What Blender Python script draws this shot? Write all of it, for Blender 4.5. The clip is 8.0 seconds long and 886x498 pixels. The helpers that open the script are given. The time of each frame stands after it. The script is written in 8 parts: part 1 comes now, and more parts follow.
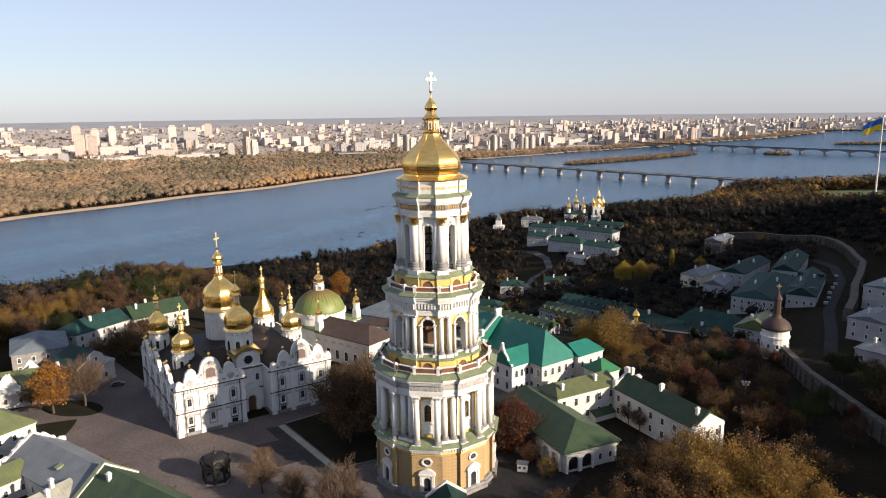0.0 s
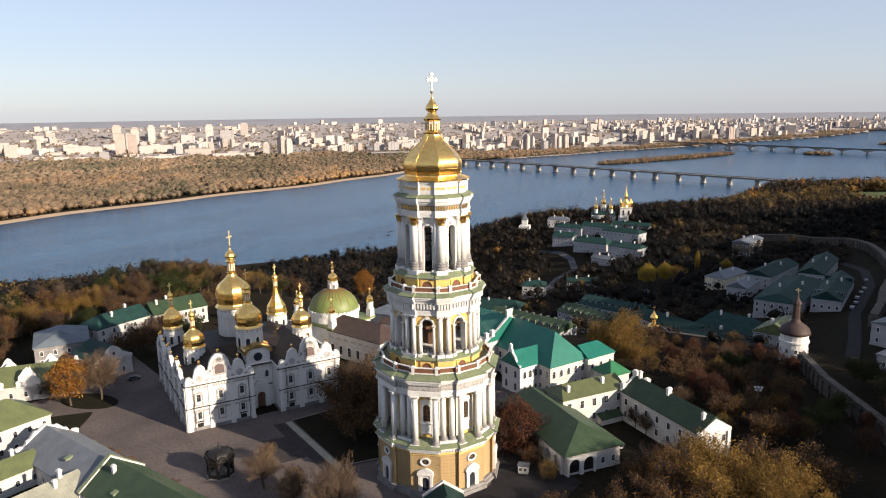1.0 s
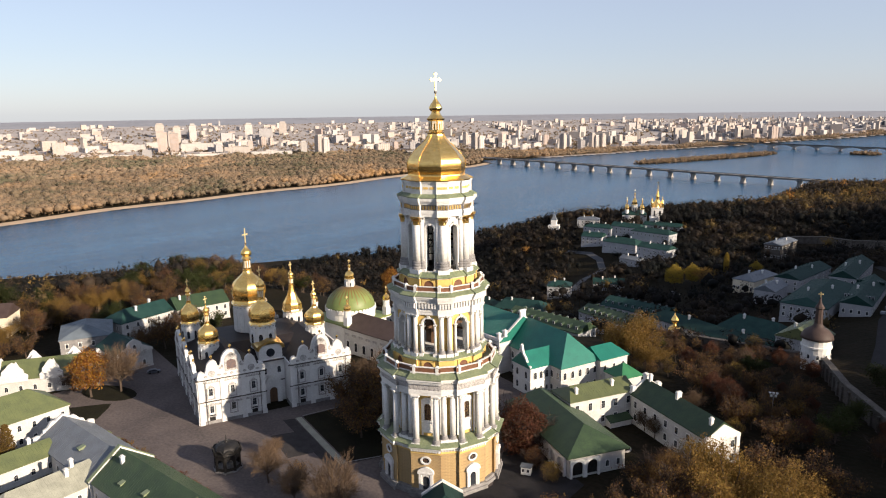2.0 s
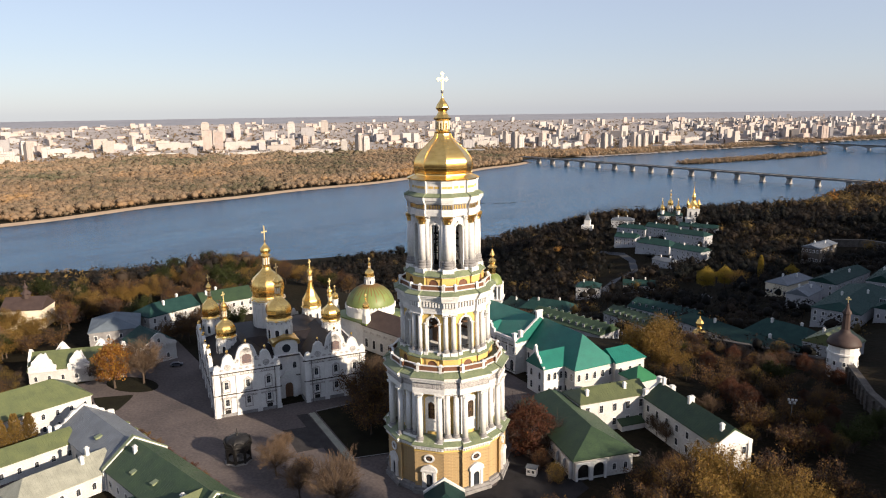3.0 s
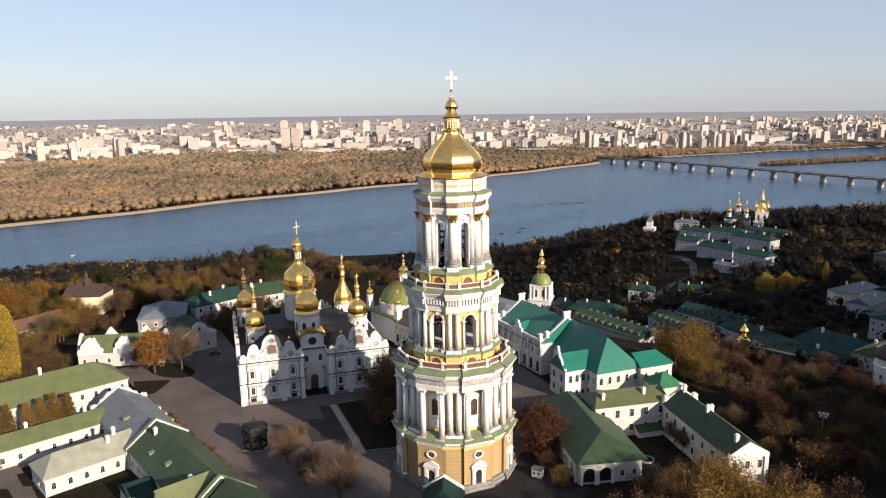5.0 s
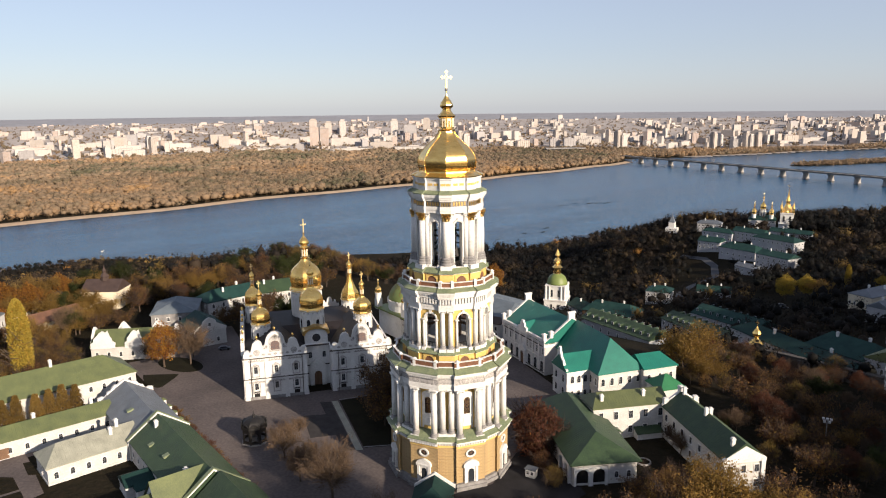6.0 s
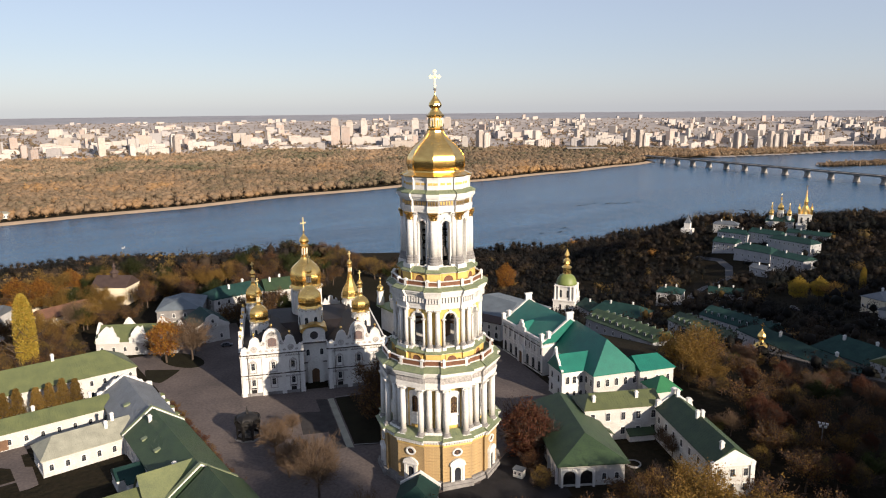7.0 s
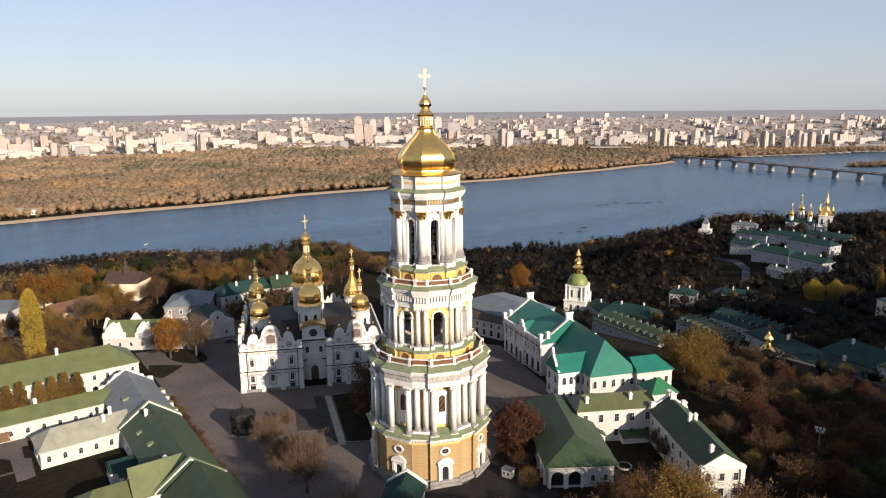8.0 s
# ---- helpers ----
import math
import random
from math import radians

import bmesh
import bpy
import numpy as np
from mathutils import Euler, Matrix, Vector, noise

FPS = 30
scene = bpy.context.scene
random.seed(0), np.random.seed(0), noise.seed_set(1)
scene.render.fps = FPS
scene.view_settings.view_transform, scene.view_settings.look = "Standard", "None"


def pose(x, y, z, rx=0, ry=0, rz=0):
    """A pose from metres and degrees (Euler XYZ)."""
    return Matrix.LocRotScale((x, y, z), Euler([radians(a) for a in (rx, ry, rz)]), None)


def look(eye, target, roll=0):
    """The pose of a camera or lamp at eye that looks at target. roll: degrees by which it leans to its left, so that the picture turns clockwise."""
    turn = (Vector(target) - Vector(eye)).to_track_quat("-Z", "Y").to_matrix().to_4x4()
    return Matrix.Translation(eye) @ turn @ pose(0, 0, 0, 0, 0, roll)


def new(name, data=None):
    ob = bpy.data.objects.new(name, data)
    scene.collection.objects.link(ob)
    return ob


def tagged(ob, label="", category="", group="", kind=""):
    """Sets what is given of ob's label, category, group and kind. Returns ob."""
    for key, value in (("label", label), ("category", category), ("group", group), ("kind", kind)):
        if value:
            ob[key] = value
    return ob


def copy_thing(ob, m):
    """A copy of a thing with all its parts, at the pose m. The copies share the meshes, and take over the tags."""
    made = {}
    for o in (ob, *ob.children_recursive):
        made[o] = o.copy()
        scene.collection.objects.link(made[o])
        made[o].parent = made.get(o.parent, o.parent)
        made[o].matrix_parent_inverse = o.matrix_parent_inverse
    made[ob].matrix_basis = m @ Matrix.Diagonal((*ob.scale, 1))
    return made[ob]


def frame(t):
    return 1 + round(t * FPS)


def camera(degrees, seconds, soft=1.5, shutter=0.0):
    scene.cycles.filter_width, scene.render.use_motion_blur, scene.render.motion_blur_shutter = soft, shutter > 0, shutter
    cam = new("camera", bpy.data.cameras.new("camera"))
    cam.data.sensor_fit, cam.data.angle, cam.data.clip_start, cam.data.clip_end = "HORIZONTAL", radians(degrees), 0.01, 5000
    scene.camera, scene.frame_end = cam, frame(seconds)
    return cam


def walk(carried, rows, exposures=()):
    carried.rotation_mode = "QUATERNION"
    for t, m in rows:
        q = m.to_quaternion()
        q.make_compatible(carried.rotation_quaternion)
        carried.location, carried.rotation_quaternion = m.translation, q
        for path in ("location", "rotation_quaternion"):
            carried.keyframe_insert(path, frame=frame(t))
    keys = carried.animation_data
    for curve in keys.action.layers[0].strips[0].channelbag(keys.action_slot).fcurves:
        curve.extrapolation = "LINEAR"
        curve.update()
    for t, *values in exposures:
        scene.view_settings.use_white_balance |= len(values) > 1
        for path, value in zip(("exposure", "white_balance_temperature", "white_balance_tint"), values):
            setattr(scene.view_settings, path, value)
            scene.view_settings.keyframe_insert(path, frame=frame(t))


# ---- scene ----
import itertools
cam = camera(64.4, 8.0, soft=1.1)
METRES, EYE, TILT, LEAN, TURN = 61.5, 86.0, -1.48, -0.56, 32.9
ROWS = [
    (0.0, 0.0, 0.0, 0.0, -0.22, -9.61, 1.28),
    (0.5, 0.06, -0.0004, 0.0009, 1.05, -9.62, 1.26),
    (1.0, 0.1213, 0.0002, 0.0017, 2.54, -9.61, 1.24),
    (1.5, 0.1828, 0.0019, 0.0027, 4.05, -9.63, 1.2),
    (3.0, 0.3729, 0.0135, 0.0029, 8.9, -9.67, 1.08),
    (3.5, 0.4356, 0.02, 0.0025, 10.76, -9.67, 1.0),
    (4.0, 0.497, 0.0278, 0.0012, 12.34, -9.68, 0.93),
    (4.5, 0.5574, 0.0379, 0.0, 13.7, -9.67, 0.9),
    (6.0, 0.7409, 0.0773, -0.0033, 17.36, -9.72, 0.72),
    (6.5, 0.8021, 0.0942, -0.0035, 18.28, -9.74, 0.67),
    (7.0, 0.8605, 0.1123, -0.0035, 19.16, -9.77, 0.6),
    (7.5, 0.9212, 0.1324, -0.0035, 20.11, -9.79, 0.54),
    (8.0, 0.9816, 0.1541, -0.0029, 21.13, -9.85, 0.49),
]
walk(cam, [(t, pose(0, 0, EYE, TILT, LEAN, TURN) @ pose(METRES * x, METRES * y, METRES * z, 90 + pitch, roll, yaw)) for t, x, y, z, yaw, pitch, roll in ROWS], exposures=((0.0, 1.045, 6000, 12), (8.0, 0.855, 6000, 12)))

# ---- light ----
SUN_AZ, SUN_EL = 2.2, 20.3
world = bpy.data.worlds.new("sky")
scene.world = world
world.use_nodes = True
wn = world.node_tree.nodes
sky = wn.new("ShaderNodeTexSky")
sky.sky_type = "NISHITA"
sky.sun_disc = False
sky.sun_elevation = radians(SUN_EL)
sky.sun_rotation = radians(90 - SUN_AZ)
sky.altitude = 200
sky.air_density, sky.dust_density, sky.ozone_density = 1.0, 0.5, 2.0
wn["Background"].inputs["Strength"].default_value = 0.065
haze = wn.new("ShaderNodeHueSaturation")
haze.inputs["Saturation"].default_value = 0.82
world.node_tree.links.new(sky.outputs[0], haze.inputs["Color"])
# thin even haze over the clear sky
veil = wn.new("ShaderNodeMix")
veil.data_type = "RGBA"
veil.inputs[0].default_value = 0.5
veil.inputs[7].default_value = (4.95, 5.0, 5.65, 1)
world.node_tree.links.new(haze.outputs[0], veil.inputs[6])
world.node_tree.links.new(veil.outputs[2], wn["Background"].inputs["Color"])
sun_data = bpy.data.lights.new("sun", "SUN")
sun_data.energy, sun_data.angle, sun_data.color = 5.0, radians(0.6), (1.0, 0.81, 0.58)
sun = new("sun", sun_data)
sd = Vector((math.cos(radians(SUN_EL)) * math.cos(radians(SUN_AZ)), math.cos(radians(SUN_EL)) * math.sin(radians(SUN_AZ)), math.sin(radians(SUN_EL))))
sun.matrix_world = look(sd * 900, (0, 0, 0))


# ---- materials ----
def material(name, colour, rough=0.7, metal=0.0, dark=None, scale=1.0, fine=12.0, bump=0.15, amount=0.5, tint="", per_object=0.0, spec=0.4, stretch=(1, 1, 1)):
    """Two scales of noise over a base colour, with bump. scale: blotches per metre."""
    m = bpy.data.materials.new(name)
    m.use_nodes = True
    nt = m.node_tree
    n, l = nt.nodes, nt.links
    b = n["Principled BSDF"]
    tc, mp = n.new("ShaderNodeTexCoord"), n.new("ShaderNodeMapping")
    mp.inputs["Scale"].default_value = stretch
    l.new(tc.outputs["Object"], mp.inputs["Vector"])
    big, small = n.new("ShaderNodeTexNoise"), n.new("ShaderNodeTexNoise")
    big.inputs["Scale"].default_value, small.inputs["Scale"].default_value = scale, scale * fine
    big.inputs["Detail"].default_value, small.inputs["Detail"].default_value = 5, 3
    for t in (big, small):
        l.new(mp.outputs[0], t.inputs["Vector"])
    add = n.new("ShaderNodeMath")
    add.operation = "ADD"
    half = n.new("ShaderNodeMath")
    half.operation, half.inputs[1].default_value = "MULTIPLY", 0.5
    l.new(big.outputs[0], add.inputs[0]), l.new(small.outputs[0], add.inputs[1]), l.new(add.outputs[0], half.inputs[0])
    ramp = n.new("ShaderNodeValToRGB")
    ramp.color_ramp.elements[0].position, ramp.color_ramp.elements[1].position = 0.36, 0.64
    dark = dark or tuple(c * (1 - amount) for c in colour)
    ramp.color_ramp.elements[0].color, ramp.color_ramp.elements[1].color = (*dark, 1), (*colour, 1)
    l.new(half.outputs[0], ramp.inputs[0])
    out = ramp.outputs[0]
    if per_object:
        oi, hv, mr = n.new("ShaderNodeObjectInfo"), n.new("ShaderNodeHueSaturation"), n.new("ShaderNodeMapRange")
        mr.inputs["To Min"].default_value, mr.inputs["To Max"].default_value = 1 - per_object, 1 + per_object
        l.new(oi.outputs["Random"], mr.inputs["Value"]), l.new(mr.outputs[0], hv.inputs["Value"]), l.new(out, hv.inputs["Color"])
        out = hv.outputs[0]
    l.new(out, b.inputs["Base Color"])
    b.inputs["Roughness"].default_value, b.inputs["Metallic"].default_value = rough, metal
    b.inputs["Specular IOR Level"].default_value = spec
    if bump:
        bp = n.new("ShaderNodeBump")
        bp.inputs["Strength"].default_value, bp.inputs["Distance"].default_value = bump, 0.1 / scale
        l.new(half.outputs[0], bp.inputs["Height"]), l.new(bp.outputs[0], b.inputs["Normal"])
    return m


def leaf_material(name, stops, rough=0.75):
    """Foliage: colour from the tree's own tint number, varied leaf by leaf."""
    m = bpy.data.materials.new(name)
    m.use_nodes = True
    nt = m.node_tree
    n, l = nt.nodes, nt.links
    b = n["Principled BSDF"]
    at = n.new("ShaderNodeAttribute")
    at.attribute_name = "tint"
    ge = n.new("ShaderNodeNewGeometry")
    oi = n.new("ShaderNodeObjectInfo")
    mul = n.new("ShaderNodeMath")
    mul.operation = "MULTIPLY_ADD"
    mul.inputs[1].default_value, mul.inputs[2].default_value = 0.09, -0.045
    l.new(ge.outputs["Random Per Island"], mul.inputs[0])
    a2 = n.new("ShaderNodeMath")
    a2.operation = "ADD"
    l.new(at.outputs["Fac"], a2.inputs[0]), l.new(mul.outputs[0], a2.inputs[1])
    ramp = n.new("ShaderNodeValToRGB")
    e = ramp.color_ramp.elements
    while len(e) < len(stops):
        e.new(0.5)
    for i, (p, c) in enumerate(stops):
        e[i].position, e[i].color = p, (*c, 1)
    l.new(a2.outputs[0], ramp.inputs[0])
    hv, mr = n.new("ShaderNodeHueSaturation"), n.new("ShaderNodeMapRange")
    mr.inputs["To Min"].default_value, mr.inputs["To Max"].default_value = 0.75, 1.2
    l.new(oi.outputs["Random"], mr.inputs["Value"]), l.new(mr.outputs[0], hv.inputs["Value"]), l.new(ramp.outputs[0], hv.inputs["Color"])
    l.new(hv.outputs[0], b.inputs["Base Color"])
    b.inputs["Roughness"].default_value = rough
    b.inputs["Specular IOR Level"].default_value = 0.15
    # thin leaves and twigs let part of the light through
    tl, mix = n.new("ShaderNodeBsdfTranslucent"), n.new("ShaderNodeMixShader")
    mix.inputs[0].default_value = 0.38
    l.new(hv.outputs[0], tl.inputs["Color"])
    l.new(b.outputs[0], mix.inputs[1]), l.new(tl.outputs[0], mix.inputs[2])
    l.new(mix.outputs[0], n["Material Output"].inputs["Surface"])
    return m


WHITE = material("white_plaster", (0.66, 0.65, 0.625), 0.85, dark=(0.50, 0.49, 0.47), scale=0.25, fine=9, bump=0.12)
HOUSEWHITE = material("weathered_white_plaster", (0.515, 0.505, 0.485), 0.88, dark=(0.37, 0.36, 0.345), scale=0.35, fine=7, bump=0.2, amount=0.7)
# white plaster greyed and blued: valley shade put into the wall colour
SHADEWHITE = material("shaded_white_plaster", (0.38, 0.385, 0.40), 0.88, dark=(0.27, 0.275, 0.29), scale=0.25, fine=9, bump=0.12)
CREAM = material("cream_plaster", (0.74, 0.66, 0.50), 0.85, dark=(0.55, 0.48, 0.36), scale=0.25, bump=0.12)
OCHRE = material("ochre_plaster", (0.64, 0.45, 0.135), 0.85, dark=(0.48, 0.32, 0.10), scale=0.3, bump=0.15)
TAN = material("weathered_ochre_plaster", (0.44, 0.31, 0.14), 0.88, dark=(0.27, 0.19, 0.10), scale=0.35, fine=9, bump=0.2)
# grey blotches stand for the shadows between raised stucco ornament
RELIEF = material("shaded_stucco_relief", (0.50, 0.48, 0.455), 0.88, dark=(0.17, 0.16, 0.16), scale=1.2, fine=4, bump=0.8)
ICON = material("dim_painted_panel", (0.17, 0.10, 0.075), 0.7, dark=(0.05, 0.06, 0.08), scale=1.6, fine=3, bump=0.1, amount=0.9)
GREYSTONE = material("grey_stone", (0.26, 0.25, 0.245), 0.8, scale=0.8, bump=0.25)
GOLD = material("gilded_copper", (1.0, 0.68, 0.23), 0.25, 1.0, dark=(0.80, 0.50, 0.14), scale=0.5, fine=8, bump=0.08, stretch=(1, 1, 3))
_n, _l = GOLD.node_tree.nodes, GOLD.node_tree.links
_wv, _bp, _tc = _n.new("ShaderNodeTexWave"), _n.new("ShaderNodeBump"), _n.new("ShaderNodeTexCoord")
_wv.bands_direction, _wv.wave_profile = "Z", "SAW"
_wv.inputs["Scale"].default_value, _wv.inputs["Distortion"].default_value = 0.55, 0.4
_bp.inputs["Strength"].default_value, _bp.inputs["Distance"].default_value = 0.35, 0.05
_l.new(_tc.outputs["Object"], _wv.inputs["Vector"]), _l.new(_wv.outputs["Fac"], _bp.inputs["Height"])
_l.new(_n["Principled BSDF"].inputs["Normal"].links[0].from_socket, _bp.inputs["Normal"])
_l.new(_bp.outputs[0], _n["Principled BSDF"].inputs["Normal"])
GOLDMATT = material("matt_gilding", (1.0, 0.80, 0.42), 0.55, 1.0, scale=1.0, amount=0.15, bump=0.05)
CROSSGOLD = material("bright_cross_gilding", (1.0, 0.78, 0.36), 0.55, 0.45, scale=1.0, amount=0.15, bump=0.05)
GOLDWORN = material("worn_gilding", (0.86, 0.60, 0.20), 0.34, 1.0, dark=(0.52, 0.34, 0.12), scale=0.4, fine=8, bump=0.1, stretch=(1, 1, 3))
ROOFGREEN = material("green_painted_sheet_roof", (0.108, 0.122, 0.048), 0.5, dark=(0.066, 0.080, 0.036), scale=0.35, fine=10, bump=0.12, per_object=0.12)
ROOFDARK = material("dark_green_sheet_roof", (0.018, 0.046, 0.040), 0.6, dark=(0.010, 0.028, 0.026), scale=0.35, fine=10, bump=0.12, per_object=0.15, spec=0.10)
ROOFSLATE = material("slate_blue_sheet_roof", (0.125, 0.15, 0.175), 0.6, dark=(0.085, 0.10, 0.115), scale=0.3, amount=0.4, bump=0.12, spec=0.2)
SKIRT = material("pale_green_tower_sheet", (0.20, 0.225, 0.125), 0.5, dark=(0.11, 0.14, 0.085), scale=0.5, fine=8, bump=0.12)
ROOFMID = material("mossy_green_sheet_roof", (0.039, 0.064, 0.030), 0.5, dark=(0.020, 0.036, 0.021), scale=0.35, fine=10, bump=0.14, per_object=0.1, spec=0.22)
ROOFLEAF = material("leaf_green_sheet_roof", (0.030, 0.150, 0.060), 0.45, dark=(0.020, 0.105, 0.045), scale=0.3, fine=10, bump=0.1)
ROOFTEAL = material("teal_painted_sheet_roof", (0.013, 0.140, 0.100), 0.45, dark=(0.009, 0.098, 0.076), scale=0.3, fine=10, bump=0.1)
ROOFGREY = material("grey_sheet_roof", (0.125, 0.14, 0.16), 0.45, scale=0.3, amount=0.35, bump=0.12, per_object=0.15, spec=0.30)
ROOFPALE = material("weathered_pale_roof", (0.30, 0.30, 0.24), 0.6, scale=0.4, amount=0.35, bump=0.15)
ROOFBLACK = material("blackened_roof", (0.022, 0.018, 0.019), 0.6, scale=0.4, bump=0.2, spec=0.20)
ROOFBROWN = material("brown_sheet_roof", (0.068, 0.047, 0.041), 0.6, scale=0.4, amount=0.4, bump=0.15, spec=0.20)
ROOFRUST = material("rust_brown_roof", (0.17, 0.085, 0.05), 0.7, scale=0.4, bump=0.2)
DOMEGREEN = material("green_dome_paint", (0.165, 0.205, 0.055), 0.5, dark=(0.115, 0.15, 0.045), scale=0.3, bump=0.12)
BRASSY = material("old_gold_rays", (0.22, 0.13, 0.04), 0.6, 0.2, scale=0.5, bump=0.1)
DARKLINE = material("dark_brown_trim", (0.075, 0.06, 0.055), 0.7, scale=0.6, bump=0.1)
BALUS = material("red_brown_railing", (0.19, 0.085, 0.045), 0.7, scale=0.8, bump=0.15)
GLASS = material("dark_window_glass", (0.035, 0.04, 0.05), 0.12, spec=0.6, scale=0.5, bump=0.0)
WOOD = material("old_brown_wood", (0.16, 0.09, 0.05), 0.75, scale=1.0, bump=0.2, stretch=(1, 1, 0.2))
IRON = material("dark_iron", (0.035, 0.033, 0.032), 0.55, 0.6, scale=1.0, bump=0.1)
STONEWALL = material("old_fortress_masonry", (0.125, 0.11, 0.096), 0.9, dark=(0.055, 0.05, 0.045), scale=0.5, fine=8, bump=0.4, spec=0.15)
PAVING = material("stone_paving", (0.128, 0.106, 0.098), 0.8, dark=(0.068, 0.058, 0.057), scale=0.09, fine=14, bump=0.15, spec=0.15)
PAVEDARK = material("dark_setts", (0.050, 0.046, 0.046), 0.8, scale=0.4, fine=10, bump=0.2, spec=0.15)
ASPHALT = material("asphalt", (0.050, 0.048, 0.050), 0.85, scale=0.2, fine=20, bump=0.1, spec=0.15)
GRASS = material("sunlit_lawn", (0.085, 0.125, 0.035), 0.95, dark=(0.055, 0.075, 0.025), scale=0.05, fine=16, bump=0.3)
TARMAC = material("dark_tarmac", (0.026, 0.025, 0.027), 0.85, scale=0.3, fine=18, bump=0.1, spec=0.12)
LANE = material("worn_grey_lane", (0.075, 0.078, 0.085), 0.9, scale=0.2, fine=12, bump=0.1)
LAWN = material("autumn_lawn", (0.020, 0.019, 0.011), 0.95, dark=(0.011, 0.010, 0.007), scale=0.25, fine=16, bump=0.4, spec=0.08)
SOIL = material("forest_floor", (0.022, 0.017, 0.011), 0.95, dark=(0.010, 0.010, 0.006), scale=0.05, fine=14, bump=0.5, spec=0.05)
# far plain and pines: distance haze put into the pale, greyed base colours
URBAN = material("hazed_built_up_plain", (0.37, 0.33, 0.305), 0.95, dark=(0.24, 0.215, 0.20), scale=0.012, fine=7, bump=0.0)
PINES = material("hazed_pine_forest", (0.25, 0.25, 0.27), 0.95, dark=(0.19, 0.195, 0.215), scale=0.006, fine=6, bump=0.0)
SAND = material("river_sand", (0.42, 0.31, 0.21), 0.95, scale=0.03, fine=12, amount=0.3, bump=0.2)
CONCRETE = material("bridge_concrete", (0.34, 0.32, 0.30), 0.85, scale=0.1, bump=0.2)
BARK = material("bark", (0.085, 0.062, 0.045), 0.9, scale=1.2, bump=0.4, stretch=(1, 1, 0.3))
TWIG = material("bare_twigs", (0.115, 0.074, 0.043), 0.9, scale=0.6, bump=0.2, per_object=0.25)
DARKTWIG = material("dark_twigs", (0.045, 0.028, 0.020), 0.9, scale=0.6, bump=0.2, per_object=0.25)
CARPAINT = material("car_paint", (0.10, 0.11, 0.13), 0.3, scale=1.0, bump=0.0, per_object=0.6)
RUBBER = material("rubber", (0.02, 0.02, 0.02), 0.8, scale=3, bump=0.1)
LEAVES = leaf_material("autumn_foliage", [(0.0, (0.018, 0.028, 0.009)), (0.2, (0.040, 0.047, 0.014)), (0.38, (0.100, 0.080, 0.022)), (0.5, (0.225, 0.138, 0.034)), (0.6, (0.105, 0.056, 0.028)), (0.7, (0.078, 0.030, 0.020)), (0.77, (0.100, 0.034, 0.018)), (0.84, (0.300, 0.135, 0.022)), (0.93, (0.36, 0.26, 0.04)), (1.0, (0.24, 0.19, 0.035))])
# far-bank woods, lightened to carry distance haze in their colour
FARLEAVES = leaf_material("hazed_leafless_brown_woods", [(0.0, (0.118, 0.110, 0.068)), (0.25, (0.200, 0.156, 0.103)), (0.5, (0.27, 0.198, 0.130)), (0.75, (0.33, 0.225, 0.135)), (1.0, (0.40, 0.25, 0.115))])
# lower stops near black: the crowns' own shade is put into the colour
DUSK = leaf_material("shaded_brown_woods", [(0.0, (0.009, 0.011, 0.010)), (0.3, (0.015, 0.014, 0.013)), (0.55, (0.050, 0.036, 0.025)), (0.7, (0.13, 0.092, 0.034)), (0.85, (0.22, 0.135, 0.04)), (1.0, (0.30, 0.14, 0.034))])
WATER = material("river_water", (0.028, 0.088, 0.165), 0.2, dark=(0.010, 0.042, 0.092), scale=0.004, fine=14, bump=0.0, spec=0.5, stretch=(3.2, 0.5, 1))
_n, _l = WATER.node_tree.nodes, WATER.node_tree.links
_n["Principled BSDF"].inputs["IOR"].default_value = 1.22
_w1, _w2, _tc = _n.new("ShaderNodeTexNoise"), _n.new("ShaderNodeTexNoise"), _n.new("ShaderNodeTexCoord")
_w1.inputs["Scale"].default_value, _w2.inputs["Scale"].default_value = 0.25, 0.03
_w1.inputs["Detail"].default_value = 4
_l.new(_tc.outputs["Object"], _w1.inputs["Vector"]), _l.new(_tc.outputs["Object"], _w2.inputs["Vector"])
_ad, _bp = _n.new("ShaderNodeMath"), _n.new("ShaderNodeBump")
_l.new(_w1.outputs[0], _ad.inputs[0]), _l.new(_w2.outputs[0], _ad.inputs[1])
_bp.inputs["Strength"].default_value, _bp.inputs["Distance"].default_value = 0.55, 1.5
_l.new(_ad.outputs[0], _bp.inputs["Height"]), _l.new(_bp.outputs[0], _n["Principled BSDF"].inputs["Normal"])


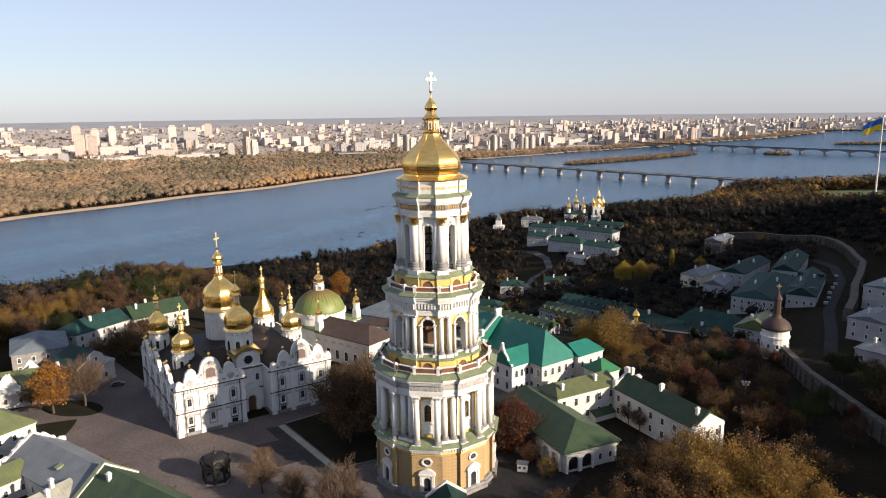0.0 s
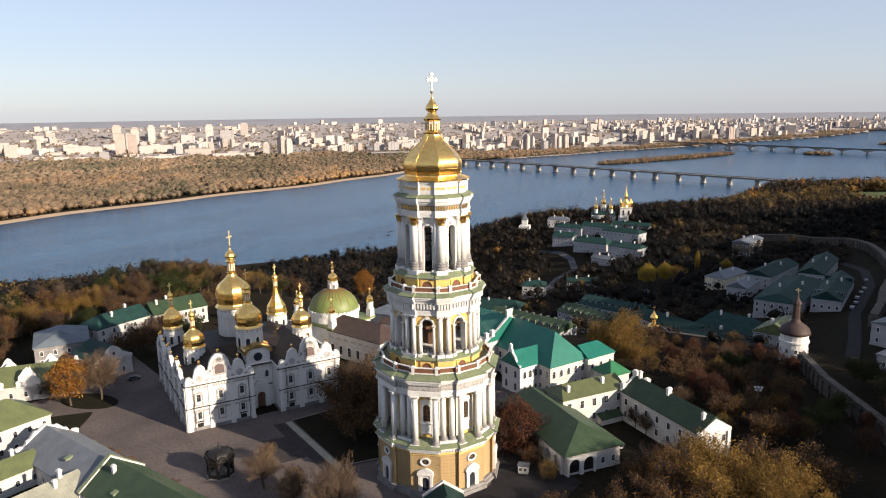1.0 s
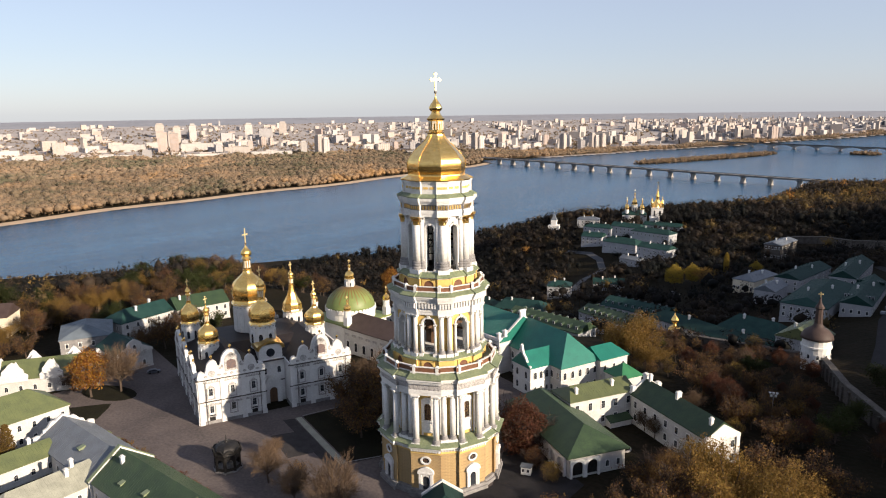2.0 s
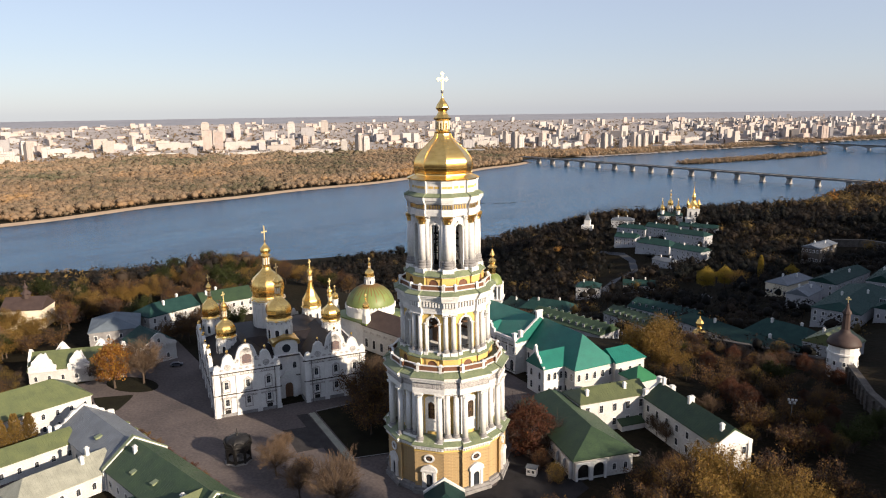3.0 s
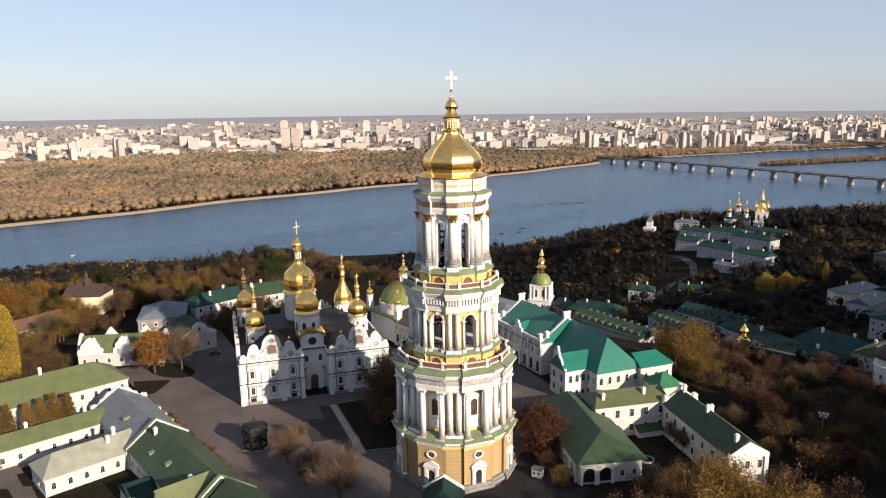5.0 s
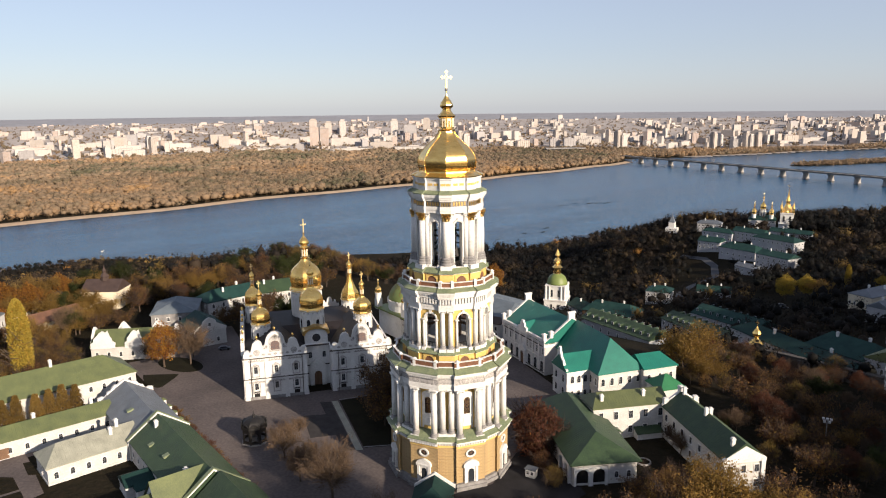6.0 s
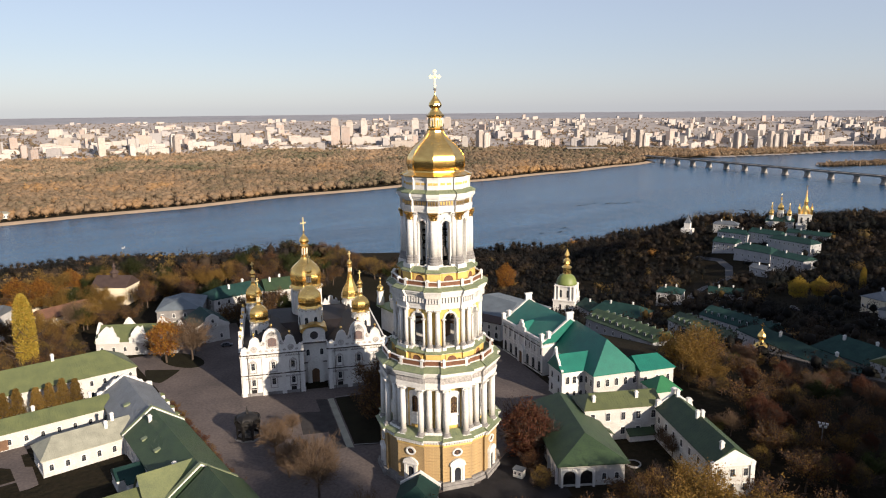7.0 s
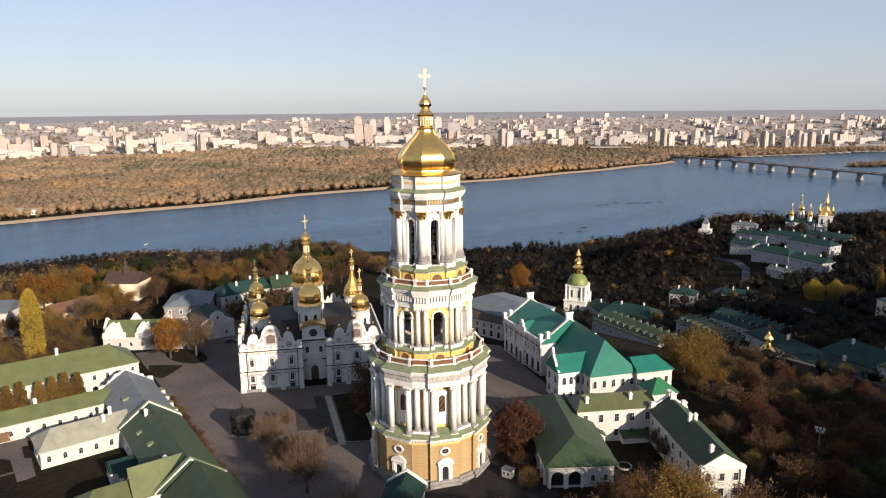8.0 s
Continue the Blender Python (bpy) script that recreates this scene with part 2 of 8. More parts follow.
# ---- mesh building ----
class Build:
    """Collects faces; m is the current local transform."""

    def __init__(self):
        self.v, self.f, self.mi, self.sm = [], [], [], []
        self.m, self.mat, self.smooth = Matrix.Identity(4), 0, False

    def poly(self, pts, faces):
        o = len(self.v)
        self.v += [tuple(self.m @ Vector(p)) for p in pts]
        for q in faces:
            self.f.append(tuple(o + i for i in q))
            self.mi.append(self.mat)
            self.sm.append(self.smooth)

    def box(self, x0, y0, z0, x1, y1, z1):
        self.poly([(x0, y0, z0), (x1, y0, z0), (x1, y1, z0), (x0, y1, z0), (x0, y0, z1), (x1, y0, z1), (x1, y1, z1), (x0, y1, z1)],
                  [(3, 2, 1, 0), (4, 5, 6, 7), (0, 1, 5, 4), (1, 2, 6, 5), (2, 3, 7, 6), (3, 0, 4, 7)])

    def loft(self, rings, cap=True):
        """Rings of equally many points, bottom to top."""
        n = len(rings[0])
        pts = [p for r in rings for p in r]
        fs = []
        for k in range(len(rings) - 1):
            for i in range(n):
                j = (i + 1) % n
                fs.append((k * n + i, k * n + j, (k + 1) * n + j, (k + 1) * n + i))
        if cap:
            fs.append(tuple(range(n - 1, -1, -1)))
            fs.append(tuple((len(rings) - 1) * n + i for i in range(n)))
        self.poly(pts, fs)

    def prism(self, plan, z0, z1):
        self.loft([[(x, y, z0) for x, y in plan], [(x, y, z1) for x, y in plan]])

    def lathe(self, prof, n=12, x=0, y=0, turn=0.0, cap=True):
        self.loft([[(x + r * math.cos(turn + 2 * math.pi * i / n), y + r * math.sin(turn + 2 * math.pi * i / n), z) for i in range(n)] for r, z in prof], cap)

    def slab(self, outline, y0, y1):
        """An outline in x and z, given thickness along y."""
        n = len(outline)
        pts = [(x, y0, z) for x, z in outline] + [(x, y1, z) for x, z in outline]
        self.poly(pts, [tuple(range(n)), tuple(range(2 * n - 1, n - 1, -1))] + [(i, n + i, n + (i + 1) % n, (i + 1) % n) for i in range(n)])

    def arch_wall(self, w, z0, z1, ow, spring, y0, y1, bottom=None):
        """A wall panel (x -w..w) with an arched opening of half width ow through it."""
        bottom = z0 if bottom is None else bottom
        self.box(-w, y0, z0, -ow, y1, z1)
        self.box(ow, y0, z0, w, y1, z1)
        if bottom > z0:
            self.box(-ow, y0, z0, ow, y1, bottom)
        a = [(ow * math.cos(math.pi * i / 8), spring + ow * math.sin(math.pi * i / 8)) for i in range(9)]
        for i in range(8):
            (xa, za), (xb, zb) = a[i], a[i + 1]
            self.slab([(xb, zb), (xa, za), (xa, z1), (xb, z1)], y0, y1)

    def mesh(self, name, mats):
        me = bpy.data.meshes.new(name)
        me.from_pydata(self.v, [], self.f)
        for m in (mats if isinstance(mats, (list, tuple)) else [mats]):
            me.materials.append(m)
        me.polygons.foreach_set("material_index", self.mi)
        me.polygons.foreach_set("use_smooth", self.sm)
        me.update()
        return me


def thing(name, label, category, x=0, y=0, z=0, ang=0, group="", kind=""):
    ob = new(name)
    ob.empty_display_size = 1
    ob.matrix_basis = pose(x, y, z, 0, 0, ang)
    return tagged(ob, label, category, group, kind)


def part(name, b, mat, parent, label="", m=None):
    me = b.mesh(name, mat) if isinstance(b, Build) else b
    ob = new(name, me)
    ob.parent = parent
    if m is not None:
        ob.matrix_basis = m
    if label:
        ob["label"] = label
    return ob


def big_mesh(name, verts, faces, mat, tint=None):
    """A triangle or quad mesh from arrays, with an optional tint number at each vertex."""
    me = bpy.data.meshes.new(name)
    k = faces.shape[1]
    me.vertices.add(len(verts)), me.loops.add(faces.size), me.polygons.add(len(faces))
    me.vertices.foreach_set("co", np.ascontiguousarray(verts, dtype=np.float32).ravel())
    me.loops.foreach_set("vertex_index", np.ascontiguousarray(faces, dtype=np.int32).ravel())
    me.polygons.foreach_set("loop_start", np.arange(0, faces.size, k, dtype=np.int32))
    if tint is not None:
        at = me.attributes.new("tint", "FLOAT", "POINT")
        at.data.foreach_set("value", np.ascontiguousarray(tint, dtype=np.float32))
    me.update(calc_edges=True)
    me.materials.append(mat)
    return me


# ---- the lie of the land ----
RIVER = -100.0


def step(a, b, v):
    t = np.clip((np.asarray(v, float) - a) / (b - a), 0, 1)
    return t * t * (3 - 2 * t)


def near_bank(y):
    return np.interp(y, [-2500, 250, 420, 700, 1000, 1250, 1500, 1760, 1950, 2350, 3300, 5000, 6200, 6500], [-1000, -930, -790, -600, -600, -480, -300, -130, 0, 250, 600, 900, 1300, 3000])


def far_bank(y):
    wob = 14 * np.sin(np.asarray(y) / 170.0) + 8 * np.sin(np.asarray(y) / 61.0)
    return np.interp(y, [-5000, 0, 1900, 2060, 2160, 2600, 3860, 5000, 6200, 6600, 9000], [-1335, -1335, -1345, -1400, -1500, -1290, -900, -560, -420, 900, 6000]) + wob


def far_scale(r):
    """True distance over built distance: past 2.6 km the plain is drawn in, and rises to keep its horizon."""
    r = np.asarray(r, float)
    q = np.clip(r - 2600, 0, None)
    return (np.minimum(r, 2600) + q * (1 + 7 * (q / 2300) ** 2)) / r


def lift(r):
    return 186 * (1 - 1 / far_scale(r))


def ground_height(x, y):
    x, y = np.asarray(x, float), np.asarray(y, float)
    r = np.hypot(x, y) + 1e-6
    k = far_scale(r)
    tx, ty = x * k, y * k
    s = tx - near_bank(ty)
    d = far_bank(ty) - tx
    valley = step(215, 330, y) * (1 - 0.5 * step(480, 610, y))
    up = -np.clip((-x - 10) * 0.18, 0, 54) * valley - 60 * step(870, 1360, y)
    # unseen hill right of the view, added to shade the valley
    brow = step(246, 324, y) * (1 - step(620, 800, y))
    up = up + (48 + 16 * (1 - step(400, 500, y))) * step(14, 75, x) * brow + 62 * step(20, 110, x - 0.47 * y) * brow
    # unseen bank and ridge, added to shade yard, thicket and court
    up = up + step(6, 34, x) * (14 + 10 * (1 - step(134, 148, y)) + 11 * step(186, 208, y) * (1 - step(236, 252, y))) * step(70, 100, y) * (1 - step(252, 282, y))
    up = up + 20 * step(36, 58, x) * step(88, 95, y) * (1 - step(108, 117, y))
    roll = 3.0 * np.sin(x / 57 + y / 83) * np.sin(y / 71) * step(450, 600, y)
    width = np.interp(y, [660, 740], [0, 1]) * 400 + np.interp(y, [660, 740], [1, 0]) * np.maximum(-370 - near_bank(y), 200)
    low = -106 + 6 * np.clip((s + 22) / 22, 0, 1) + 4 * np.clip(s / 15, 0, 1)
    near = low + (up + roll - low) * np.clip((s - 40) / width, 0, 1) ** 2.2
    far = -106 + 6 * np.clip((d + 26) / 26, 0, 1) + 3 * np.clip(d / 45, 0, 1)
    isl = np.exp(-(((x + 820) * 0.93 - (y - 2600) * 0.36) / 50) ** 4 - (((x + 820) * 0.36 + (y - 2600) * 0.93) / 470) ** 4)
    isl = np.maximum(isl, np.exp(-(((x + 390) / 85) ** 2 + ((y - 3000) / 60) ** 2)))
    isl = np.maximum(isl, np.exp(-(((x + 70) / 210) ** 4 + ((y - 3420 - 0.2 * x) / 30) ** 2)))
    bed = -106 + 9 * isl
    h = np.where(s > -22, np.maximum(near, bed), np.where(d > -26, np.maximum(far, bed), bed))
    return h + lift(r)


def gz(x, y):
    return float(ground_height(x, y))


sector = np.radians(np.concatenate([np.arange(62, 192, 0.5), np.arange(192, 422, 2.5)]))
radii = np.concatenate([np.linspace(0.5, 200, 40)[:-1], np.linspace(200, 1100, 150)[:-1], np.linspace(1100, 4940, 420)])
A_, R_ = np.meshgrid(sector, radii)
X_, Y_ = R_ * np.cos(A_), R_ * np.sin(A_)
Z_ = ground_height(X_, Y_) - 0.06
na, nr = len(sector), len(radii)
i_, j_ = np.meshgrid(np.arange(na), np.arange(nr - 1))
quads = np.stack([j_ * na + i_, (j_ + 1) * na + i_, (j_ + 1) * na + (i_ + 1) % na, j_ * na + (i_ + 1) % na], -1).reshape(-1, 4)
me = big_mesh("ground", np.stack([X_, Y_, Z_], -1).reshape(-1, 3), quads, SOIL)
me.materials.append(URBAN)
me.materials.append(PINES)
cen = np.stack([X_, Y_], -1).reshape(-1, 2)[quads[:, 0]]
out = np.hypot(cen[:, 0], cen[:, 1])
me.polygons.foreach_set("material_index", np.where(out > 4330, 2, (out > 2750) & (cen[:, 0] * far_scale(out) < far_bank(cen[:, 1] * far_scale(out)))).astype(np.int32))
me.polygons.foreach_set("use_smooth", [True] * len(me.polygons))
tagged(new("ground", me), "brown leaf-strewn earth falling from a plateau to the river", "ground", kind="structure")
rw = np.concatenate([[300], np.linspace(500, 4940, 160)])
aw = np.radians(np.arange(50, 250, 1.0))
A_, R_ = np.meshgrid(aw, rw)
na, nr = len(aw), len(rw)
i_, j_ = np.meshgrid(np.arange(na - 1), np.arange(nr - 1))
quads = np.stack([j_ * na + i_, (j_ + 1) * na + i_, (j_ + 1) * na + i_ + 1, j_ * na + i_ + 1], -1).reshape(-1, 4)
me = big_mesh("water", np.stack([R_ * np.cos(A_), R_ * np.sin(A_), RIVER + lift(R_)], -1).reshape(-1, 3), quads, WATER)
me.polygons.foreach_set("use_smooth", [True] * len(me.polygons))
tagged(new("water", me), "wide calm blue river with fine ripples", "river", kind="structure")


def strip(name, pts, width, mat, label, category, rise=0.05, fixed=None):
    """A road or beach along a line, lying on the ground."""
    line = []
    for (xa, ya), (xb, yb) in zip(pts, pts[1:]):
        n = max(1, int(math.hypot(xb - xa, yb - ya) / 8))
        line += [(xa + (xb - xa) * i / n, ya + (yb - ya) * i / n) for i in range(n)]
    line.append(pts[-1])
    b = Build()
    ring = []
    for i, (x, y) in enumerate(line):
        xa, ya = line[max(0, i - 1)]
        xb, yb = line[min(len(line) - 1, i + 1)]
        d = math.hypot(xb - xa, yb - ya)
        nx, ny = -(yb - ya) / d, (xb - xa) / d
        row = []
        for k in (-0.5, 0, 0.5):
            px, py = x + nx * k * width, y + ny * k * width
            row.append((px, py, (gz(px, py) if fixed is None else fixed) + rise))
        ring.append(row)
    for a, c in zip(ring, ring[1:]):
        for k in (0, 1):
            b.poly([a[k], a[k + 1], c[k + 1], c[k]], [(0, 1, 2, 3)])
    return tagged(new(name, b.mesh(name, mat)), label, category, kind="structure")


def flat(name, outline, z, mat, label, category, thick=0.05):
    b = Build()
    b.prism(outline, z - thick, z)
    return tagged(new(name, b.mesh(name, mat)), label, category, kind="structure")

# ---- the great bell tower ----
def plan16(a, hw, c, cw):
    """Eight wide faces at apothem a and eight corner blocks at apothem c."""
    pts = []
    for k in range(8):
        for ang, ap, w in ((45 * k, a, hw), (45 * k + 22.5, c, cw)):
            ca, sa = math.cos(radians(ang)), math.sin(radians(ang))
            for y in (-w, w):
                pts.append((ap * ca - y * sa, ap * sa + y * ca))
    return pts


def broken(c, cw, p):
    """Face and corner sizes of a broken-out plan: corner blocks at c, half width cw, standing p proud of the faces."""
    a = (c - p + 0.4142 * cw) / 1.0824
    return a, (a * 0.3827 - cw) / 0.9239, c, cw


def spun(ang, x=0.0, z=0.0):
    """Local frame of a tower face: x along the face, y inward, at apothem x."""
    return pose(0, 0, 0, 0, 0, ang) @ Matrix(((0, -1, 0, x), (1, 0, 0, 0), (0, 0, 1, z), (0, 0, 0, 1)))


def column_mesh(r, h, base, cap_mat, leafy=False):
    """A smooth shaft on a ringed stone base, with a moulded or leafy capital."""
    b = Build()
    b.mat = 2 if not leafy else 0
    b.box(-r * 1.5, -r * 1.5, -0.6, r * 1.5, r * 1.5, base * 0.18)
    b.mat, b.smooth = 1, True
    b.lathe(eased([(r * 1.42, base * 0.18), (r * 1.5, base * 0.3), (r * 1.4, base * 0.42), (r * 1.22, base * 0.47), (r * 1.36, base * 0.56), (r * 1.32, base * 0.68), (r * 1.16, base * 0.73), (r * 1.24, base * 0.82), (r * 1.18, base * 0.9), (r * 1.04, base)], 2), 14)
    b.mat = 0
    ch = r * (2.1 if leafy else 1.5)
    b.lathe([(r, base), (r, base + (h - base) * 0.4), (r * 0.88, h - ch)], 14)
    b.smooth = False
    b.mat = 2
    if leafy:
        b.lathe([(r * 0.9, h - ch), (r * 0.98, h - ch * 0.9), (r * 0.9, h - ch * 0.5), (r * 1.15, h - ch * 0.2)], 12)
        for k in range(16):
            a, up, tall = 2 * math.pi * k / 16, 0.08 + 0.22 * (k % 2), 0.42
            b.m = Matrix.Rotation(a, 4, "Z")
            z0 = h - ch * (1 - up)
            z1 = z0 + ch * tall
            b.poly([(r * 0.92, -r * 0.17, z0), (r * 0.92, r * 0.17, z0), (r * 1.12, r * 0.2, z0 + ch * tall * 0.7), (r * 1.12, -r * 0.2, z0 + ch * tall * 0.7), (r * 1.42, r * 0.1, z1), (r * 1.42, -r * 0.1, z1), (r * 1.36, 0, z1 - ch * 0.14)], [(0, 1, 2, 3), (3, 2, 4, 5), (5, 4, 6), (4, 2, 6), (3, 5, 6)])
        b.m = Matrix.Identity(4)
        for k in range(4):
            b.m = Matrix.Rotation(math.pi / 4 + math.pi / 2 * k, 4, "Z")
            b.slab([(r * 0.9, h - ch * 0.4), (r * 1.55, h - ch * 0.3), (r * 1.7, h - ch * 0.12), (r * 0.9, h - ch * 0.12)], -r * 0.16, r * 0.16)
        b.m = Matrix.Identity(4)
        b.box(-r * 1.25, -r * 1.25, h - ch * 0.14, r * 1.25, r * 1.25, h)
    else:
        b.lathe([(r * 0.9, h - ch), (r * 1.06, h - ch * 0.94), (r * 1.06, h - ch * 0.84), (r * 0.92, h - ch * 0.78), (r * 0.95, h - ch * 0.5), (r * 1.3, h - ch * 0.2)], 12)
        b.box(-r * 1.35, -r * 1.35, h - ch * 0.22, r * 1.35, r * 1.35, h)
        for s in (-1, 1):
            b.box(s * r * 1.2 - r * 0.24, -r * 1.1, h - ch * 0.55, s * r * 1.2 + r * 0.24, r * 1.1, h - ch * 0.2)
    return b.mesh("column", [WHITE, GREYSTONE, cap_mat])


def cross(b, z, h, w, t):
    """A cross with rounded trefoil ends."""
    b.box(-t, -t, z, t, t, z + h * 0.94)
    b.box(-w * 0.9, -t, z + h * 0.58, w * 0.9, t, z + h * 0.58 + 2 * t)
    zc = z + h * 0.58 + t
    for x, zz, dx, dz in ((-w, zc, -1, 0), (w, zc, 1, 0), (0, z + h, 0, 1)):
        for u, v in ((1, 0), (0, 1), (0, -1)):
            px_, pz_ = x + t * (1.1 * u * dx + 1.3 * v * dz) - dx * t, zz + t * (1.1 * u * dz + 1.3 * v * dx) - dz * t
            b.slab([(px_ + t * 1.05 * math.cos(math.pi * k / 4), pz_ + t * 1.05 * math.sin(math.pi * k / 4)) for k in range(8)], -t * 0.9, t * 0.9)
    for sx in (-1, 1):
        for sz in (-1, 1):
            b.slab([(sx * t * 0.8, zc + sz * t * 0.8), (sx * t * 2.4, zc + sz * t * 1.6), (sx * t * 1.6, zc + sz * t * 2.4)][::sx * sz], -t * 0.5, t * 0.5)


def eased(prof, k=4):
    """A profile rounded through its points."""
    p = [prof[0]] + list(prof) + [prof[-1]]
    out = []
    for a, b_, c, d in zip(p, p[1:], p[2:], p[3:]):
        for i in range(k):
            t = i / k
            out.append(tuple(0.5 * (2 * b_[j] + (c[j] - a[j]) * t + (2 * a[j] - 5 * b_[j] + 4 * c[j] - d[j]) * t * t + (3 * b_[j] - a[j] - 3 * c[j] + d[j]) * t ** 3) for j in (0, 1)))
    return out + [tuple(prof[-1])]


TX, TY = -88.4, 133.0
tower = thing("bell_tower", "tall white and ochre baroque bell tower with a gilded dome", "bell tower", TX, TY, 0, -20)


def bands(rows):
    """Stacked mouldings: (corner apothem, corner half width, proud, z0, z1)."""
    b = Build()
    b.loft([[(x, y, z) for x, y in plan16(*broken(c, cw, p))] for c, cw, p, z0, z1 in rows for z in (z0, z1)])
    return b


def row_pieces(name, size, mat, parent, plan, pitch, z, label="", inset=0.15):
    """Alike small blocks along the tower's faces: size is width, proud depth and height."""
    w, d, h = size
    p = Build()
    p.poly([(-w / 2, -d, 0.04), (w / 2, -d, 0.04), (w / 2, 0.1, 0), (-w / 2, 0.1, 0), (-w / 2, -d, h), (w / 2, -d, h), (w / 2, 0.1, h), (-w / 2, 0.1, h)], [(3, 2, 1, 0), (4, 5, 6, 7), (0, 1, 5, 4), (1, 2, 6, 5), (2, 3, 7, 6), (3, 0, 4, 7)])
    pm = p.mesh(name, mat)
    a, hw, c, cw = broken(*plan)
    for k in range(8):
        for off, ap, half in ((0, a, hw - inset), (22.5, c, cw - inset)):
            n = max(1, int(round(2 * half / pitch)))
            for i in range(n):
                part(name, pm, None, parent, label, spun(45 * k + off, ap, z) @ pose(-half + (i + 0.5) * 2 * half / n, 0, 0))


def skirt(lo, hi, z0, z1):
    """A sloping sheet-metal skirt with standing seams, from an eave plan to an upper plan."""
    b = Build()
    p0, p1 = plan16(*broken(*lo)), plan16(*broken(*hi))
    b.loft([[(x, y, z0 - 0.16) for x, y in p0], [(x, y, z0) for x, y in p0], [(x, y, z1) for x, y in p1]])
    n = len(p0)
    for i in range(n):
        (xa, ya), (xb, yb), (xc, yc), (xd, yd) = p0[i], p0[(i + 1) % n], p1[(i + 1) % n], p1[i]
        m = int(math.hypot(xb - xa, yb - ya) / 0.75)
        for j in range(1, m):
            t = j / m
            q0, q1 = Vector((xa + (xb - xa) * t, ya + (yb - ya) * t, z0)), Vector((xd + (xc - xd) * t, yd + (yc - yd) * t, z1))
            s = Vector((xb - xa, yb - ya, 0)).normalized() * 0.03
            u = Vector((0, 0, 0.06))
            b.poly([tuple(q) for q in (q0 - s, q0 + s, q1 + s, q1 - s, q0 - s + u, q0 + s + u, q1 + s + u, q1 - s + u)], [(4, 5, 6, 7), (0, 1, 5, 4), (3, 0, 4, 7), (1, 2, 6, 5)])
    return b


# tier one: rusticated ochre ground storey
part("plinth", bands(((14.5, 2.2, -0.7, -1.5, 0.9), (14.2, 2.15, -0.7, 0.9, 1.6))), GREYSTONE, tower, "grey stone stepped plinth")
rust = part("ground_storey_wall", bands(((13.4, 2.1, -0.7, 1.5, 10.4),)), TAN, tower, "weathered ochre plaster in rusticated courses")
course_me = bands(((13.5, 2.1, -0.7, 0, 0.74),)).mesh("course", TAN)
for i in range(11):
    part("course", course_me, None, rust, "", pose(0, 0, 1.65 + i * 0.8))
part("wall_band", bands(((13.75, 2.15, -0.7, 10.3, 10.9),)), OCHRE, tower, "ochre band under the cornice")
corn = part("cornice", bands(((13.9, 2.15, -0.7, 10.9, 11.5), (14.3, 2.2, -0.7, 11.5, 11.8), (14.6, 2.2, -0.7, 11.8, 12.06))), WHITE, tower, "white dentil cornice")
row_pieces("dentil", (0.34, 0.36, 0.5), WHITE, corn, (13.9, 2.15, -0.7), 0.62, 10.96)
part("skirt_roof", skirt((14.7, 2.25, -0.7), (11.9, 1.9, -0.3), 12.2, 13.5), SKIRT, tower, "pale green sheet-metal skirt")
A1 = broken(13.5, 2.1, -0.7)[0]
portal, oculus = Build(), Build()
portal.mat = 0
for s in (-1, 1):
    portal.box(s * 1.35 - 0.3, -0.45, 0, s * 1.35 + 0.3, 0.1, 3.9)
portal.arch_wall(1.1, 0, 3.9, 0.75, 2.6, -0.3, 0.1)
portal.box(-1.9, -0.6, 3.9, 1.9, 0.1, 4.3)
portal.slab([(-1.9, 4.3), (1.9, 4.3), (1.75, 4.75), (1.2, 5.2), (0.5, 5.5), (0, 5.6), (-0.5, 5.5), (-1.2, 5.2), (-1.75, 4.75)], -0.5, 0.1)
portal.mat = 1
portal.box(-0.75, -0.05, 0, 0.75, 0.1, 3.4)
portal_me = portal.mesh("portal", [WHITE, GLASS])
oculus.loft([[(r * math.cos(a * math.pi / 8), y, r * 0.8 * math.sin(a * math.pi / 8)) for a in range(16)] for r, y in ((1.25, 0.1), (1.25, -0.25), (0.85, -0.25), (0.8, -0.05))], False)
oculus.mat = 1
oculus.poly([(0.82 * math.cos(a * math.pi / 8), -0.05, 0.65 * math.sin(a * math.pi / 8)) for a in range(16)], [tuple(range(16))])
oculus.mat = 2
for a in range(4):
    oculus.m = Matrix.Rotation(a * math.pi / 4, 4, "Y")
    oculus.box(-0.66, -0.1, -0.04, 0.66, -0.05, 0.04)
oculus_me = oculus.mesh("oculus", [WHITE, GLASS, WOOD])
for k in range(8):
    part("portal", portal_me, None, tower, "white arched portal with a curved pediment", spun(45 * k, A1 + 0.08, 1.6))
    part("oculus", oculus_me, None, tower, "oval window in a white surround", spun(45 * k, A1 + 0.06, 8.7))
# tier two: columned storey
part("second_storey_wall", bands(((10.9, 2.2, -0.55, 12.6, 24.1),)), WHITE, tower)
A2 = broken(10.9, 2.2, -0.55)[0]
col2 = column_mesh(0.68, 11.6, 1.05, WHITE)
col2s = column_mesh(0.66, 10.9, 1.0, WHITE)
for k in range(8):
    for s in (-1, 1):
        part("column", col2, None, tower, "", spun(45 * k, 13.25, 12.5) @ pose(s * 2.33, 0, 0))
        part("column", col2s, None, tower, "", spun(45 * k + 22.5, 12.45, 13.2) @ pose(s * 1.0, 0, 0))
wall_panel = Build()
wall_panel.box(-1.95, -0.06, 12.9, 1.95, 0.1, 23.7)
panel_me = wall_panel.mesh("ochre_panel", OCHRE)
strip_b = Build()
strip_b.box(-0.75, -0.08, 12.9, 0.75, 0.1, 23.9)
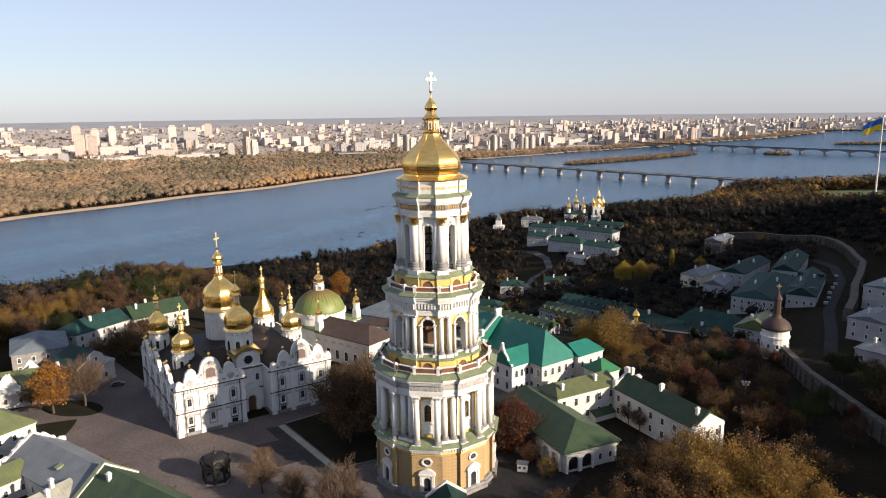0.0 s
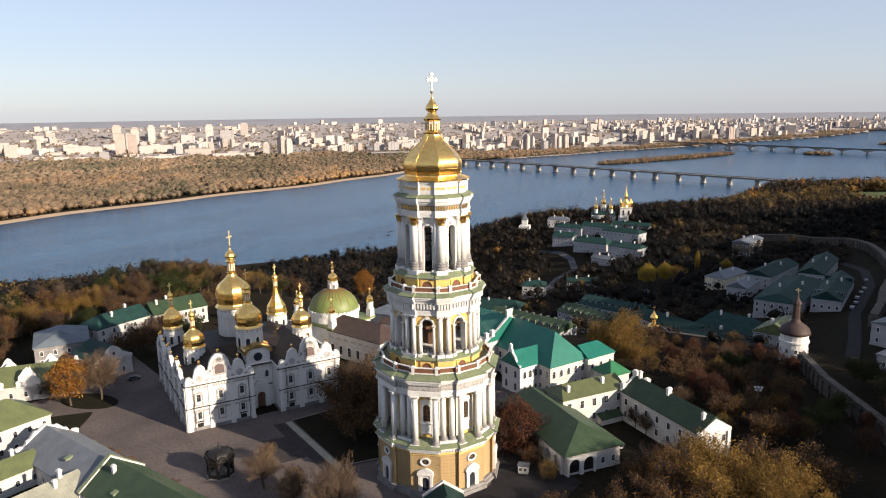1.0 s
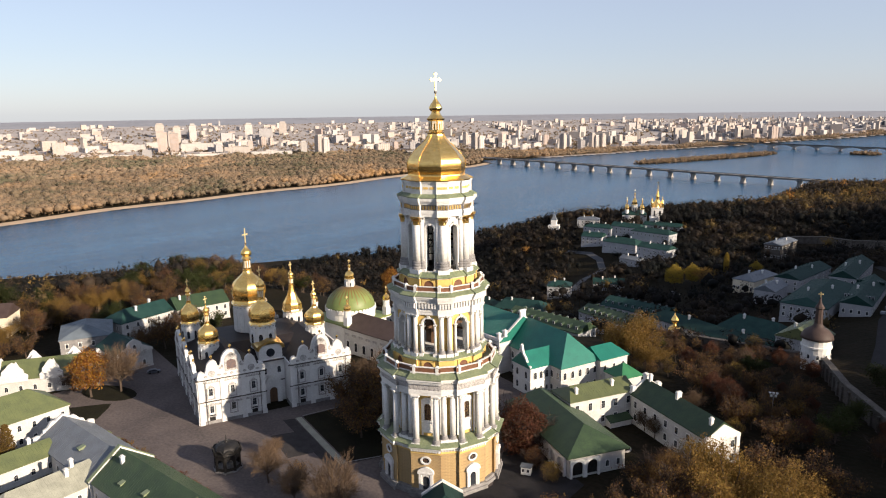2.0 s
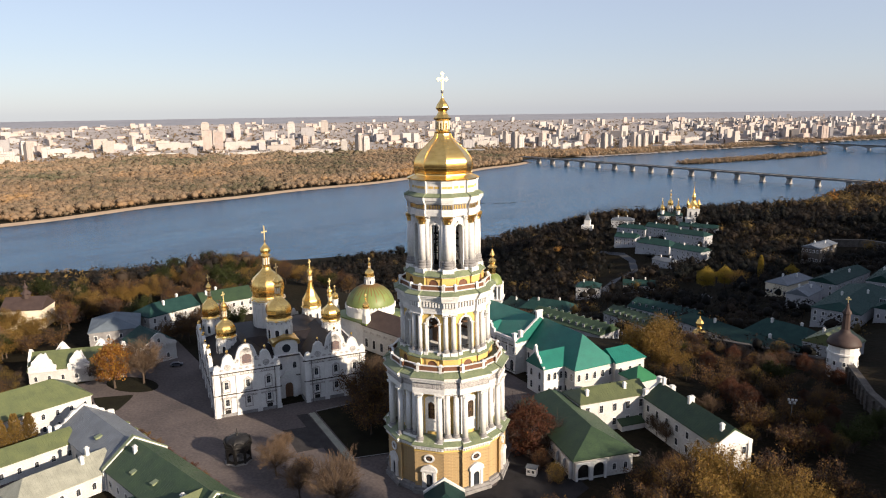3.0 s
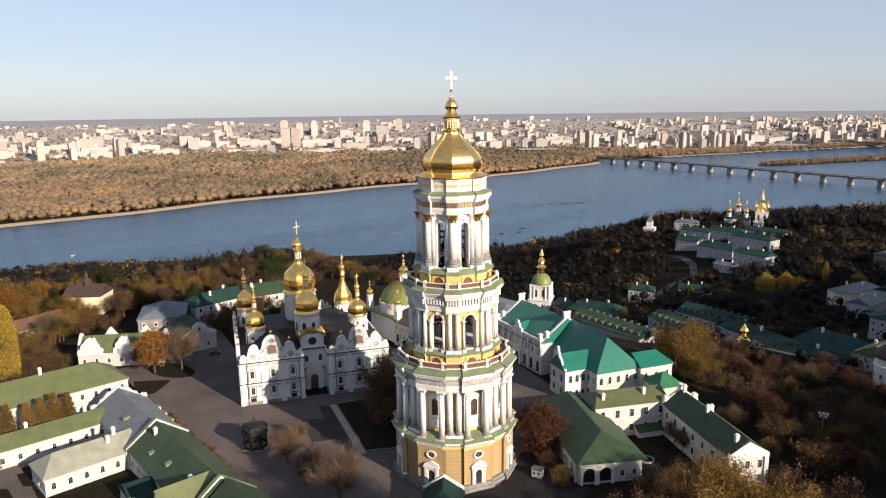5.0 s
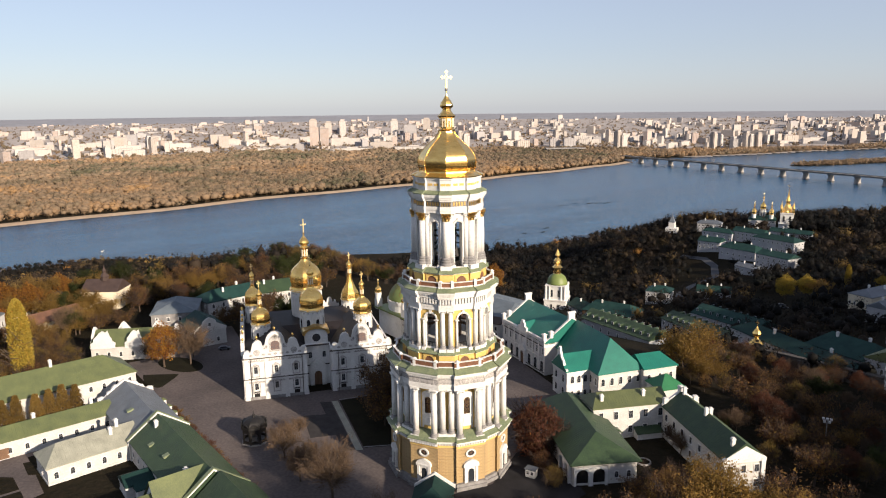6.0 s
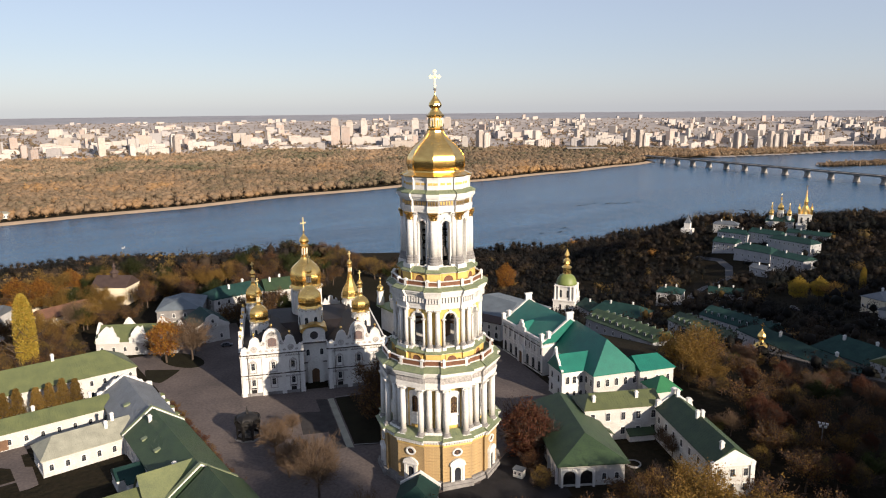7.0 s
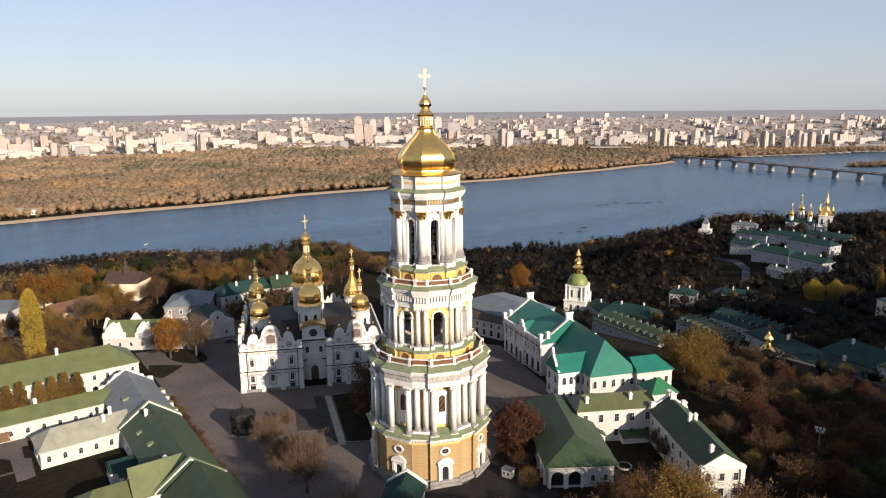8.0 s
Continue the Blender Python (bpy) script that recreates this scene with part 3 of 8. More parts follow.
strip_me = strip_b.mesh("ochre_strip", OCHRE)
win = Build()
win.box(-1.5, -0.16, -3.6, -1.12, 0.1, 4.9), win.box(1.12, -0.16, -3.6, 1.5, 0.1, 4.9)
win.arch_wall(1.15, -0.4, 4.6, 0.78, 3.3, -0.28, 0.1, bottom=0.0)
win.box(-1.4, -0.5, 4.35, 1.4, 0.1, 4.6)
win.slab([(1.4 * math.cos(math.pi * k / 8), 4.6 + 0.9 * math.sin(math.pi * k / 8)) for k in range(9)], -0.42, 0.1)
win.box(-1.3, -0.5, -0.55, 1.3, 0.1, -0.25)
win.box(-1.1, -0.2, -2.6, 1.1, 0.1, -0.55)
win.box(-0.8, -0.3, -2.2, 0.8, 0.1, -0.95)
win.box(-1.2, -0.36, -2.9, 1.2, 0.1, -2.6)
win.mat = 1
win.box(-0.78, 0.0, 0, 0.78, 0.1, 4.1)
win.mat = 2
for x in (-0.78, -0.26, 0.26, 0.78):
    win.box(x - 0.07, -0.07, 0, x + 0.07, 0.05, 4.0)
for z in (0.0, 1.1, 2.2, 3.2):
    win.box(-0.78, -0.07, z, 0.78, 0.05, z + 0.12)
win_me = win.mesh("window", [WHITE, GLASS, WOOD])
for k in range(8):
    part("ochre_panel", panel_me, None, tower, "ochre wall bay behind the window", spun(45 * k, A2))
    part("ochre_strip", strip_me, None, tower, "ochre wall strip between paired columns", spun(45 * k + 22.5, 10.9))
    part("window", win_me, None, tower, "arched window under a curved hood", spun(45 * k, A2 + 0.06, 17.3))
part("architrave", bands(((13.25, 1.75, -0.75, 24.05, 24.7), (13.4, 1.75, -0.75, 24.7, 25.35))), WHITE, tower)
fr = part("frieze", bands(((13.3, 1.75, -0.75, 25.35, 26.75),)), RELIEF, tower, "moulded frieze with grey relief ornament")
row_pieces("rosette", (0.5, 0.06, 1.05), RELIEF, fr, (13.3, 1.75, -0.75), 0.86, 25.5)
corn = part("cornice", bands(((13.5, 1.8, -0.75, 26.75, 27.2), (13.9, 1.85, -0.75, 27.2, 27.65), (14.25, 1.9, -0.75, 27.65, 28.05))), WHITE, tower, "white stepped cornice")
row_pieces("dentil", (0.3, 0.3, 0.36), WHITE, corn, (13.5, 1.8, -0.75), 0.56, 26.82)
part("skirt_roof", skirt((14.35, 1.95, -0.75), (12.2, 1.7, -0.5), 28.2, 29.3), SKIRT, tower, "pale green sheet-metal skirt")


def balustrade(c, cw, p, z, h, posts):
    """Railing panels under a white rail, with pier posts at (face offset, apothem)."""
    b = Build()
    outer, inner = plan16(*broken(c, cw, p)), plan16(*broken(c - 0.22, cw, p))
    n = len(outer)
    for i in range(n):
        j = (i + 1) % n
        q = [outer[i], outer[j], inner[j], inner[i]]
        b.mat = 0
        b.prism(q, z, z + h - 0.16)
        b.mat = 1
        o2 = [(x * 1.012, y * 1.012) for x, y in q[:2]] + [(x * 0.988, y * 0.988) for x, y in q[2:]]
        b.prism(o2, z + h - 0.16, z + h)
        b.prism(o2, z - 0.1, z + 0.15)
    part("balustrade", b, [BALUS, WHITE], tower, "red-brown railing panels under a white rail")
    q = Build()
    q.box(-0.32, -0.32, -0.3, 0.32, 0.32, h - 0.05)
    q.loft([[(-0.38, -0.38, h - 0.05), (0.38, -0.38, h - 0.05), (0.38, 0.38, h - 0.05), (-0.38, 0.38, h - 0.05)], [(-0.42, -0.42, h + 0.12), (0.42, -0.42, h + 0.12), (0.42, 0.42, h + 0.12), (-0.42, 0.42, h + 0.12)], [(-0.15, -0.15, h + 0.4), (0.15, -0.15, h + 0.4), (0.15, 0.15, h + 0.4), (-0.15, 0.15, h + 0.4)]])
    pm = q.mesh("post", WHITE)
    off, ap = posts
    for k in range(8):
        for s in (-1, 1):
            part("post", pm, None, tower, "", spun(45 * k, ap, z) @ pose(s * off, 0, 0))


balustrade(12.75, 1.8, -0.55, 29.2, 1.35, (2.65, 12.85))
# ochre pedestal under tier three
part("pedestal_wall", bands(((11.0, 1.75, 0.45, 28.4, 31.4),)), OCHRE, tower, "ochre pedestal storey")
A3 = broken(11.0, 1.75, 0.45)[0]
arch = Build()
arch.arch_wall(1.5, 0, 2.3, 1.15, 0.9, -0.2, 0.1)
arch.mat = 1
arch.box(-1.15, -0.02, 0, 1.15, 0.1, 2.05)
arch_me = arch.mesh("niche", [OCHRE, BALUS])
for k in range(8):
    part("niche", arch_me, None, tower, "low arched opening", spun(45 * k, A3, 28.8))
part("ledge_roof", skirt((11.5, 1.95, 0.45), (10.0, 1.75, 0.3), 31.65, 32.4), SKIRT, tower, "pale green sheet-metal ledge")
part("string_course", bands(((11.2, 1.85, 0.45, 31.3, 31.5), (11.35, 1.9, 0.45, 31.5, 31.62), (10.0, 1.7, 0.3, 31.6, 32.7))), WHITE, tower, "white moulded ledge")


def open_tier(plan, z0, z1, ow, spring, ochre):
    """A storey with arched openings through its wide faces."""
    a, hw, c, cw = broken(*plan)
    b = Build()
    for k in range(8):
        b.m = spun(45 * k, a)
        b.arch_wall(hw, z0, z1, ow, spring, 0, 1.0)
        b.m = spun(45 * k + 22.5, c)
        b.box(-cw, 0, z0, cw, 1.5, z1)
    part("arcade_wall", b, WHITE, tower, "white wall with open arches")
    if ochre:
        b = Build()
        for k in range(8):
            b.m = spun(45 * k, a)
            b.arch_wall(hw * 0.96, z0 + 0.1, z1 - 0.3, ow + 0.35, spring, -0.12, 0.02)
            b.m = spun(45 * k + 22.5, c)
            b.box(-0.55, -0.12, z0 + 0.4, 0.55, 0.02, z1 - 0.3)
        part("ochre_panel", b, OCHRE, tower, "ochre panels round the arches")
    for k in range(8):
        b = Build()
        b.m = spun(45 * k, a)
        for s in (-1, 1):
            b.box(s * (ow + 0.17) - 0.17, -0.3, z0, s * (ow + 0.17) + 0.17, 0.0, spring)
            b.box(s * (ow + 0.2) - 0.3, -0.36, spring - 0.3, s * (ow + 0.2) + 0.3, 0.0, spring)
        pts = [math.pi * i / 10 for i in range(11)]
        for p, q in zip(pts, pts[1:]):
            for ri, ro, d in ((ow, ow + 0.24, -0.3), (ow + 0.24, ow + 0.44, -0.42)):
                b.slab([(ri * math.cos(q), spring + ri * math.sin(q)), (ri * math.cos(p), spring + ri * math.sin(p)), (ro * math.cos(p), spring + ro * math.sin(p)), (ro * math.cos(q), spring + ro * math.sin(q))], d, 0.0)
        b.slab([(-0.2, spring + ow), (0.2, spring + ow), (0.3, spring + ow + 0.75), (-0.3, spring + ow + 0.75)], -0.5, 0.0)
        part("arch_moulding", b, WHITE, tower, "white arch moulding")
    b = Build()
    b.prism(plan16(a - 0.1, hw, c - 0.1, cw), z0 - 0.4, z0)
    b.prism(plan16(a - 0.1, hw, c - 0.1, cw), z1 - 0.3, z1 + 0.2)
    part("floor", b, GREYSTONE, tower)
    b = Build()
    b.box(-ow, 0, z0 + 1.0, ow, 0.08, z0 + 1.1)
    for i in range(7):
        x = -ow + (i + 0.5) * 2 * ow / 7
        b.box(x - 0.04, 0, z0, x + 0.04, 0.08, z0 + 1.0)
    rail_me = b.mesh("railing", IRON)
    for k in range(8):
        part("railing", rail_me, None, tower, "iron rail across the opening", spun(45 * k, a - 0.5))


T3 = (9.15, 1.1, -0.55)
open_tier(T3, 32.6, 41.9, 1.25, 39.4, True)
A3 = broken(*T3)[0]
b = Build()
b.lathe([(3.1, 32.6), (3.1, 41.6)], 8, turn=radians(22.5))
part("stair_core", b, WOOD, tower, "dark inner stair core")
beam = Build()
beam.box(-0.3, -4.6, 36.6, 0.3, 0, 37.0)
beam_me = beam.mesh("beam", WOOD)
for k in range(8):
    part("beam", beam_me, None, tower, "", spun(45 * k + 22.5, 3.1))
col3 = column_mesh(0.55, 9.1, 0.9, WHITE)
col3s = column_mesh(0.3, 6.8, 0.6, WHITE)
for k in range(8):
    for s in (-1, 1):
        part("column", col3, None, tower, "", spun(45 * k + 22.5, 10.05, 32.55) @ pose(s * 0.9, 0, 0))
        part("column", col3s, None, tower, "slim white column beside the arch", spun(45 * k, A3 + 0.5, 32.6) @ pose(s * 1.6, 0, 0))
corn = part("cornice", bands(((10.55, 1.75, 0.55, 41.6, 42.3), (10.65, 1.75, 0.55, 42.3, 42.95), (10.75, 1.75, 0.55, 42.95, 44.5), (11.15, 1.85, 0.55, 44.5, 44.95), (11.3, 1.85, 0.55, 44.95, 45.3), (11.6, 1.95, 0.55, 45.3, 45.7), (11.85, 2.0, 0.55, 45.7, 46.1))), WHITE, tower, "white entablature with brackets")
row_pieces("bracket", (0.34, 0.45, 1.2), WHITE, corn, (10.75, 1.75, 0.55), 0.66, 43.2)
row_pieces("dentil", (0.24, 0.22, 0.28), WHITE, corn, (11.15, 1.85, 0.55), 0.46, 44.98)
part("skirt_roof", skirt((11.95, 2.05, 0.55), (9.9, 1.75, 0.45), 46.25, 47.2), SKIRT, tower, "pale green sheet-metal skirt")
balustrade(10.5, 1.75, 0.4, 46.95, 1.2, (2.75, 10.05))
part("pedestal_wall", bands(((9.0, 1.5, 0.45, 46.4, 49.7),)), OCHRE, tower, "ochre pedestal storey")
A4 = broken(9.0, 1.5, 0.45)[0]
for k in range(8):
    part("niche", arch_me, None, tower, "low arched opening", spun(45 * k, A4, 47.1))
part("ledge_roof", skirt((9.55, 1.7, 0.45), (8.3, 1.5, 0.4), 50.0, 50.9), SKIRT, tower, "pale green sheet-metal ledge")
part("string_course", bands(((9.2, 1.55, 0.45, 49.6, 49.8), (9.4, 1.65, 0.45, 49.8, 49.95), (8.2, 1.45, 0.4, 49.9, 51.0))), WHITE, tower, "white moulded ledge")
T4 = (6.7, 1.15, -0.25)
open_tier(T4, 51.0, 63.5, 0.92, 60.4, False)
col4 = column_mesh(0.86, 12.2, 2.2, GOLDWORN, leafy=True)
col4s = column_mesh(0.6, 12.2, 2.2, WHITE)
for k in range(8):
    for s in (-1, 1):
        part("column", col4s, None, tower, "white column beside the arch", spun(45 * k, 6.95, 51.1) @ pose(s * 1.85, 0, 0))
    part("column", col4, None, tower, "tall white column with a gilded capital", spun(45 * k + 22.5, 7.7, 51.1))
bell = Build()
bell.lathe([(0.0, 2.0), (0.35, 1.95), (0.5, 1.4), (0.65, 0.6), (0.95, 0.1), (1.0, 0)], 14)
bell.box(-0.08, -0.08, 2.0, 0.08, 0.08, 4.6)
bell_me = bell.mesh("bell", IRON)
b = Build()
for k in range(8):
    b.m = spun(45 * k, 4.4)
    b.box(-2.0, -0.15, 57.4, 2.0, 0.15, 57.8), b.box(-0.14, -0.14, 51, 0.14, 0.14, 61), b.box(-2.0, -0.12, 54.4, 2.0, 0.12, 54.65)
    b.slab([(-1.9, 54.6), (-1.7, 54.6), (0.1, 57.4), (-0.1, 57.4)], -0.1, 0.1)
part("bell_frame", b, IRON, tower, "dark iron bell frame")
for k in range(0, 8, 2):
    part("bell", bell_me, None, tower, "dark bronze bell", spun(45 * k, 5.4, 53.2))
part("entablature", bands(((8.25, 1.3, 0.5, 63.3, 63.9), (8.35, 1.3, 0.5, 63.9, 64.6), (8.2, 1.3, 0.5, 64.6, 66.0), (8.5, 1.35, 0.5, 66.0, 66.4), (8.75, 1.4, 0.5, 66.4, 66.8), (9.0, 1.45, 0.5, 66.8, 67.5))), WHITE, tower)
row_pieces("frieze_ornament", (0.34, 0.14, 0.85), GOLDWORN, tower, (8.2, 1.3, 0.5), 0.62, 64.9, "gilded frieze ornament")
part("frieze_ground", bands(((8.23, 1.28, 0.5, 64.75, 65.9),)), GREYSTONE, tower, "grey ground of the frieze")
part("skirt_roof", skirt((9.1, 1.5, 0.5), (7.9, 1.3, 0.4), 67.66, 68.3), SKIRT, tower, "pale green sheet-metal skirt")
part("drum", bands(((7.8, 1.3, 0.45, 67.8, 70.7), (8.0, 1.35, 0.45, 70.7, 71.15))), WHITE, tower, "white drum below the dome")
row_pieces("drum_ornament", (1.05, 0.07, 0.55), OCHRE, tower, (7.8, 1.3, 0.45), 1.25, 69.3, "ochre ornament on the drum")
b = Build()
rim0, rim1 = plan16(*broken(8.25, 1.4, 0.45)), plan16(*broken(6.7, 1.2, 0.2))
b.loft([[(x, y, 71.1) for x, y in rim0], [(x, y, 71.3) for x, y in rim0], [(x, y, 72.0) for x, y in rim1]])
part("dome_rim", b, GOLD, tower, "gilded flared rim of the dome")
DOME = [(6.9, 71.6), (6.5, 71.95), (6.38, 72.4), (6.6, 73.1), (6.72, 74.0), (6.66, 74.9), (6.32, 75.8), (5.6, 76.8), (4.7, 77.75), (3.8, 78.6), (2.95, 79.35), (2.3, 80.1), (1.92, 80.75), (1.8, 81.25)]
b = Build()
b.lathe(eased(DOME), 8, turn=radians(22.5))
part("dome", b, GOLD, tower, "gilded pear-shaped dome")
b = Build()
for (r0, z0), (r1, z1) in zip(DOME, DOME[1:]):
    b.poly([(r0 - 0.1, -0.07, z0), (r0 + 0.07, -0.07, z0), (r0 + 0.07, 0.07, z0), (r0 - 0.1, 0.07, z0), (r1 - 0.1, -0.07, z1), (r1 + 0.07, -0.07, z1), (r1 + 0.07, 0.07, z1), (r1 - 0.1, 0.07, z1)],
           [(0, 1, 5, 4), (1, 2, 6, 5), (2, 3, 7, 6)])
rib_me = b.mesh("dome_rib", GOLD)
for k in range(8):
    part("dome_rib", rib_me, None, tower, "", pose(0, 0, 0, 0, 0, 45 * k + 22.5))
b = Build()
b.lathe([(1.85, 81.15), (1.95, 81.4), (1.62, 81.6), (1.6, 84.0), (1.95, 84.2), (2.05, 84.45), (1.75, 84.75), (1.25, 85.3), (0.95, 85.8), (0.95, 86.05), (1.35, 86.35), (1.5, 86.75), (1.45, 87.0), (1.15, 87.6), (0.7, 88.2), (0.3, 88.9), (0.14, 89.4), (0.12, 90.0)], 8, turn=radians(22.5))
part("lantern", b, GOLD, tower, "gilded lantern and small onion")
b = Build()
b.lathe([(0.1, 89.9), (0.3, 90.1), (0.36, 90.3), (0.3, 90.5), (0.1, 90.7)], 10)
part("orb", b, GREYSTONE, tower, "small grey orb below the cross")
b = Build()
for k in range(8):
    b.m = spun(45 * k, 1.52)
    b.arch_wall(0.44, 82.0, 83.9, 0.22, 83.2, -0.1, 0.1)
part("lantern_panel", b, CREAM, tower, "pale arched lantern panels")
b = Build()
b.m = pose(0, 0, 0, 0, 0, 80)
cross(b, 90.6, 3.75, 1.15, 0.19)
part("cross", b, GOLDMATT, tower, "bright gilded cross")


# ---- domed drums ----
def onion(b, r, z, h, n=8, pear=False):
    """A gilded dome on a flared rim, drawn in to a neck at z + h."""
    if pear:
        prof = [(1.1, -0.02), (1.0, 0.05), (0.98, 0.16), (0.94, 0.26), (0.8, 0.36), (0.62, 0.48), (0.46, 0.62), (0.34, 0.78), (0.24, 1)]
    else:
        prof = [(1.08, -0.03), (1.03, 0.0), (0.95, 0.05), (0.92, 0.1), (0.95, 0.18), (0.995, 0.27), (1.0, 0.37), (0.97, 0.48), (0.89, 0.59), (0.75, 0.69), (0.56, 0.78), (0.41, 0.85), (0.3, 0.92), (0.25, 1)]
    b.lathe(eased([(r * p, z + h * q) for p, q in prof], 3), n, turn=math.pi / n)


def domed_drum(parent, x, y, z0, r, drum_h, dome_h, lantern_h, mat=GOLD, sides=8, pear=False, tall=1.0, arches=8, small=1.0):
    """A drum with arched windows, a dome with ribs, a lantern with its own small onion, and a cross."""
    dr = r * 0.93
    z1 = z0 + drum_h
    b = Build()
    b.lathe([(dr * 1.03, z0), (dr, z0 + 0.3), (dr, z1 - 0.18 * drum_h), (dr * 1.05, z1 - 0.17 * drum_h), (dr * 1.04, z1 - 0.12 * drum_h), (dr, z1 - 0.11 * drum_h), (dr, z1 - 0.5), (dr * 1.08, z1 - 0.2), (dr * 1.12, z1)], sides * 2, x, y, turn=math.pi / sides / 2)
    t = part("drum", b, WHITE, parent, "white drum with arched windows")
    if arches:
        w = Build()
        aw, ah = dr * (0.16 if drum_h < 9 else 0.12), drum_h * (0.34 if drum_h < 9 else 0.44)
        w.arch_wall(aw * 1.6, 0, ah * 1.55, aw, ah, -0.2, 0.15)
        w.mat = 1
        w.box(-aw, -0.03, 0, aw, 0.1, ah + aw)
        wm = w.mesh("window", [WHITE, GLASS])
        cb = Build()
        cb.slab([(-0.22, 0.5), (-0.22, 0.12), (0, 0), (0.22, 0.12), (0.22, 0.5)], -0.14, 0.1)
        cm = cb.mesh("corbel", RELIEF)
        for k in range(arches):
            part("window", wm, None, t, "", pose(x, y, 0) @ spun(360 / arches * k + 180 / arches, dr * 0.985, z0 + drum_h * 0.2))
        for k in range(arches * 2):
            part("corbel", cm, None, t, "", pose(x, y, 0) @ spun(180 / arches * k, dr * 0.99, z1 - 0.1 * drum_h - 0.4))
    b = Build()
    b.m = pose(x, y, 0)
    onion(b, r, z1, dome_h, sides, pear)
    part("dome", b, mat, parent, "gilded onion dome" if mat is GOLD else "")
    z2, L = z1 + dome_h, lantern_h
    q = r * 0.2 * small
    b = Build()
    b.m = pose(x, y, 0)
    b.lathe([(q * 1.3, z2 - 0.1), (q * 1.35, z2 + L * 0.03), (q, z2 + L * 0.05), (q, z2 + L * 0.42), (q * 1.5, z2 + L * 0.46), (q * 1.1, z2 + L * 0.53), (q * 0.85, z2 + L * 0.57)], 8, turn=math.pi / 8)
    b.lathe(eased([(q * 0.85, z2 + L * 0.56), (q * 1.45, z2 + L * 0.6), (q * 1.6, z2 + L * 0.67), (q * 1.35, z2 + L * 0.76), (q * 0.7, z2 + L * 0.86), (q * 0.3, z2 + L * 0.94), (0.07, z2 + L)], 2), 8, turn=math.pi / 8)
    b.lathe([(0.05, z2 + L), (q * 0.35, z2 + L * 1.03), (q * 0.35, z2 + L * 1.06), (0.05, z2 + L * 1.09)], 8)
    lan = part("lantern", b, GOLD, parent, "slim gilded lantern with a small onion")
    if arches:
        w = Build()
        for k in range(8):
            w.m = pose(x, y, 0) @ spun(45 * k, q * 0.97)
            w.box(-q * 0.2, -0.05, z2 + L * 0.1, q * 0.2, 0.05, z2 + L * 0.38)
        part("lantern_panel", w, CREAM, lan, "pale lantern panels")
    b = Build()
    b.m = pose(x, y, 0, 0, 0, 40)
    cross(b, z2 + L * 1.06, r * 0.7 * tall, r * 0.22, 0.06 + r * 0.010)
    part("cross", b, CROSSGOLD, parent, "gilded cross")


# ---- windows and houses ----
def window_pair(w, h, arched=True):
    f = Build()
    t = 0.14
    if arched:
        f.arch_wall(w / 2 + t, -0.1, h + t, w / 2, h - w / 2, -0.1, 0.06)
    else:
        f.box(-w / 2 - t, -0.1, 0, -w / 2, 0.06, h), f.box(w / 2, -0.1, 0, w / 2 + t, 0.06, h), f.box(-w / 2 - t, -0.14, h, w / 2 + t, 0.06, h + 0.2)
    f.box(-w / 2 - t - 0.05, -0.2, -0.15, w / 2 + t + 0.05, 0.06, 0)
    g = Build()
    g.box(-w / 2, -0.02, 0, w / 2, 0.04, h)
    g.mat = 1
    g.box(-0.025, -0.05, 0, 0.025, 0.0, h)
    g.box(-w / 2, -0.05, h * 0.6, w / 2, 0.0, h * 0.6 + 0.05)
    return f.mesh("window", WHITE), g.mesh("pane", [GLASS, GREYSTONE])


PAIRS = {}
FOOT = []


def window(parent, m, w=1.1, h=1.8, arched=True):
    key = (round(w, 2), round(h, 2), arched)
    if key not in PAIRS:
        PAIRS[key] = window_pair(w, h, arched)
    f, g = PAIRS[key]
    o = part("window", f, None, parent, "", m)
    part("pane", g, None, o)
    return o


SIDES = {"s": lambda L, W, t: pose(t * L, 0, 0), "e": lambda L, W, t: pose(L, t * W, 0, 0, 0, 90), "n": lambda L, W, t: pose((1 - t) * L, W, 0, 0, 0, 180), "w": lambda L, W, t: pose(0, (1 - t) * W, 0, 0, 0, 270)}


def chimney(parent, x, y, z, h=1.8, w=0.8):
    b = Build()
    b.box(-w / 2, -w / 2, 0, w / 2, w / 2, h)
    b.box(-w / 2 - 0.12, -w / 2 - 0.12, h, w / 2 + 0.12, w / 2 + 0.12, h + 0.2)
    b.box(-w / 2 + 0.1, -w / 2 + 0.1, h + 0.2, w / 2 - 0.1, w / 2 - 0.1, h + 0.5)
    part("chimney", b, WHITE, parent, "white plastered chimney", pose(x, y, z))


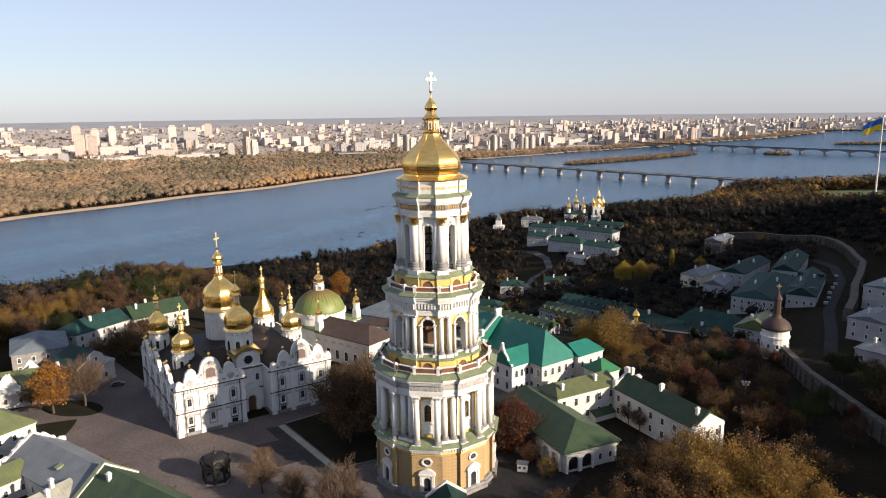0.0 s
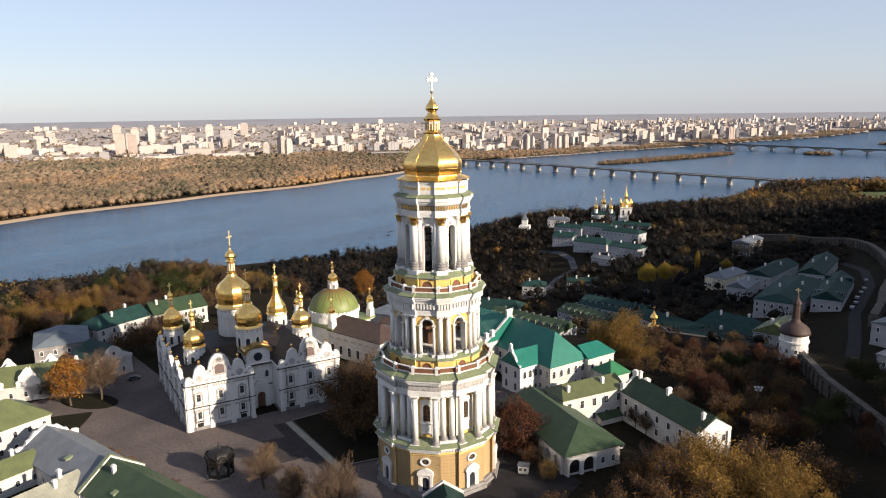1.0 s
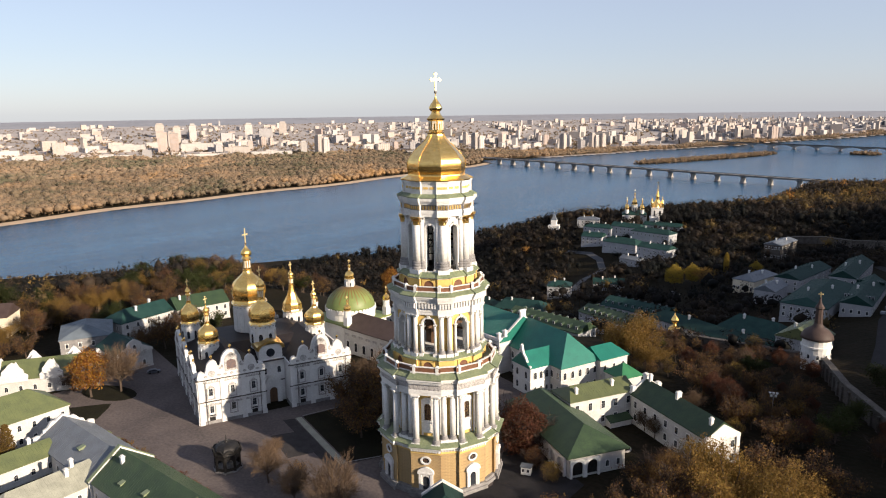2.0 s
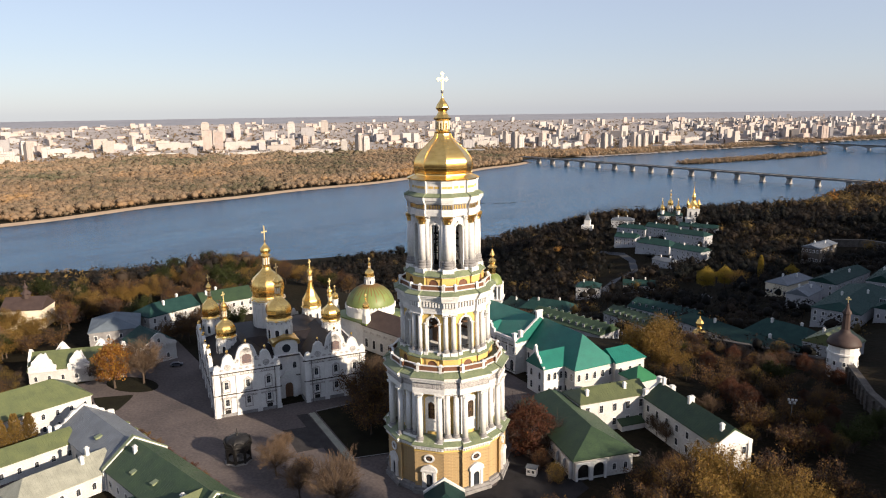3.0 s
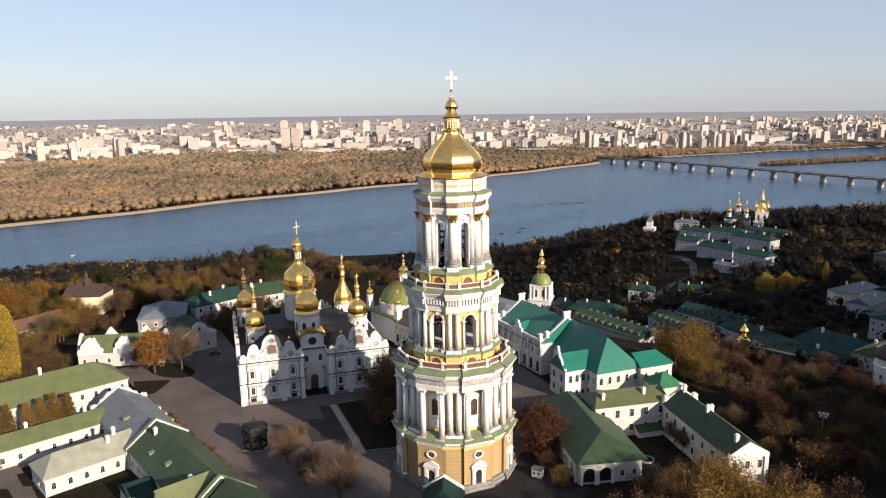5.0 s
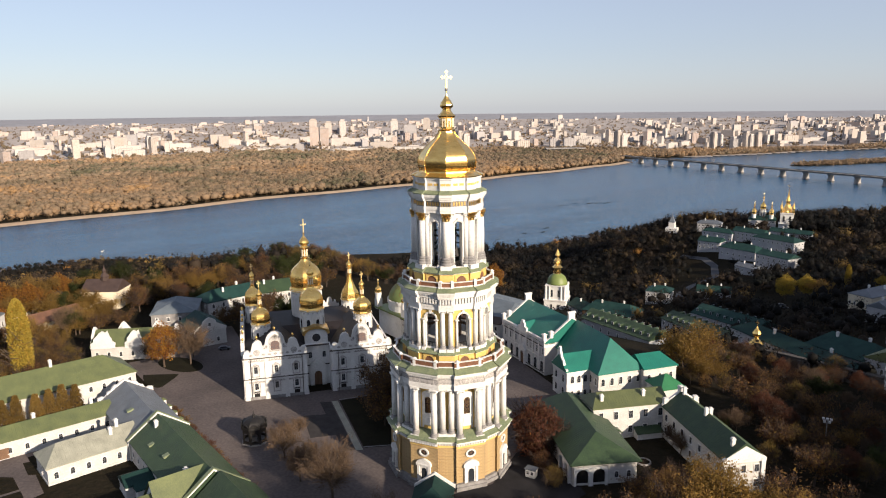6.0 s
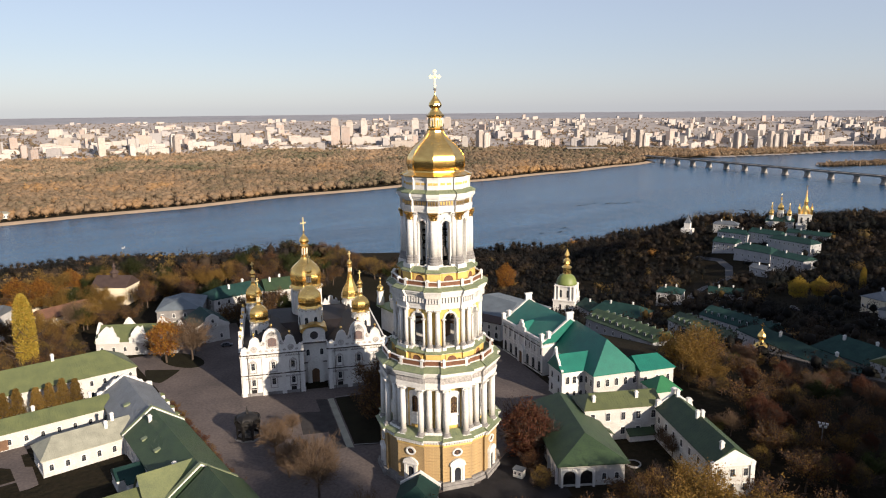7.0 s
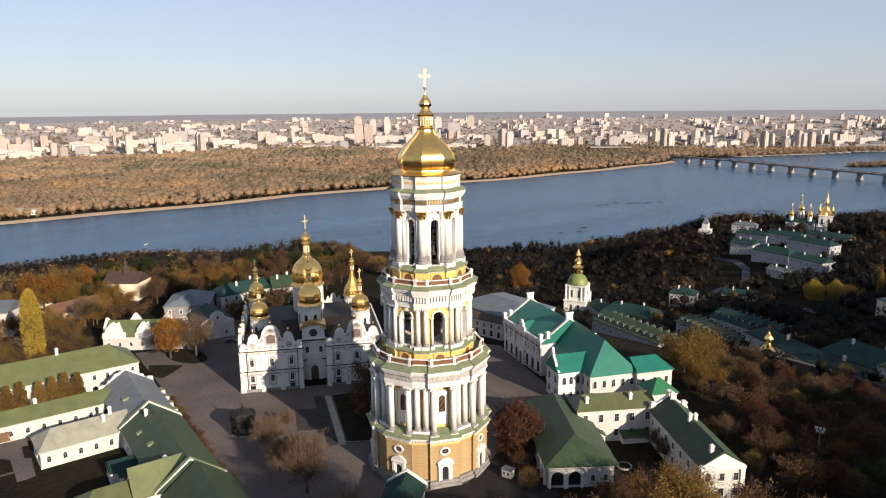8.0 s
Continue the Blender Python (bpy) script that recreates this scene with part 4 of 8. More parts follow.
def roof_mesh(L, W, H, rh, hips, over, along, mat, seams=True):
    """Hip or gable roof; along: the ridge runs along x or y; hips: how far each end slopes in."""
    b = Build()
    if along == "y":
        b.m = Matrix(((0, -1, 0, L), (1, 0, 0, 0), (0, 0, 1, 0), (0, 0, 0, 1)))
        L, W = W, L
    o = over
    h0, h1 = hips
    e0, e1 = (o if h0 else 0.25), (o if h1 else 0.25)
    zb, ze = H - 0.02, H + 0.22
    low = [(-e0, -o), (L + e1, -o), (L + e1, W + o), (-e0, W + o)]
    r0, r1 = (h0, L - h1) if h0 or h1 else (-e0, L + e1)
    r0 = r0 if h0 else -e0
    r1 = r1 if h1 else L + e1
    pts = [(x, y, zb) for x, y in low] + [(x, y, ze) for x, y in low] + [(r0, W / 2, H + rh), (r1, W / 2, H + rh)]
    b.poly(pts, [(3, 2, 1, 0), (0, 1, 5, 4), (1, 2, 6, 5), (2, 3, 7, 6), (3, 0, 4, 7), (4, 5, 9, 8), (6, 7, 8, 9), (5, 6, 9), (7, 4, 8)])
    if seams:
        # one folded sheet over each long slope, with standing seams
        n = int((L + e0 + e1) / 0.8)
        for s in (-1, 1):
            ye, yr = (-o, W / 2) if s < 0 else (W + o, W / 2)
            xs = [(-e0, 0.0)]
            for i in range(1, n):
                x = -e0 + (L + e0 + e1) * i / n
                xs += [(x - 0.03, 0.0), (x - 0.02, 0.025), (x + 0.02, 0.025), (x + 0.03, 0.0)]
            xs.append((L + e1, 0.0))
            rows = []
            for x, up in xs:
                f = max(0.0, min(1, (x + e0) / (r0 + e0) if h0 else 1, (L + e1 - x) / (L + e1 - r1) if h1 else 1))
                rows += [(x, ye, ze + up + 0.02), (x, ye + (yr - ye) * f, ze + (H + rh - ze) * f + up + 0.02)]
            b.poly(rows, [(2 * i, 2 * i + 2, 2 * i + 3, 2 * i + 1) for i in range(len(xs) - 1)])
    return b.mesh("roof", mat)


def house(name, label, x, y, ang, L, W, H, rh, roof=ROOFGREEN, wall=HOUSEWHITE, hips=(0, 0), along="x", over=0.45, rows=(), sides=None, chimneys=(), z=None, category="building", deep=4.0, arched=True, dormers=0, group="", trim=True, cat=None):
    """Corner at x, y; local x runs at ang. sides: {side: windows in a row}; rows: (height, width, tall)."""
    c, s = math.cos(radians(ang)), math.sin(radians(ang))
    if z is None:
        z = gz(x + c * L / 2 - s * W / 2, y + s * L / 2 + c * W / 2)
    FOOT.append((x, y, c, s, L, W))
    t = thing(name, label, category, x, y, z, ang, group)
    b = Build()
    b.box(0, 0, -deep, L, W, H)
    b.box(-0.12, -0.12, -deep, L + 0.12, W + 0.12, 0.5)
    if trim:
        b.box(-0.2, -0.2, H - 0.45, L + 0.2, W + 0.2, H - 0.03)
        if H > 7:
            b.box(-0.12, -0.12, H * 0.5 - 0.15, L + 0.12, W + 0.12, H * 0.5 + 0.15)
    if not hips[0] or not hips[1]:
        for end, hp in enumerate(hips):
            if not hp:
                if along == "x":
                    xe = (0, 0.4) if end == 0 else (L - 0.4, L)
                    b.poly([(xe[0], 0, H), (xe[1], 0, H), (xe[1], W, H), (xe[0], W, H), (xe[0], W / 2, H + rh - 0.2), (xe[1], W / 2, H + rh - 0.2)], [(3, 0, 4), (1, 2, 5), (0, 1, 5, 4), (2, 3, 4, 5)])
                else:
                    ye = (0, 0.4) if end == 0 else (W - 0.4, W)
                    b.poly([(0, ye[0], H), (L, ye[0], H), (L, ye[1], H), (0, ye[1], H), (L / 2, ye[0], H + rh - 0.2), (L / 2, ye[1], H + rh - 0.2)], [(0, 1, 4), (2, 3, 5), (1, 2, 5, 4), (3, 0, 4, 5)])
    part("wall", b, wall, t)
    part("roof", roof_mesh(L, W, H, rh, hips, over, along, roof), None, t)
    for sd, n in (sides or {}).items():
        for zc, w, h in rows:
            for i in range(n):
                window(t, SIDES[sd](L, W, (i + 0.5) / n) @ pose(0, -0.02, zc), w, h, arched)
    for cx, cy in chimneys:
        hw = W if along == "x" else L
        off = abs((cy if along == "x" else cx) - hw / 2) / (hw / 2)
        chimney(t, cx, cy, H + rh * (1 - off) - 0.5, 2.0)
    if dormers:
        d = Build()
        d.mat = 2
        d.box(-0.5, -0.7, 0, 0.5, 1.6, 1.1)
        d.slab([(0.62 * math.cos(math.pi * k / 6), 1.05 + 0.45 * math.sin(math.pi * k / 6)) for k in range(7)], -0.85, 2.4)
        d.mat = 0
        d.arch_wall(0.5, 0, 1.5, 0.34, 0.95, -0.9, -0.72)
        d.mat = 1
        d.box(-0.34, -0.8, 0.1, 0.34, -0.72, 1.2)
        dm = d.mesh("dormer", [wall, GLASS, roof])
        for sd in "sn":
            for i in range(dormers):
                part("dormer", dm, None, t, "white dormer window", SIDES[sd](L, W, (i + 0.5) / dormers) @ pose(0, W * 0.17, H + rh * 0.28))
    return t


# ---- paved court, lawns, roads ----
flat("pavement", [(-215, 92), (-168, 91), (-105, 86), (-60, 84), (-60, 128), (-56, 146), (-66, 150), (-84, 176), (-92, 185), (-142, 202), (-150, 196), (-146, 162), (-139.5, 152), (-157.2, 109.8), (-199.5, 130), (-232, 138), (-236, 118), (-214, 108)], 0.02, PAVING, "worn grey stone paving of the church court", "pavement")
flat("pavement_dark_1", [(-140.8, 126.3), (-139.0, 129.0), (-108.2, 117.8), (-109.4, 115.3)], 0.05, PAVEDARK, "dark stone path before the church", "pavement")
flat("pavement_dark_2", [(-135.6, 117.8), (-131.4, 124.6), (-119.0, 118.7), (-121.9, 112.5)], 0.058, PAVEDARK, "sunken dark stone square in the court", "pavement")
flat("pavement_pale_1", [(-138.9, 129.3), (-138.2, 130.9), (-107.0, 119.5), (-108.1, 117.95)], 0.09, ROOFPALE, "pale stone path along the lawn", "pavement")
# dark sheet over the paving: asphalt with the trees' deep shade painted in
flat("pavement_dark_3", [(-84, 98), (-56, 84), (-56, 146), (-62, 149), (-71, 162), (-80, 158), (-80, 148), (-73, 133), (-77, 118)], 0.066, TARMAC, "tarmac round the tower foot, tree shade put into its dark colour", "pavement")
flat("lawn_1", [(-138, 131.4), (-108, 120.3), (-103, 128), (-104, 150), (-128, 160)], 0.1, LAWN, "dark planted lawn under trees", "lawn", 0.2)
flat("lawn_2", [(-199.3, 93.0), (-196.0, 97.5), (-193.2, 101.2), (-192.0, 102.2), (-189.6, 100.0), (-187.0, 97.0), (-184.8, 94.4), (-184.6, 93.2), (-187.6, 91.4), (-191.5, 91.2), (-196.0, 92.0)], 0.12, LAWN, "kerbed lawn bed on the court", "lawn", 0.2)
flat("lawn_3", [(-201 + 10 * math.cos(a_ * math.pi / 9), 106 + 5.5 * math.sin(a_ * math.pi / 9) + 2 * math.cos(a_ * math.pi / 9)) for a_ in range(18)], 0.12, LAWN, "planted bed round the orange tree", "lawn", 0.2)
flat("pavement_yard", [(-183, 20), (-150, 20), (-140, 20), (-128, 30), (-127, 49), (-137, 49.5), (-138, 52), (-160, 52.5), (-160.8, 60), (-176, 60)], 0.03, PAVING, "grey stone paving of the inner yard", "pavement")
for n, o in enumerate(([(-152.7, 38), (-152.7, 45.7), (-150.5, 47.8), (-143.4, 47.9), (-143.4, 38)], [(-142.2, 38), (-142.2, 48.0), (-136.6, 48.0), (-136.6, 38)], [(-135.4, 38), (-135.4, 48.2), (-129.2, 48.2), (-129.2, 38)], [(-157, 50.9), (-156.6, 53), (-148.2, 53), (-149.5, 50.8)])):
    flat("lawn_%d" % (n + 6), o, 0.12, SOIL, "dark planted bed in the inner yard", "lawn", 0.2)
flat("lawn_4", [(-137, 40), (-100, 40), (-98, 72), (-137, 73)], 0.1, SOIL, "bare dark earth bed in the enclosed yard", "lawn", 0.2)
for n, (pts, w) in enumerate([([(-108, 120.1), (-103, 128)], 0.4), ([(-138.2, 131.4), (-128, 160)], 0.4)]):
    strip("kerb_%d" % (n + 1), pts, w, GREYSTONE, "grey stone kerb", "kerb", 0.28)
strip("lawn_5", [(-110, 872), (-70, 850), (-40, 832), (-15, 818), (20, 806), (60, 800)], 46, GRASS, "sunlit green lawn below the flagpole", "lawn", 0.3)
strip("road_1", [(-205, 425), (-213, 440), (-222, 470), (-222, 500), (-236, 523), (-252, 536), (-275, 540)], 5.2, LANE, "winding asphalt lane on the hillside", "road", 0.3)
strip("road_2", [(-640, 470), (-600, 560), (-585, 700), (-590, 900), (-560, 1080)], 16, ASPHALT, "embankment road beside the river", "road", 0.4)
strip("road_3", [(-13, 268), (-15, 300), (-19, 340), (-18, 400), (-24, 440), (-38, 470)], 4.5, TARMAC, "asphalt yard lane with parked cars", "road", 0.3)

strip("beach", [(float(far_bank(v)) - 10, v) for v in range(-700, 2100, 40)], 26, SAND, "narrow sandy beach along the far bank", "beach", 1.3)
for n, (x, y, r, k) in enumerate([(-854, 1060, 2.5, 2.6), (-852, 1078, 2, 3.0), (-858, 1110, 3, 2.2), (-838, 1128, 3.4, 2.6), (-828, 1140, 2.4, 2.8), (-818, 1156, 3.2, 3.2), (-810, 1186, 2, 2.4), (-700, 850, 3, 2.0), (-680, 820, 2.5, 2.0), (-690, 790, 2.5, 1.6)]):
    wob = [r * (1 + 0.3 * math.sin(3 * a + n) + 0.15 * math.sin(7 * a)) for a in np.arange(0, 6.28, 0.42)]
    flat("sandbar_%d" % (n + 3), [(x + w * math.cos(a) * 0.8, y + w * k * math.sin(a)) for w, a in zip(wob, np.arange(0, 6.28, 0.42))], RIVER + 0.3, SOIL, "low dark shoal in the river", "sandbar", 1.2)
strip("sandbar_2", [(-668, 560), (-655, 600), (-640, 625)], 6, SOIL, "low dark sandbar near the bank", "sandbar", 0.0, RIVER + 0.35)

# ---- the cathedral ----
cath = thing("cathedral", "white baroque cathedral with gilded onion domes and dark roof", "cathedral", -156.5, 110, 0, 66)
b = Build()
CL, CD, CH = 45.0, 45.0, 13.5
b.box(0, 0, -3, 18.7, CD, CH)
part("wing_wall", b, WHITE, cath, "white plastered wing wall")
b = Build()
b.box(18.7, 7, -3, 26.2, CD, CH)
part("recess_wall", b, WHITE, cath)
b = Build()
b.box(26.2, 0, -3, CL, CD, CH)
part("wing_wall", b, WHITE, cath, "white plastered wing wall")
for x0, y0, x1, y1 in ((-0.25, -0.25, 18.95, 5), (25.95, -0.25, CL + 0.25, 5), (-0.24, 5, 3, CD + 0.2)):
    b = Build()
    b.box(x0, y0, -3, x1, y1, 0.9)
    part("plinth", b, GREYSTONE, cath, "grey stone plinth")
dn = Build()
dn.slab([(-0.2, 0.55), (-0.2, 0.1), (-0.1, 0.0), (0.1, 0.0), (0.2, 0.1), (0.2, 0.55)], -0.32, 0.1)
dn_me = dn.mesh("corbel", WHITE)
for x0 in (0.4, 26.6):
    for i in range(25):
        part("corbel", dn_me, None, cath, "", pose(x0 + i * 0.745, 0, CH - 1.1))
for i in range(58):
    part("corbel", dn_me, None, cath, "", pose(0, 0.6 + i * 0.765, CH - 1.1, 0, 0, -90))
for x0, x1 in ((0.2, 18.5), (26.4, CL - 0.2)):
    for z in (CH - 1.5, 5.3):
        b = Build()
        b.box(x0, -0.12, z, x1, 0.1, z + 0.55)
        part("frieze", b, RELIEF, cath, "thin moulded frieze")
pil = Build()
pil.box(-0.55, -0.28, 0, 0.55, 0.1, CH)
pil.box(-0.7, -0.4, 0, 0.7, 0.1, 1.2)
pil.box(-0.7, -0.4, CH - 1.1, 0.7, 0.1, CH - 0.7)
pil_me = pil.mesh("pilaster", WHITE)
for x in (0.6, 6.6, 12.4, 18.1, 26.8, 32.6, 38.6, 44.4):
    part("pilaster", pil_me, None, cath, "", pose(x, 0, 0))
for y in (0.6, 9, 17.5, 26, 34.5, 44.4):
    part("pilaster", pil_me, None, cath, "", pose(0, y, 0, 0, 0, -90))
for z0, z1, o in ((6.55, 6.78, 0.35), (CH - 0.45, CH - 0.15, 0.55)):
    for x0, x1 in ((0, 18.7), (26.2, CL)):
        b = Build()
        b.box(x0 - o, -o, z0, x1 + o, 0.1, z1)
        part("string_course", b, DARKLINE, cath, "dark brown string course")
    b = Build()
    b.box(-o, -o + 0.02, z0 + 0.003, 0.1, CD + o, z1 + 0.003)
    part("string_course", b, DARKLINE, cath, "dark brown string course")
    b = Build()
    b.box(18.7, 6.9 - o, z0, 26.2, 7.1, z1)
    part("string_course", b, DARKLINE, cath, "dark brown string course")
pipe = Build()
pipe.lathe([(0.09, 0), (0.09, CH - 0.6), (0.2, CH - 0.4), (0.2, CH - 0.1)], 6)
pipe_me = pipe.mesh("downpipe", DARKLINE)
for x in (2.0, 17.2, 28.2, 43.2):
    part("downpipe", pipe_me, None, cath, "", pose(x, -0.35, 0))


def scroll_gable(w, h):
    """A baroque gable outline of width w and height h."""
    pts = [(9.1, 0), (9.1, 1.0), (8.8, 1.9), (8.2, 2.1), (7.6, 1.5), (7.0, 1.7), (6.6, 3.0), (6.3, 4.2), (5.6, 4.9), (4.9, 5.0), (4.2, 4.4), (4.0, 3.4), (3.4, 2.9), (2.9, 3.3), (2.6, 4.4), (2.3, 5.6), (1.7, 6.7), (0.9, 7.3), (0.2, 7.4)]
    half = [(x * w / 18.2, z * h / 7.4) for x, z in pts]
    return half + [(-x, z) for x, z in reversed(half)]


_f = Build()
_f.lathe([(0.09, -0.1), (0.07, 0.7), (0.35, 0.95), (0.4, 1.25), (0.3, 1.5), (0.02, 1.75)], 8)
FINIAL = _f.mesh("finial", GOLD)


def gable(parent, m, w, h, finials=True):
    b = Build()
    b.slab(scroll_gable(w, h), -0.45, 0.35)
    b.box(-w / 2 - 0.2, -0.65, -0.1, w / 2 + 0.2, 0.45, 0.25)
    g = part("gable", b, WHITE, parent, "white scrolled baroque gable", m)
    b = Build()
    b.slab([(w * 0.1 * math.cos(math.pi * i / 6), h * 0.45 + h * 0.2 + w * 0.1 * math.sin(math.pi * i / 6)) for i in range(7)] + [(-w * 0.1, h * 0.2), (w * 0.1, h * 0.2)], -0.6, -0.4)
    for s in (-1, 1):
        b.slab([(s * w * 0.3 + w * 0.055 * math.cos(math.pi * i / 6), h * 0.2 + w * 0.05 * math.sin(math.pi * i / 6)) for i in range(12)], -0.58, -0.4)
        b.slab([(s * w * 0.16 + w * 0.04 * math.cos(math.pi * i / 6), h * 0.42 + w * 0.04 * math.sin(math.pi * i / 6)) for i in range(12)], -0.58, -0.4)
    for k in range(9):
        x = (k - 4) * w * 0.098
        b.slab([(x + w * 0.03 * math.cos(math.pi * i / 4), h * 0.1 + w * 0.02 * math.sin(math.pi * i / 4)) for i in range(8)], -0.56, -0.4)
    b.slab([(w * 0.045 * math.cos(math.pi * i / 6), h * 0.82 + w * 0.045 * math.sin(math.pi * i / 6)) for i in range(12)], -0.6, -0.4)
    part("relief", b, RELIEF, g, "stucco relief, its shadow put into the grey")
    b = Build()
    ol = scroll_gable(w, h)
    rim, faces = [], []
    for i, (x, z) in enumerate(ol):
        (xa, za), (xb, zb) = ol[max(0, i - 1)], ol[min(len(ol) - 1, i + 1)]
        q = 0.26 / max(1e-6, math.hypot(xb - xa, zb - za))
        xo, zo = x + (zb - za) * q, z - (xb - xa) * q
        rim += [(x, -0.62, z), (xo, -0.62, zo), (xo, 0.45, zo), (x, 0.45, z)]
        if i:
            faces += [(4 * i - 4 + j, 4 * i - 4 + (j + 1) % 4, 4 * i + (j + 1) % 4, 4 * i + j) for j in range(4)]
    b.poly(rim, faces)
    part("coping", b, WHITE, g, "raised moulded coping")
    b = Build()
    b.slab([(w * 0.07 * math.cos(math.pi * i / 6), h * 0.45 + w * 0.05 * math.sin(math.pi * i / 6) + h * 0.08) for i in range(7)] + [(-w * 0.07, h * 0.28), (w * 0.07, h * 0.28)], -0.66, -0.58)
    part("painted_panel", b, ICON, g, "dim painted panel in an arched frame")
    if finials:
        for x, z in ((0, h), (-w * 0.29, h * 0.67), (w * 0.29, h * 0.67)):
            part("finial", FINIAL, None, g, "gilded ball finial", pose(x, 0, z))


gable(cath, pose(9.4, 0, CH), 18.2, 7.4)
gable(cath, pose(35.6, 0, CH), 18.2, 7.4)
for y in (8.5, 22, 35.5):
    gable(cath, pose(0, y, CH, 0, 0, -90), 12.0, 4.6)
b = Build()
for x0, x1 in ((0.5, 18.4), (26.5, CL - 0.5)):
    b.poly([(x0, 0.5, CH), (x1, 0.5, CH), (x1, 21, CH), (x0, 21, CH), ((x0 + x1) / 2, 0.5, CH + 5.2), ((x0 + x1) / 2, 24, CH + 5.2)], [(0, 1, 4), (1, 2, 5, 4), (3, 0, 4, 5), (2, 3, 5)])
b.poly([(0.5, 8, CH), (CL - 0.5, 8, CH), (CL - 0.5, CD - 0.5, CH), (0.5, CD - 0.5, CH), (10, 18, CH + 3.6), (CL - 10, 18, CH + 3.6), (CL - 10, CD - 9, CH + 3.6), (10, CD - 9, CH + 3.6)], [(0, 1, 5, 4), (1, 2, 6, 5), (2, 3, 7, 6), (3, 0, 4, 7), (4, 5, 6, 7)])
part("roof", b, ROOFBLACK, cath, "dark blackened metal roof")
b = Build()
b.box(18.9, 7.6, CH, 26.0, 14, CH + 4.4)
part("middle_block", b, WHITE, cath)
b = Build()
outer = [(22.45 - 4.3 * math.cos(math.pi * i / 10), CH + 3.2 + 2.4 * math.sin(math.pi * i / 10) + 0.25 * math.sin(math.pi * i / 10 * 5)) for i in range(11)]
inner = [(22.45 - 3.5 * math.cos(math.pi * i / 10), CH + 2.9 + 2.0 * math.sin(math.pi * i / 10)) for i in range(10, -1, -1)]
b.slab(outer + inner, 7.0, 14)
part("hood", b, GOLDWORN, cath, "dull gilded wavy hood")
b = Build()
b.slab([(22.45 + 1.3 * math.cos(math.pi * i / 6), CH + 1.9 + 1.3 * math.sin(math.pi * i / 6)) for i in range(12)], 7.4, 7.7)
part("rose_window", b, GLASS, cath, "dark four-lobed window")
# portal in the recess
b = Build()
b.m = pose(22.45, 6.9, 0)
b.arch_wall(2.6, 0, 6.2, 1.2, 3.6, -0.7, 0.2)
b.slab([(-2.9, 6.2), (2.9, 6.2), (1.8, 7.3), (1.0, 8.3), (0, 8.7), (-1.0, 8.3), (-1.8, 7.3)], -0.8, 0.2)
p = part("portal", b, WHITE, cath, "white portal with a curved hood")
b = Build()
b.m = pose(22.45, 6.9, 0)
b.box(-1.2, -0.1, 0, 1.2, 0.1, 4.7)
part("door", b, WOOD, p, "dark arched wooden door")


def cath_window(m, w, h):
    o = window(cath, m, w, h, False)
    b = Build()
    b.slab([(-w * 0.95, h + 0.2), (w * 0.95, h + 0.2), (w * 0.95, h + 0.36), (0, h + 1.1), (-w * 0.95, h + 0.36)], -0.35, 0.05)
    part("hood", b, RELIEF, o, "stucco window hood, relief shadow put into its grey")
    b = Build()
    for sx in (-1, 1):
        b.box(sx * w * 0.95 - 0.14, -0.22, -0.9, sx * w * 0.95 + 0.14, 0.05, h + 0.2)
    b.box(-w * 0.95 - 0.14, -0.3, -1.1, w * 0.95 + 0.14, 0.05, -0.9)
    part("surround", b, RELIEF, o, "stucco surround, relief shadow put into its grey")


for y in (10.4, 12.6):
    b = Build()
    b.box(-0.7, -0.14, 0.3, 0.7, 0.05, 4.6)
    part("door", b, BALUS, cath, "tall red-brown panelled door", pose(0, y, 0, 0, 0, -90))

for x0 in (0, 26.2):
    for i, dx in enumerate((3.4, 9.4, 15.3)):
        cath_window(pose(x0 + dx, -0.02, 8.3), 1.05, 2.1)
        cath_window(pose(x0 + dx, -0.02, 3.2), 1.05, 2.0)
        if i != 1:
            b = Build()
            b.box(-0.8, -0.06, -2.6, 0.8, 0.05, 0)
            part("door", b, IRON, cath, "dark low door", pose(x0 + dx, -0.05, 2.6))
for dy in (4.8, 13.2, 21.7, 30.2, 39.5):
    for z in (3.0, 8.3):
        cath_window(pose(0, dy, z, 0, 0, -90), 1.3, 2.4)
for z in (3.5, 9.0):
    for x in (20.3, 24.6):
        window(cath, pose(x, 6.98, z), 1.0, 2.0)
domed_drum(cath, 21.7, 29.5, 15.0, 5.4, 11.4, 10.3, 8.2, sides=12, arches=12, tall=1.25)
domed_drum(cath, 21.9, 13.5, 16.0, 4.0, 7.5, 7.4, 6.4, arches=8, tall=1.15)
domed_drum(cath, 5.8, 13.8, 13.8, 3.1, 6.2, 5.6, 5.6, arches=8)
domed_drum(cath, 3.9, 36.5, 14.0, 2.95, 6.2, 6.6, 5.2, arches=8)
domed_drum(cath, 38.3, 13.4, 14.0, 3.1, 6.8, 5.6, 5.4, arches=8)
domed_drum(cath, 37.7, 37.0, 14.0, 3.35, 5.4, 8.8, 5.2, arches=8, pear=True)
b = Build()
b.slab(scroll_gable(7, 3.4), 0, 0.8)
part("gable", b, WHITE, cath, "small white rear gable", pose(31, 44, CH + 1.5))

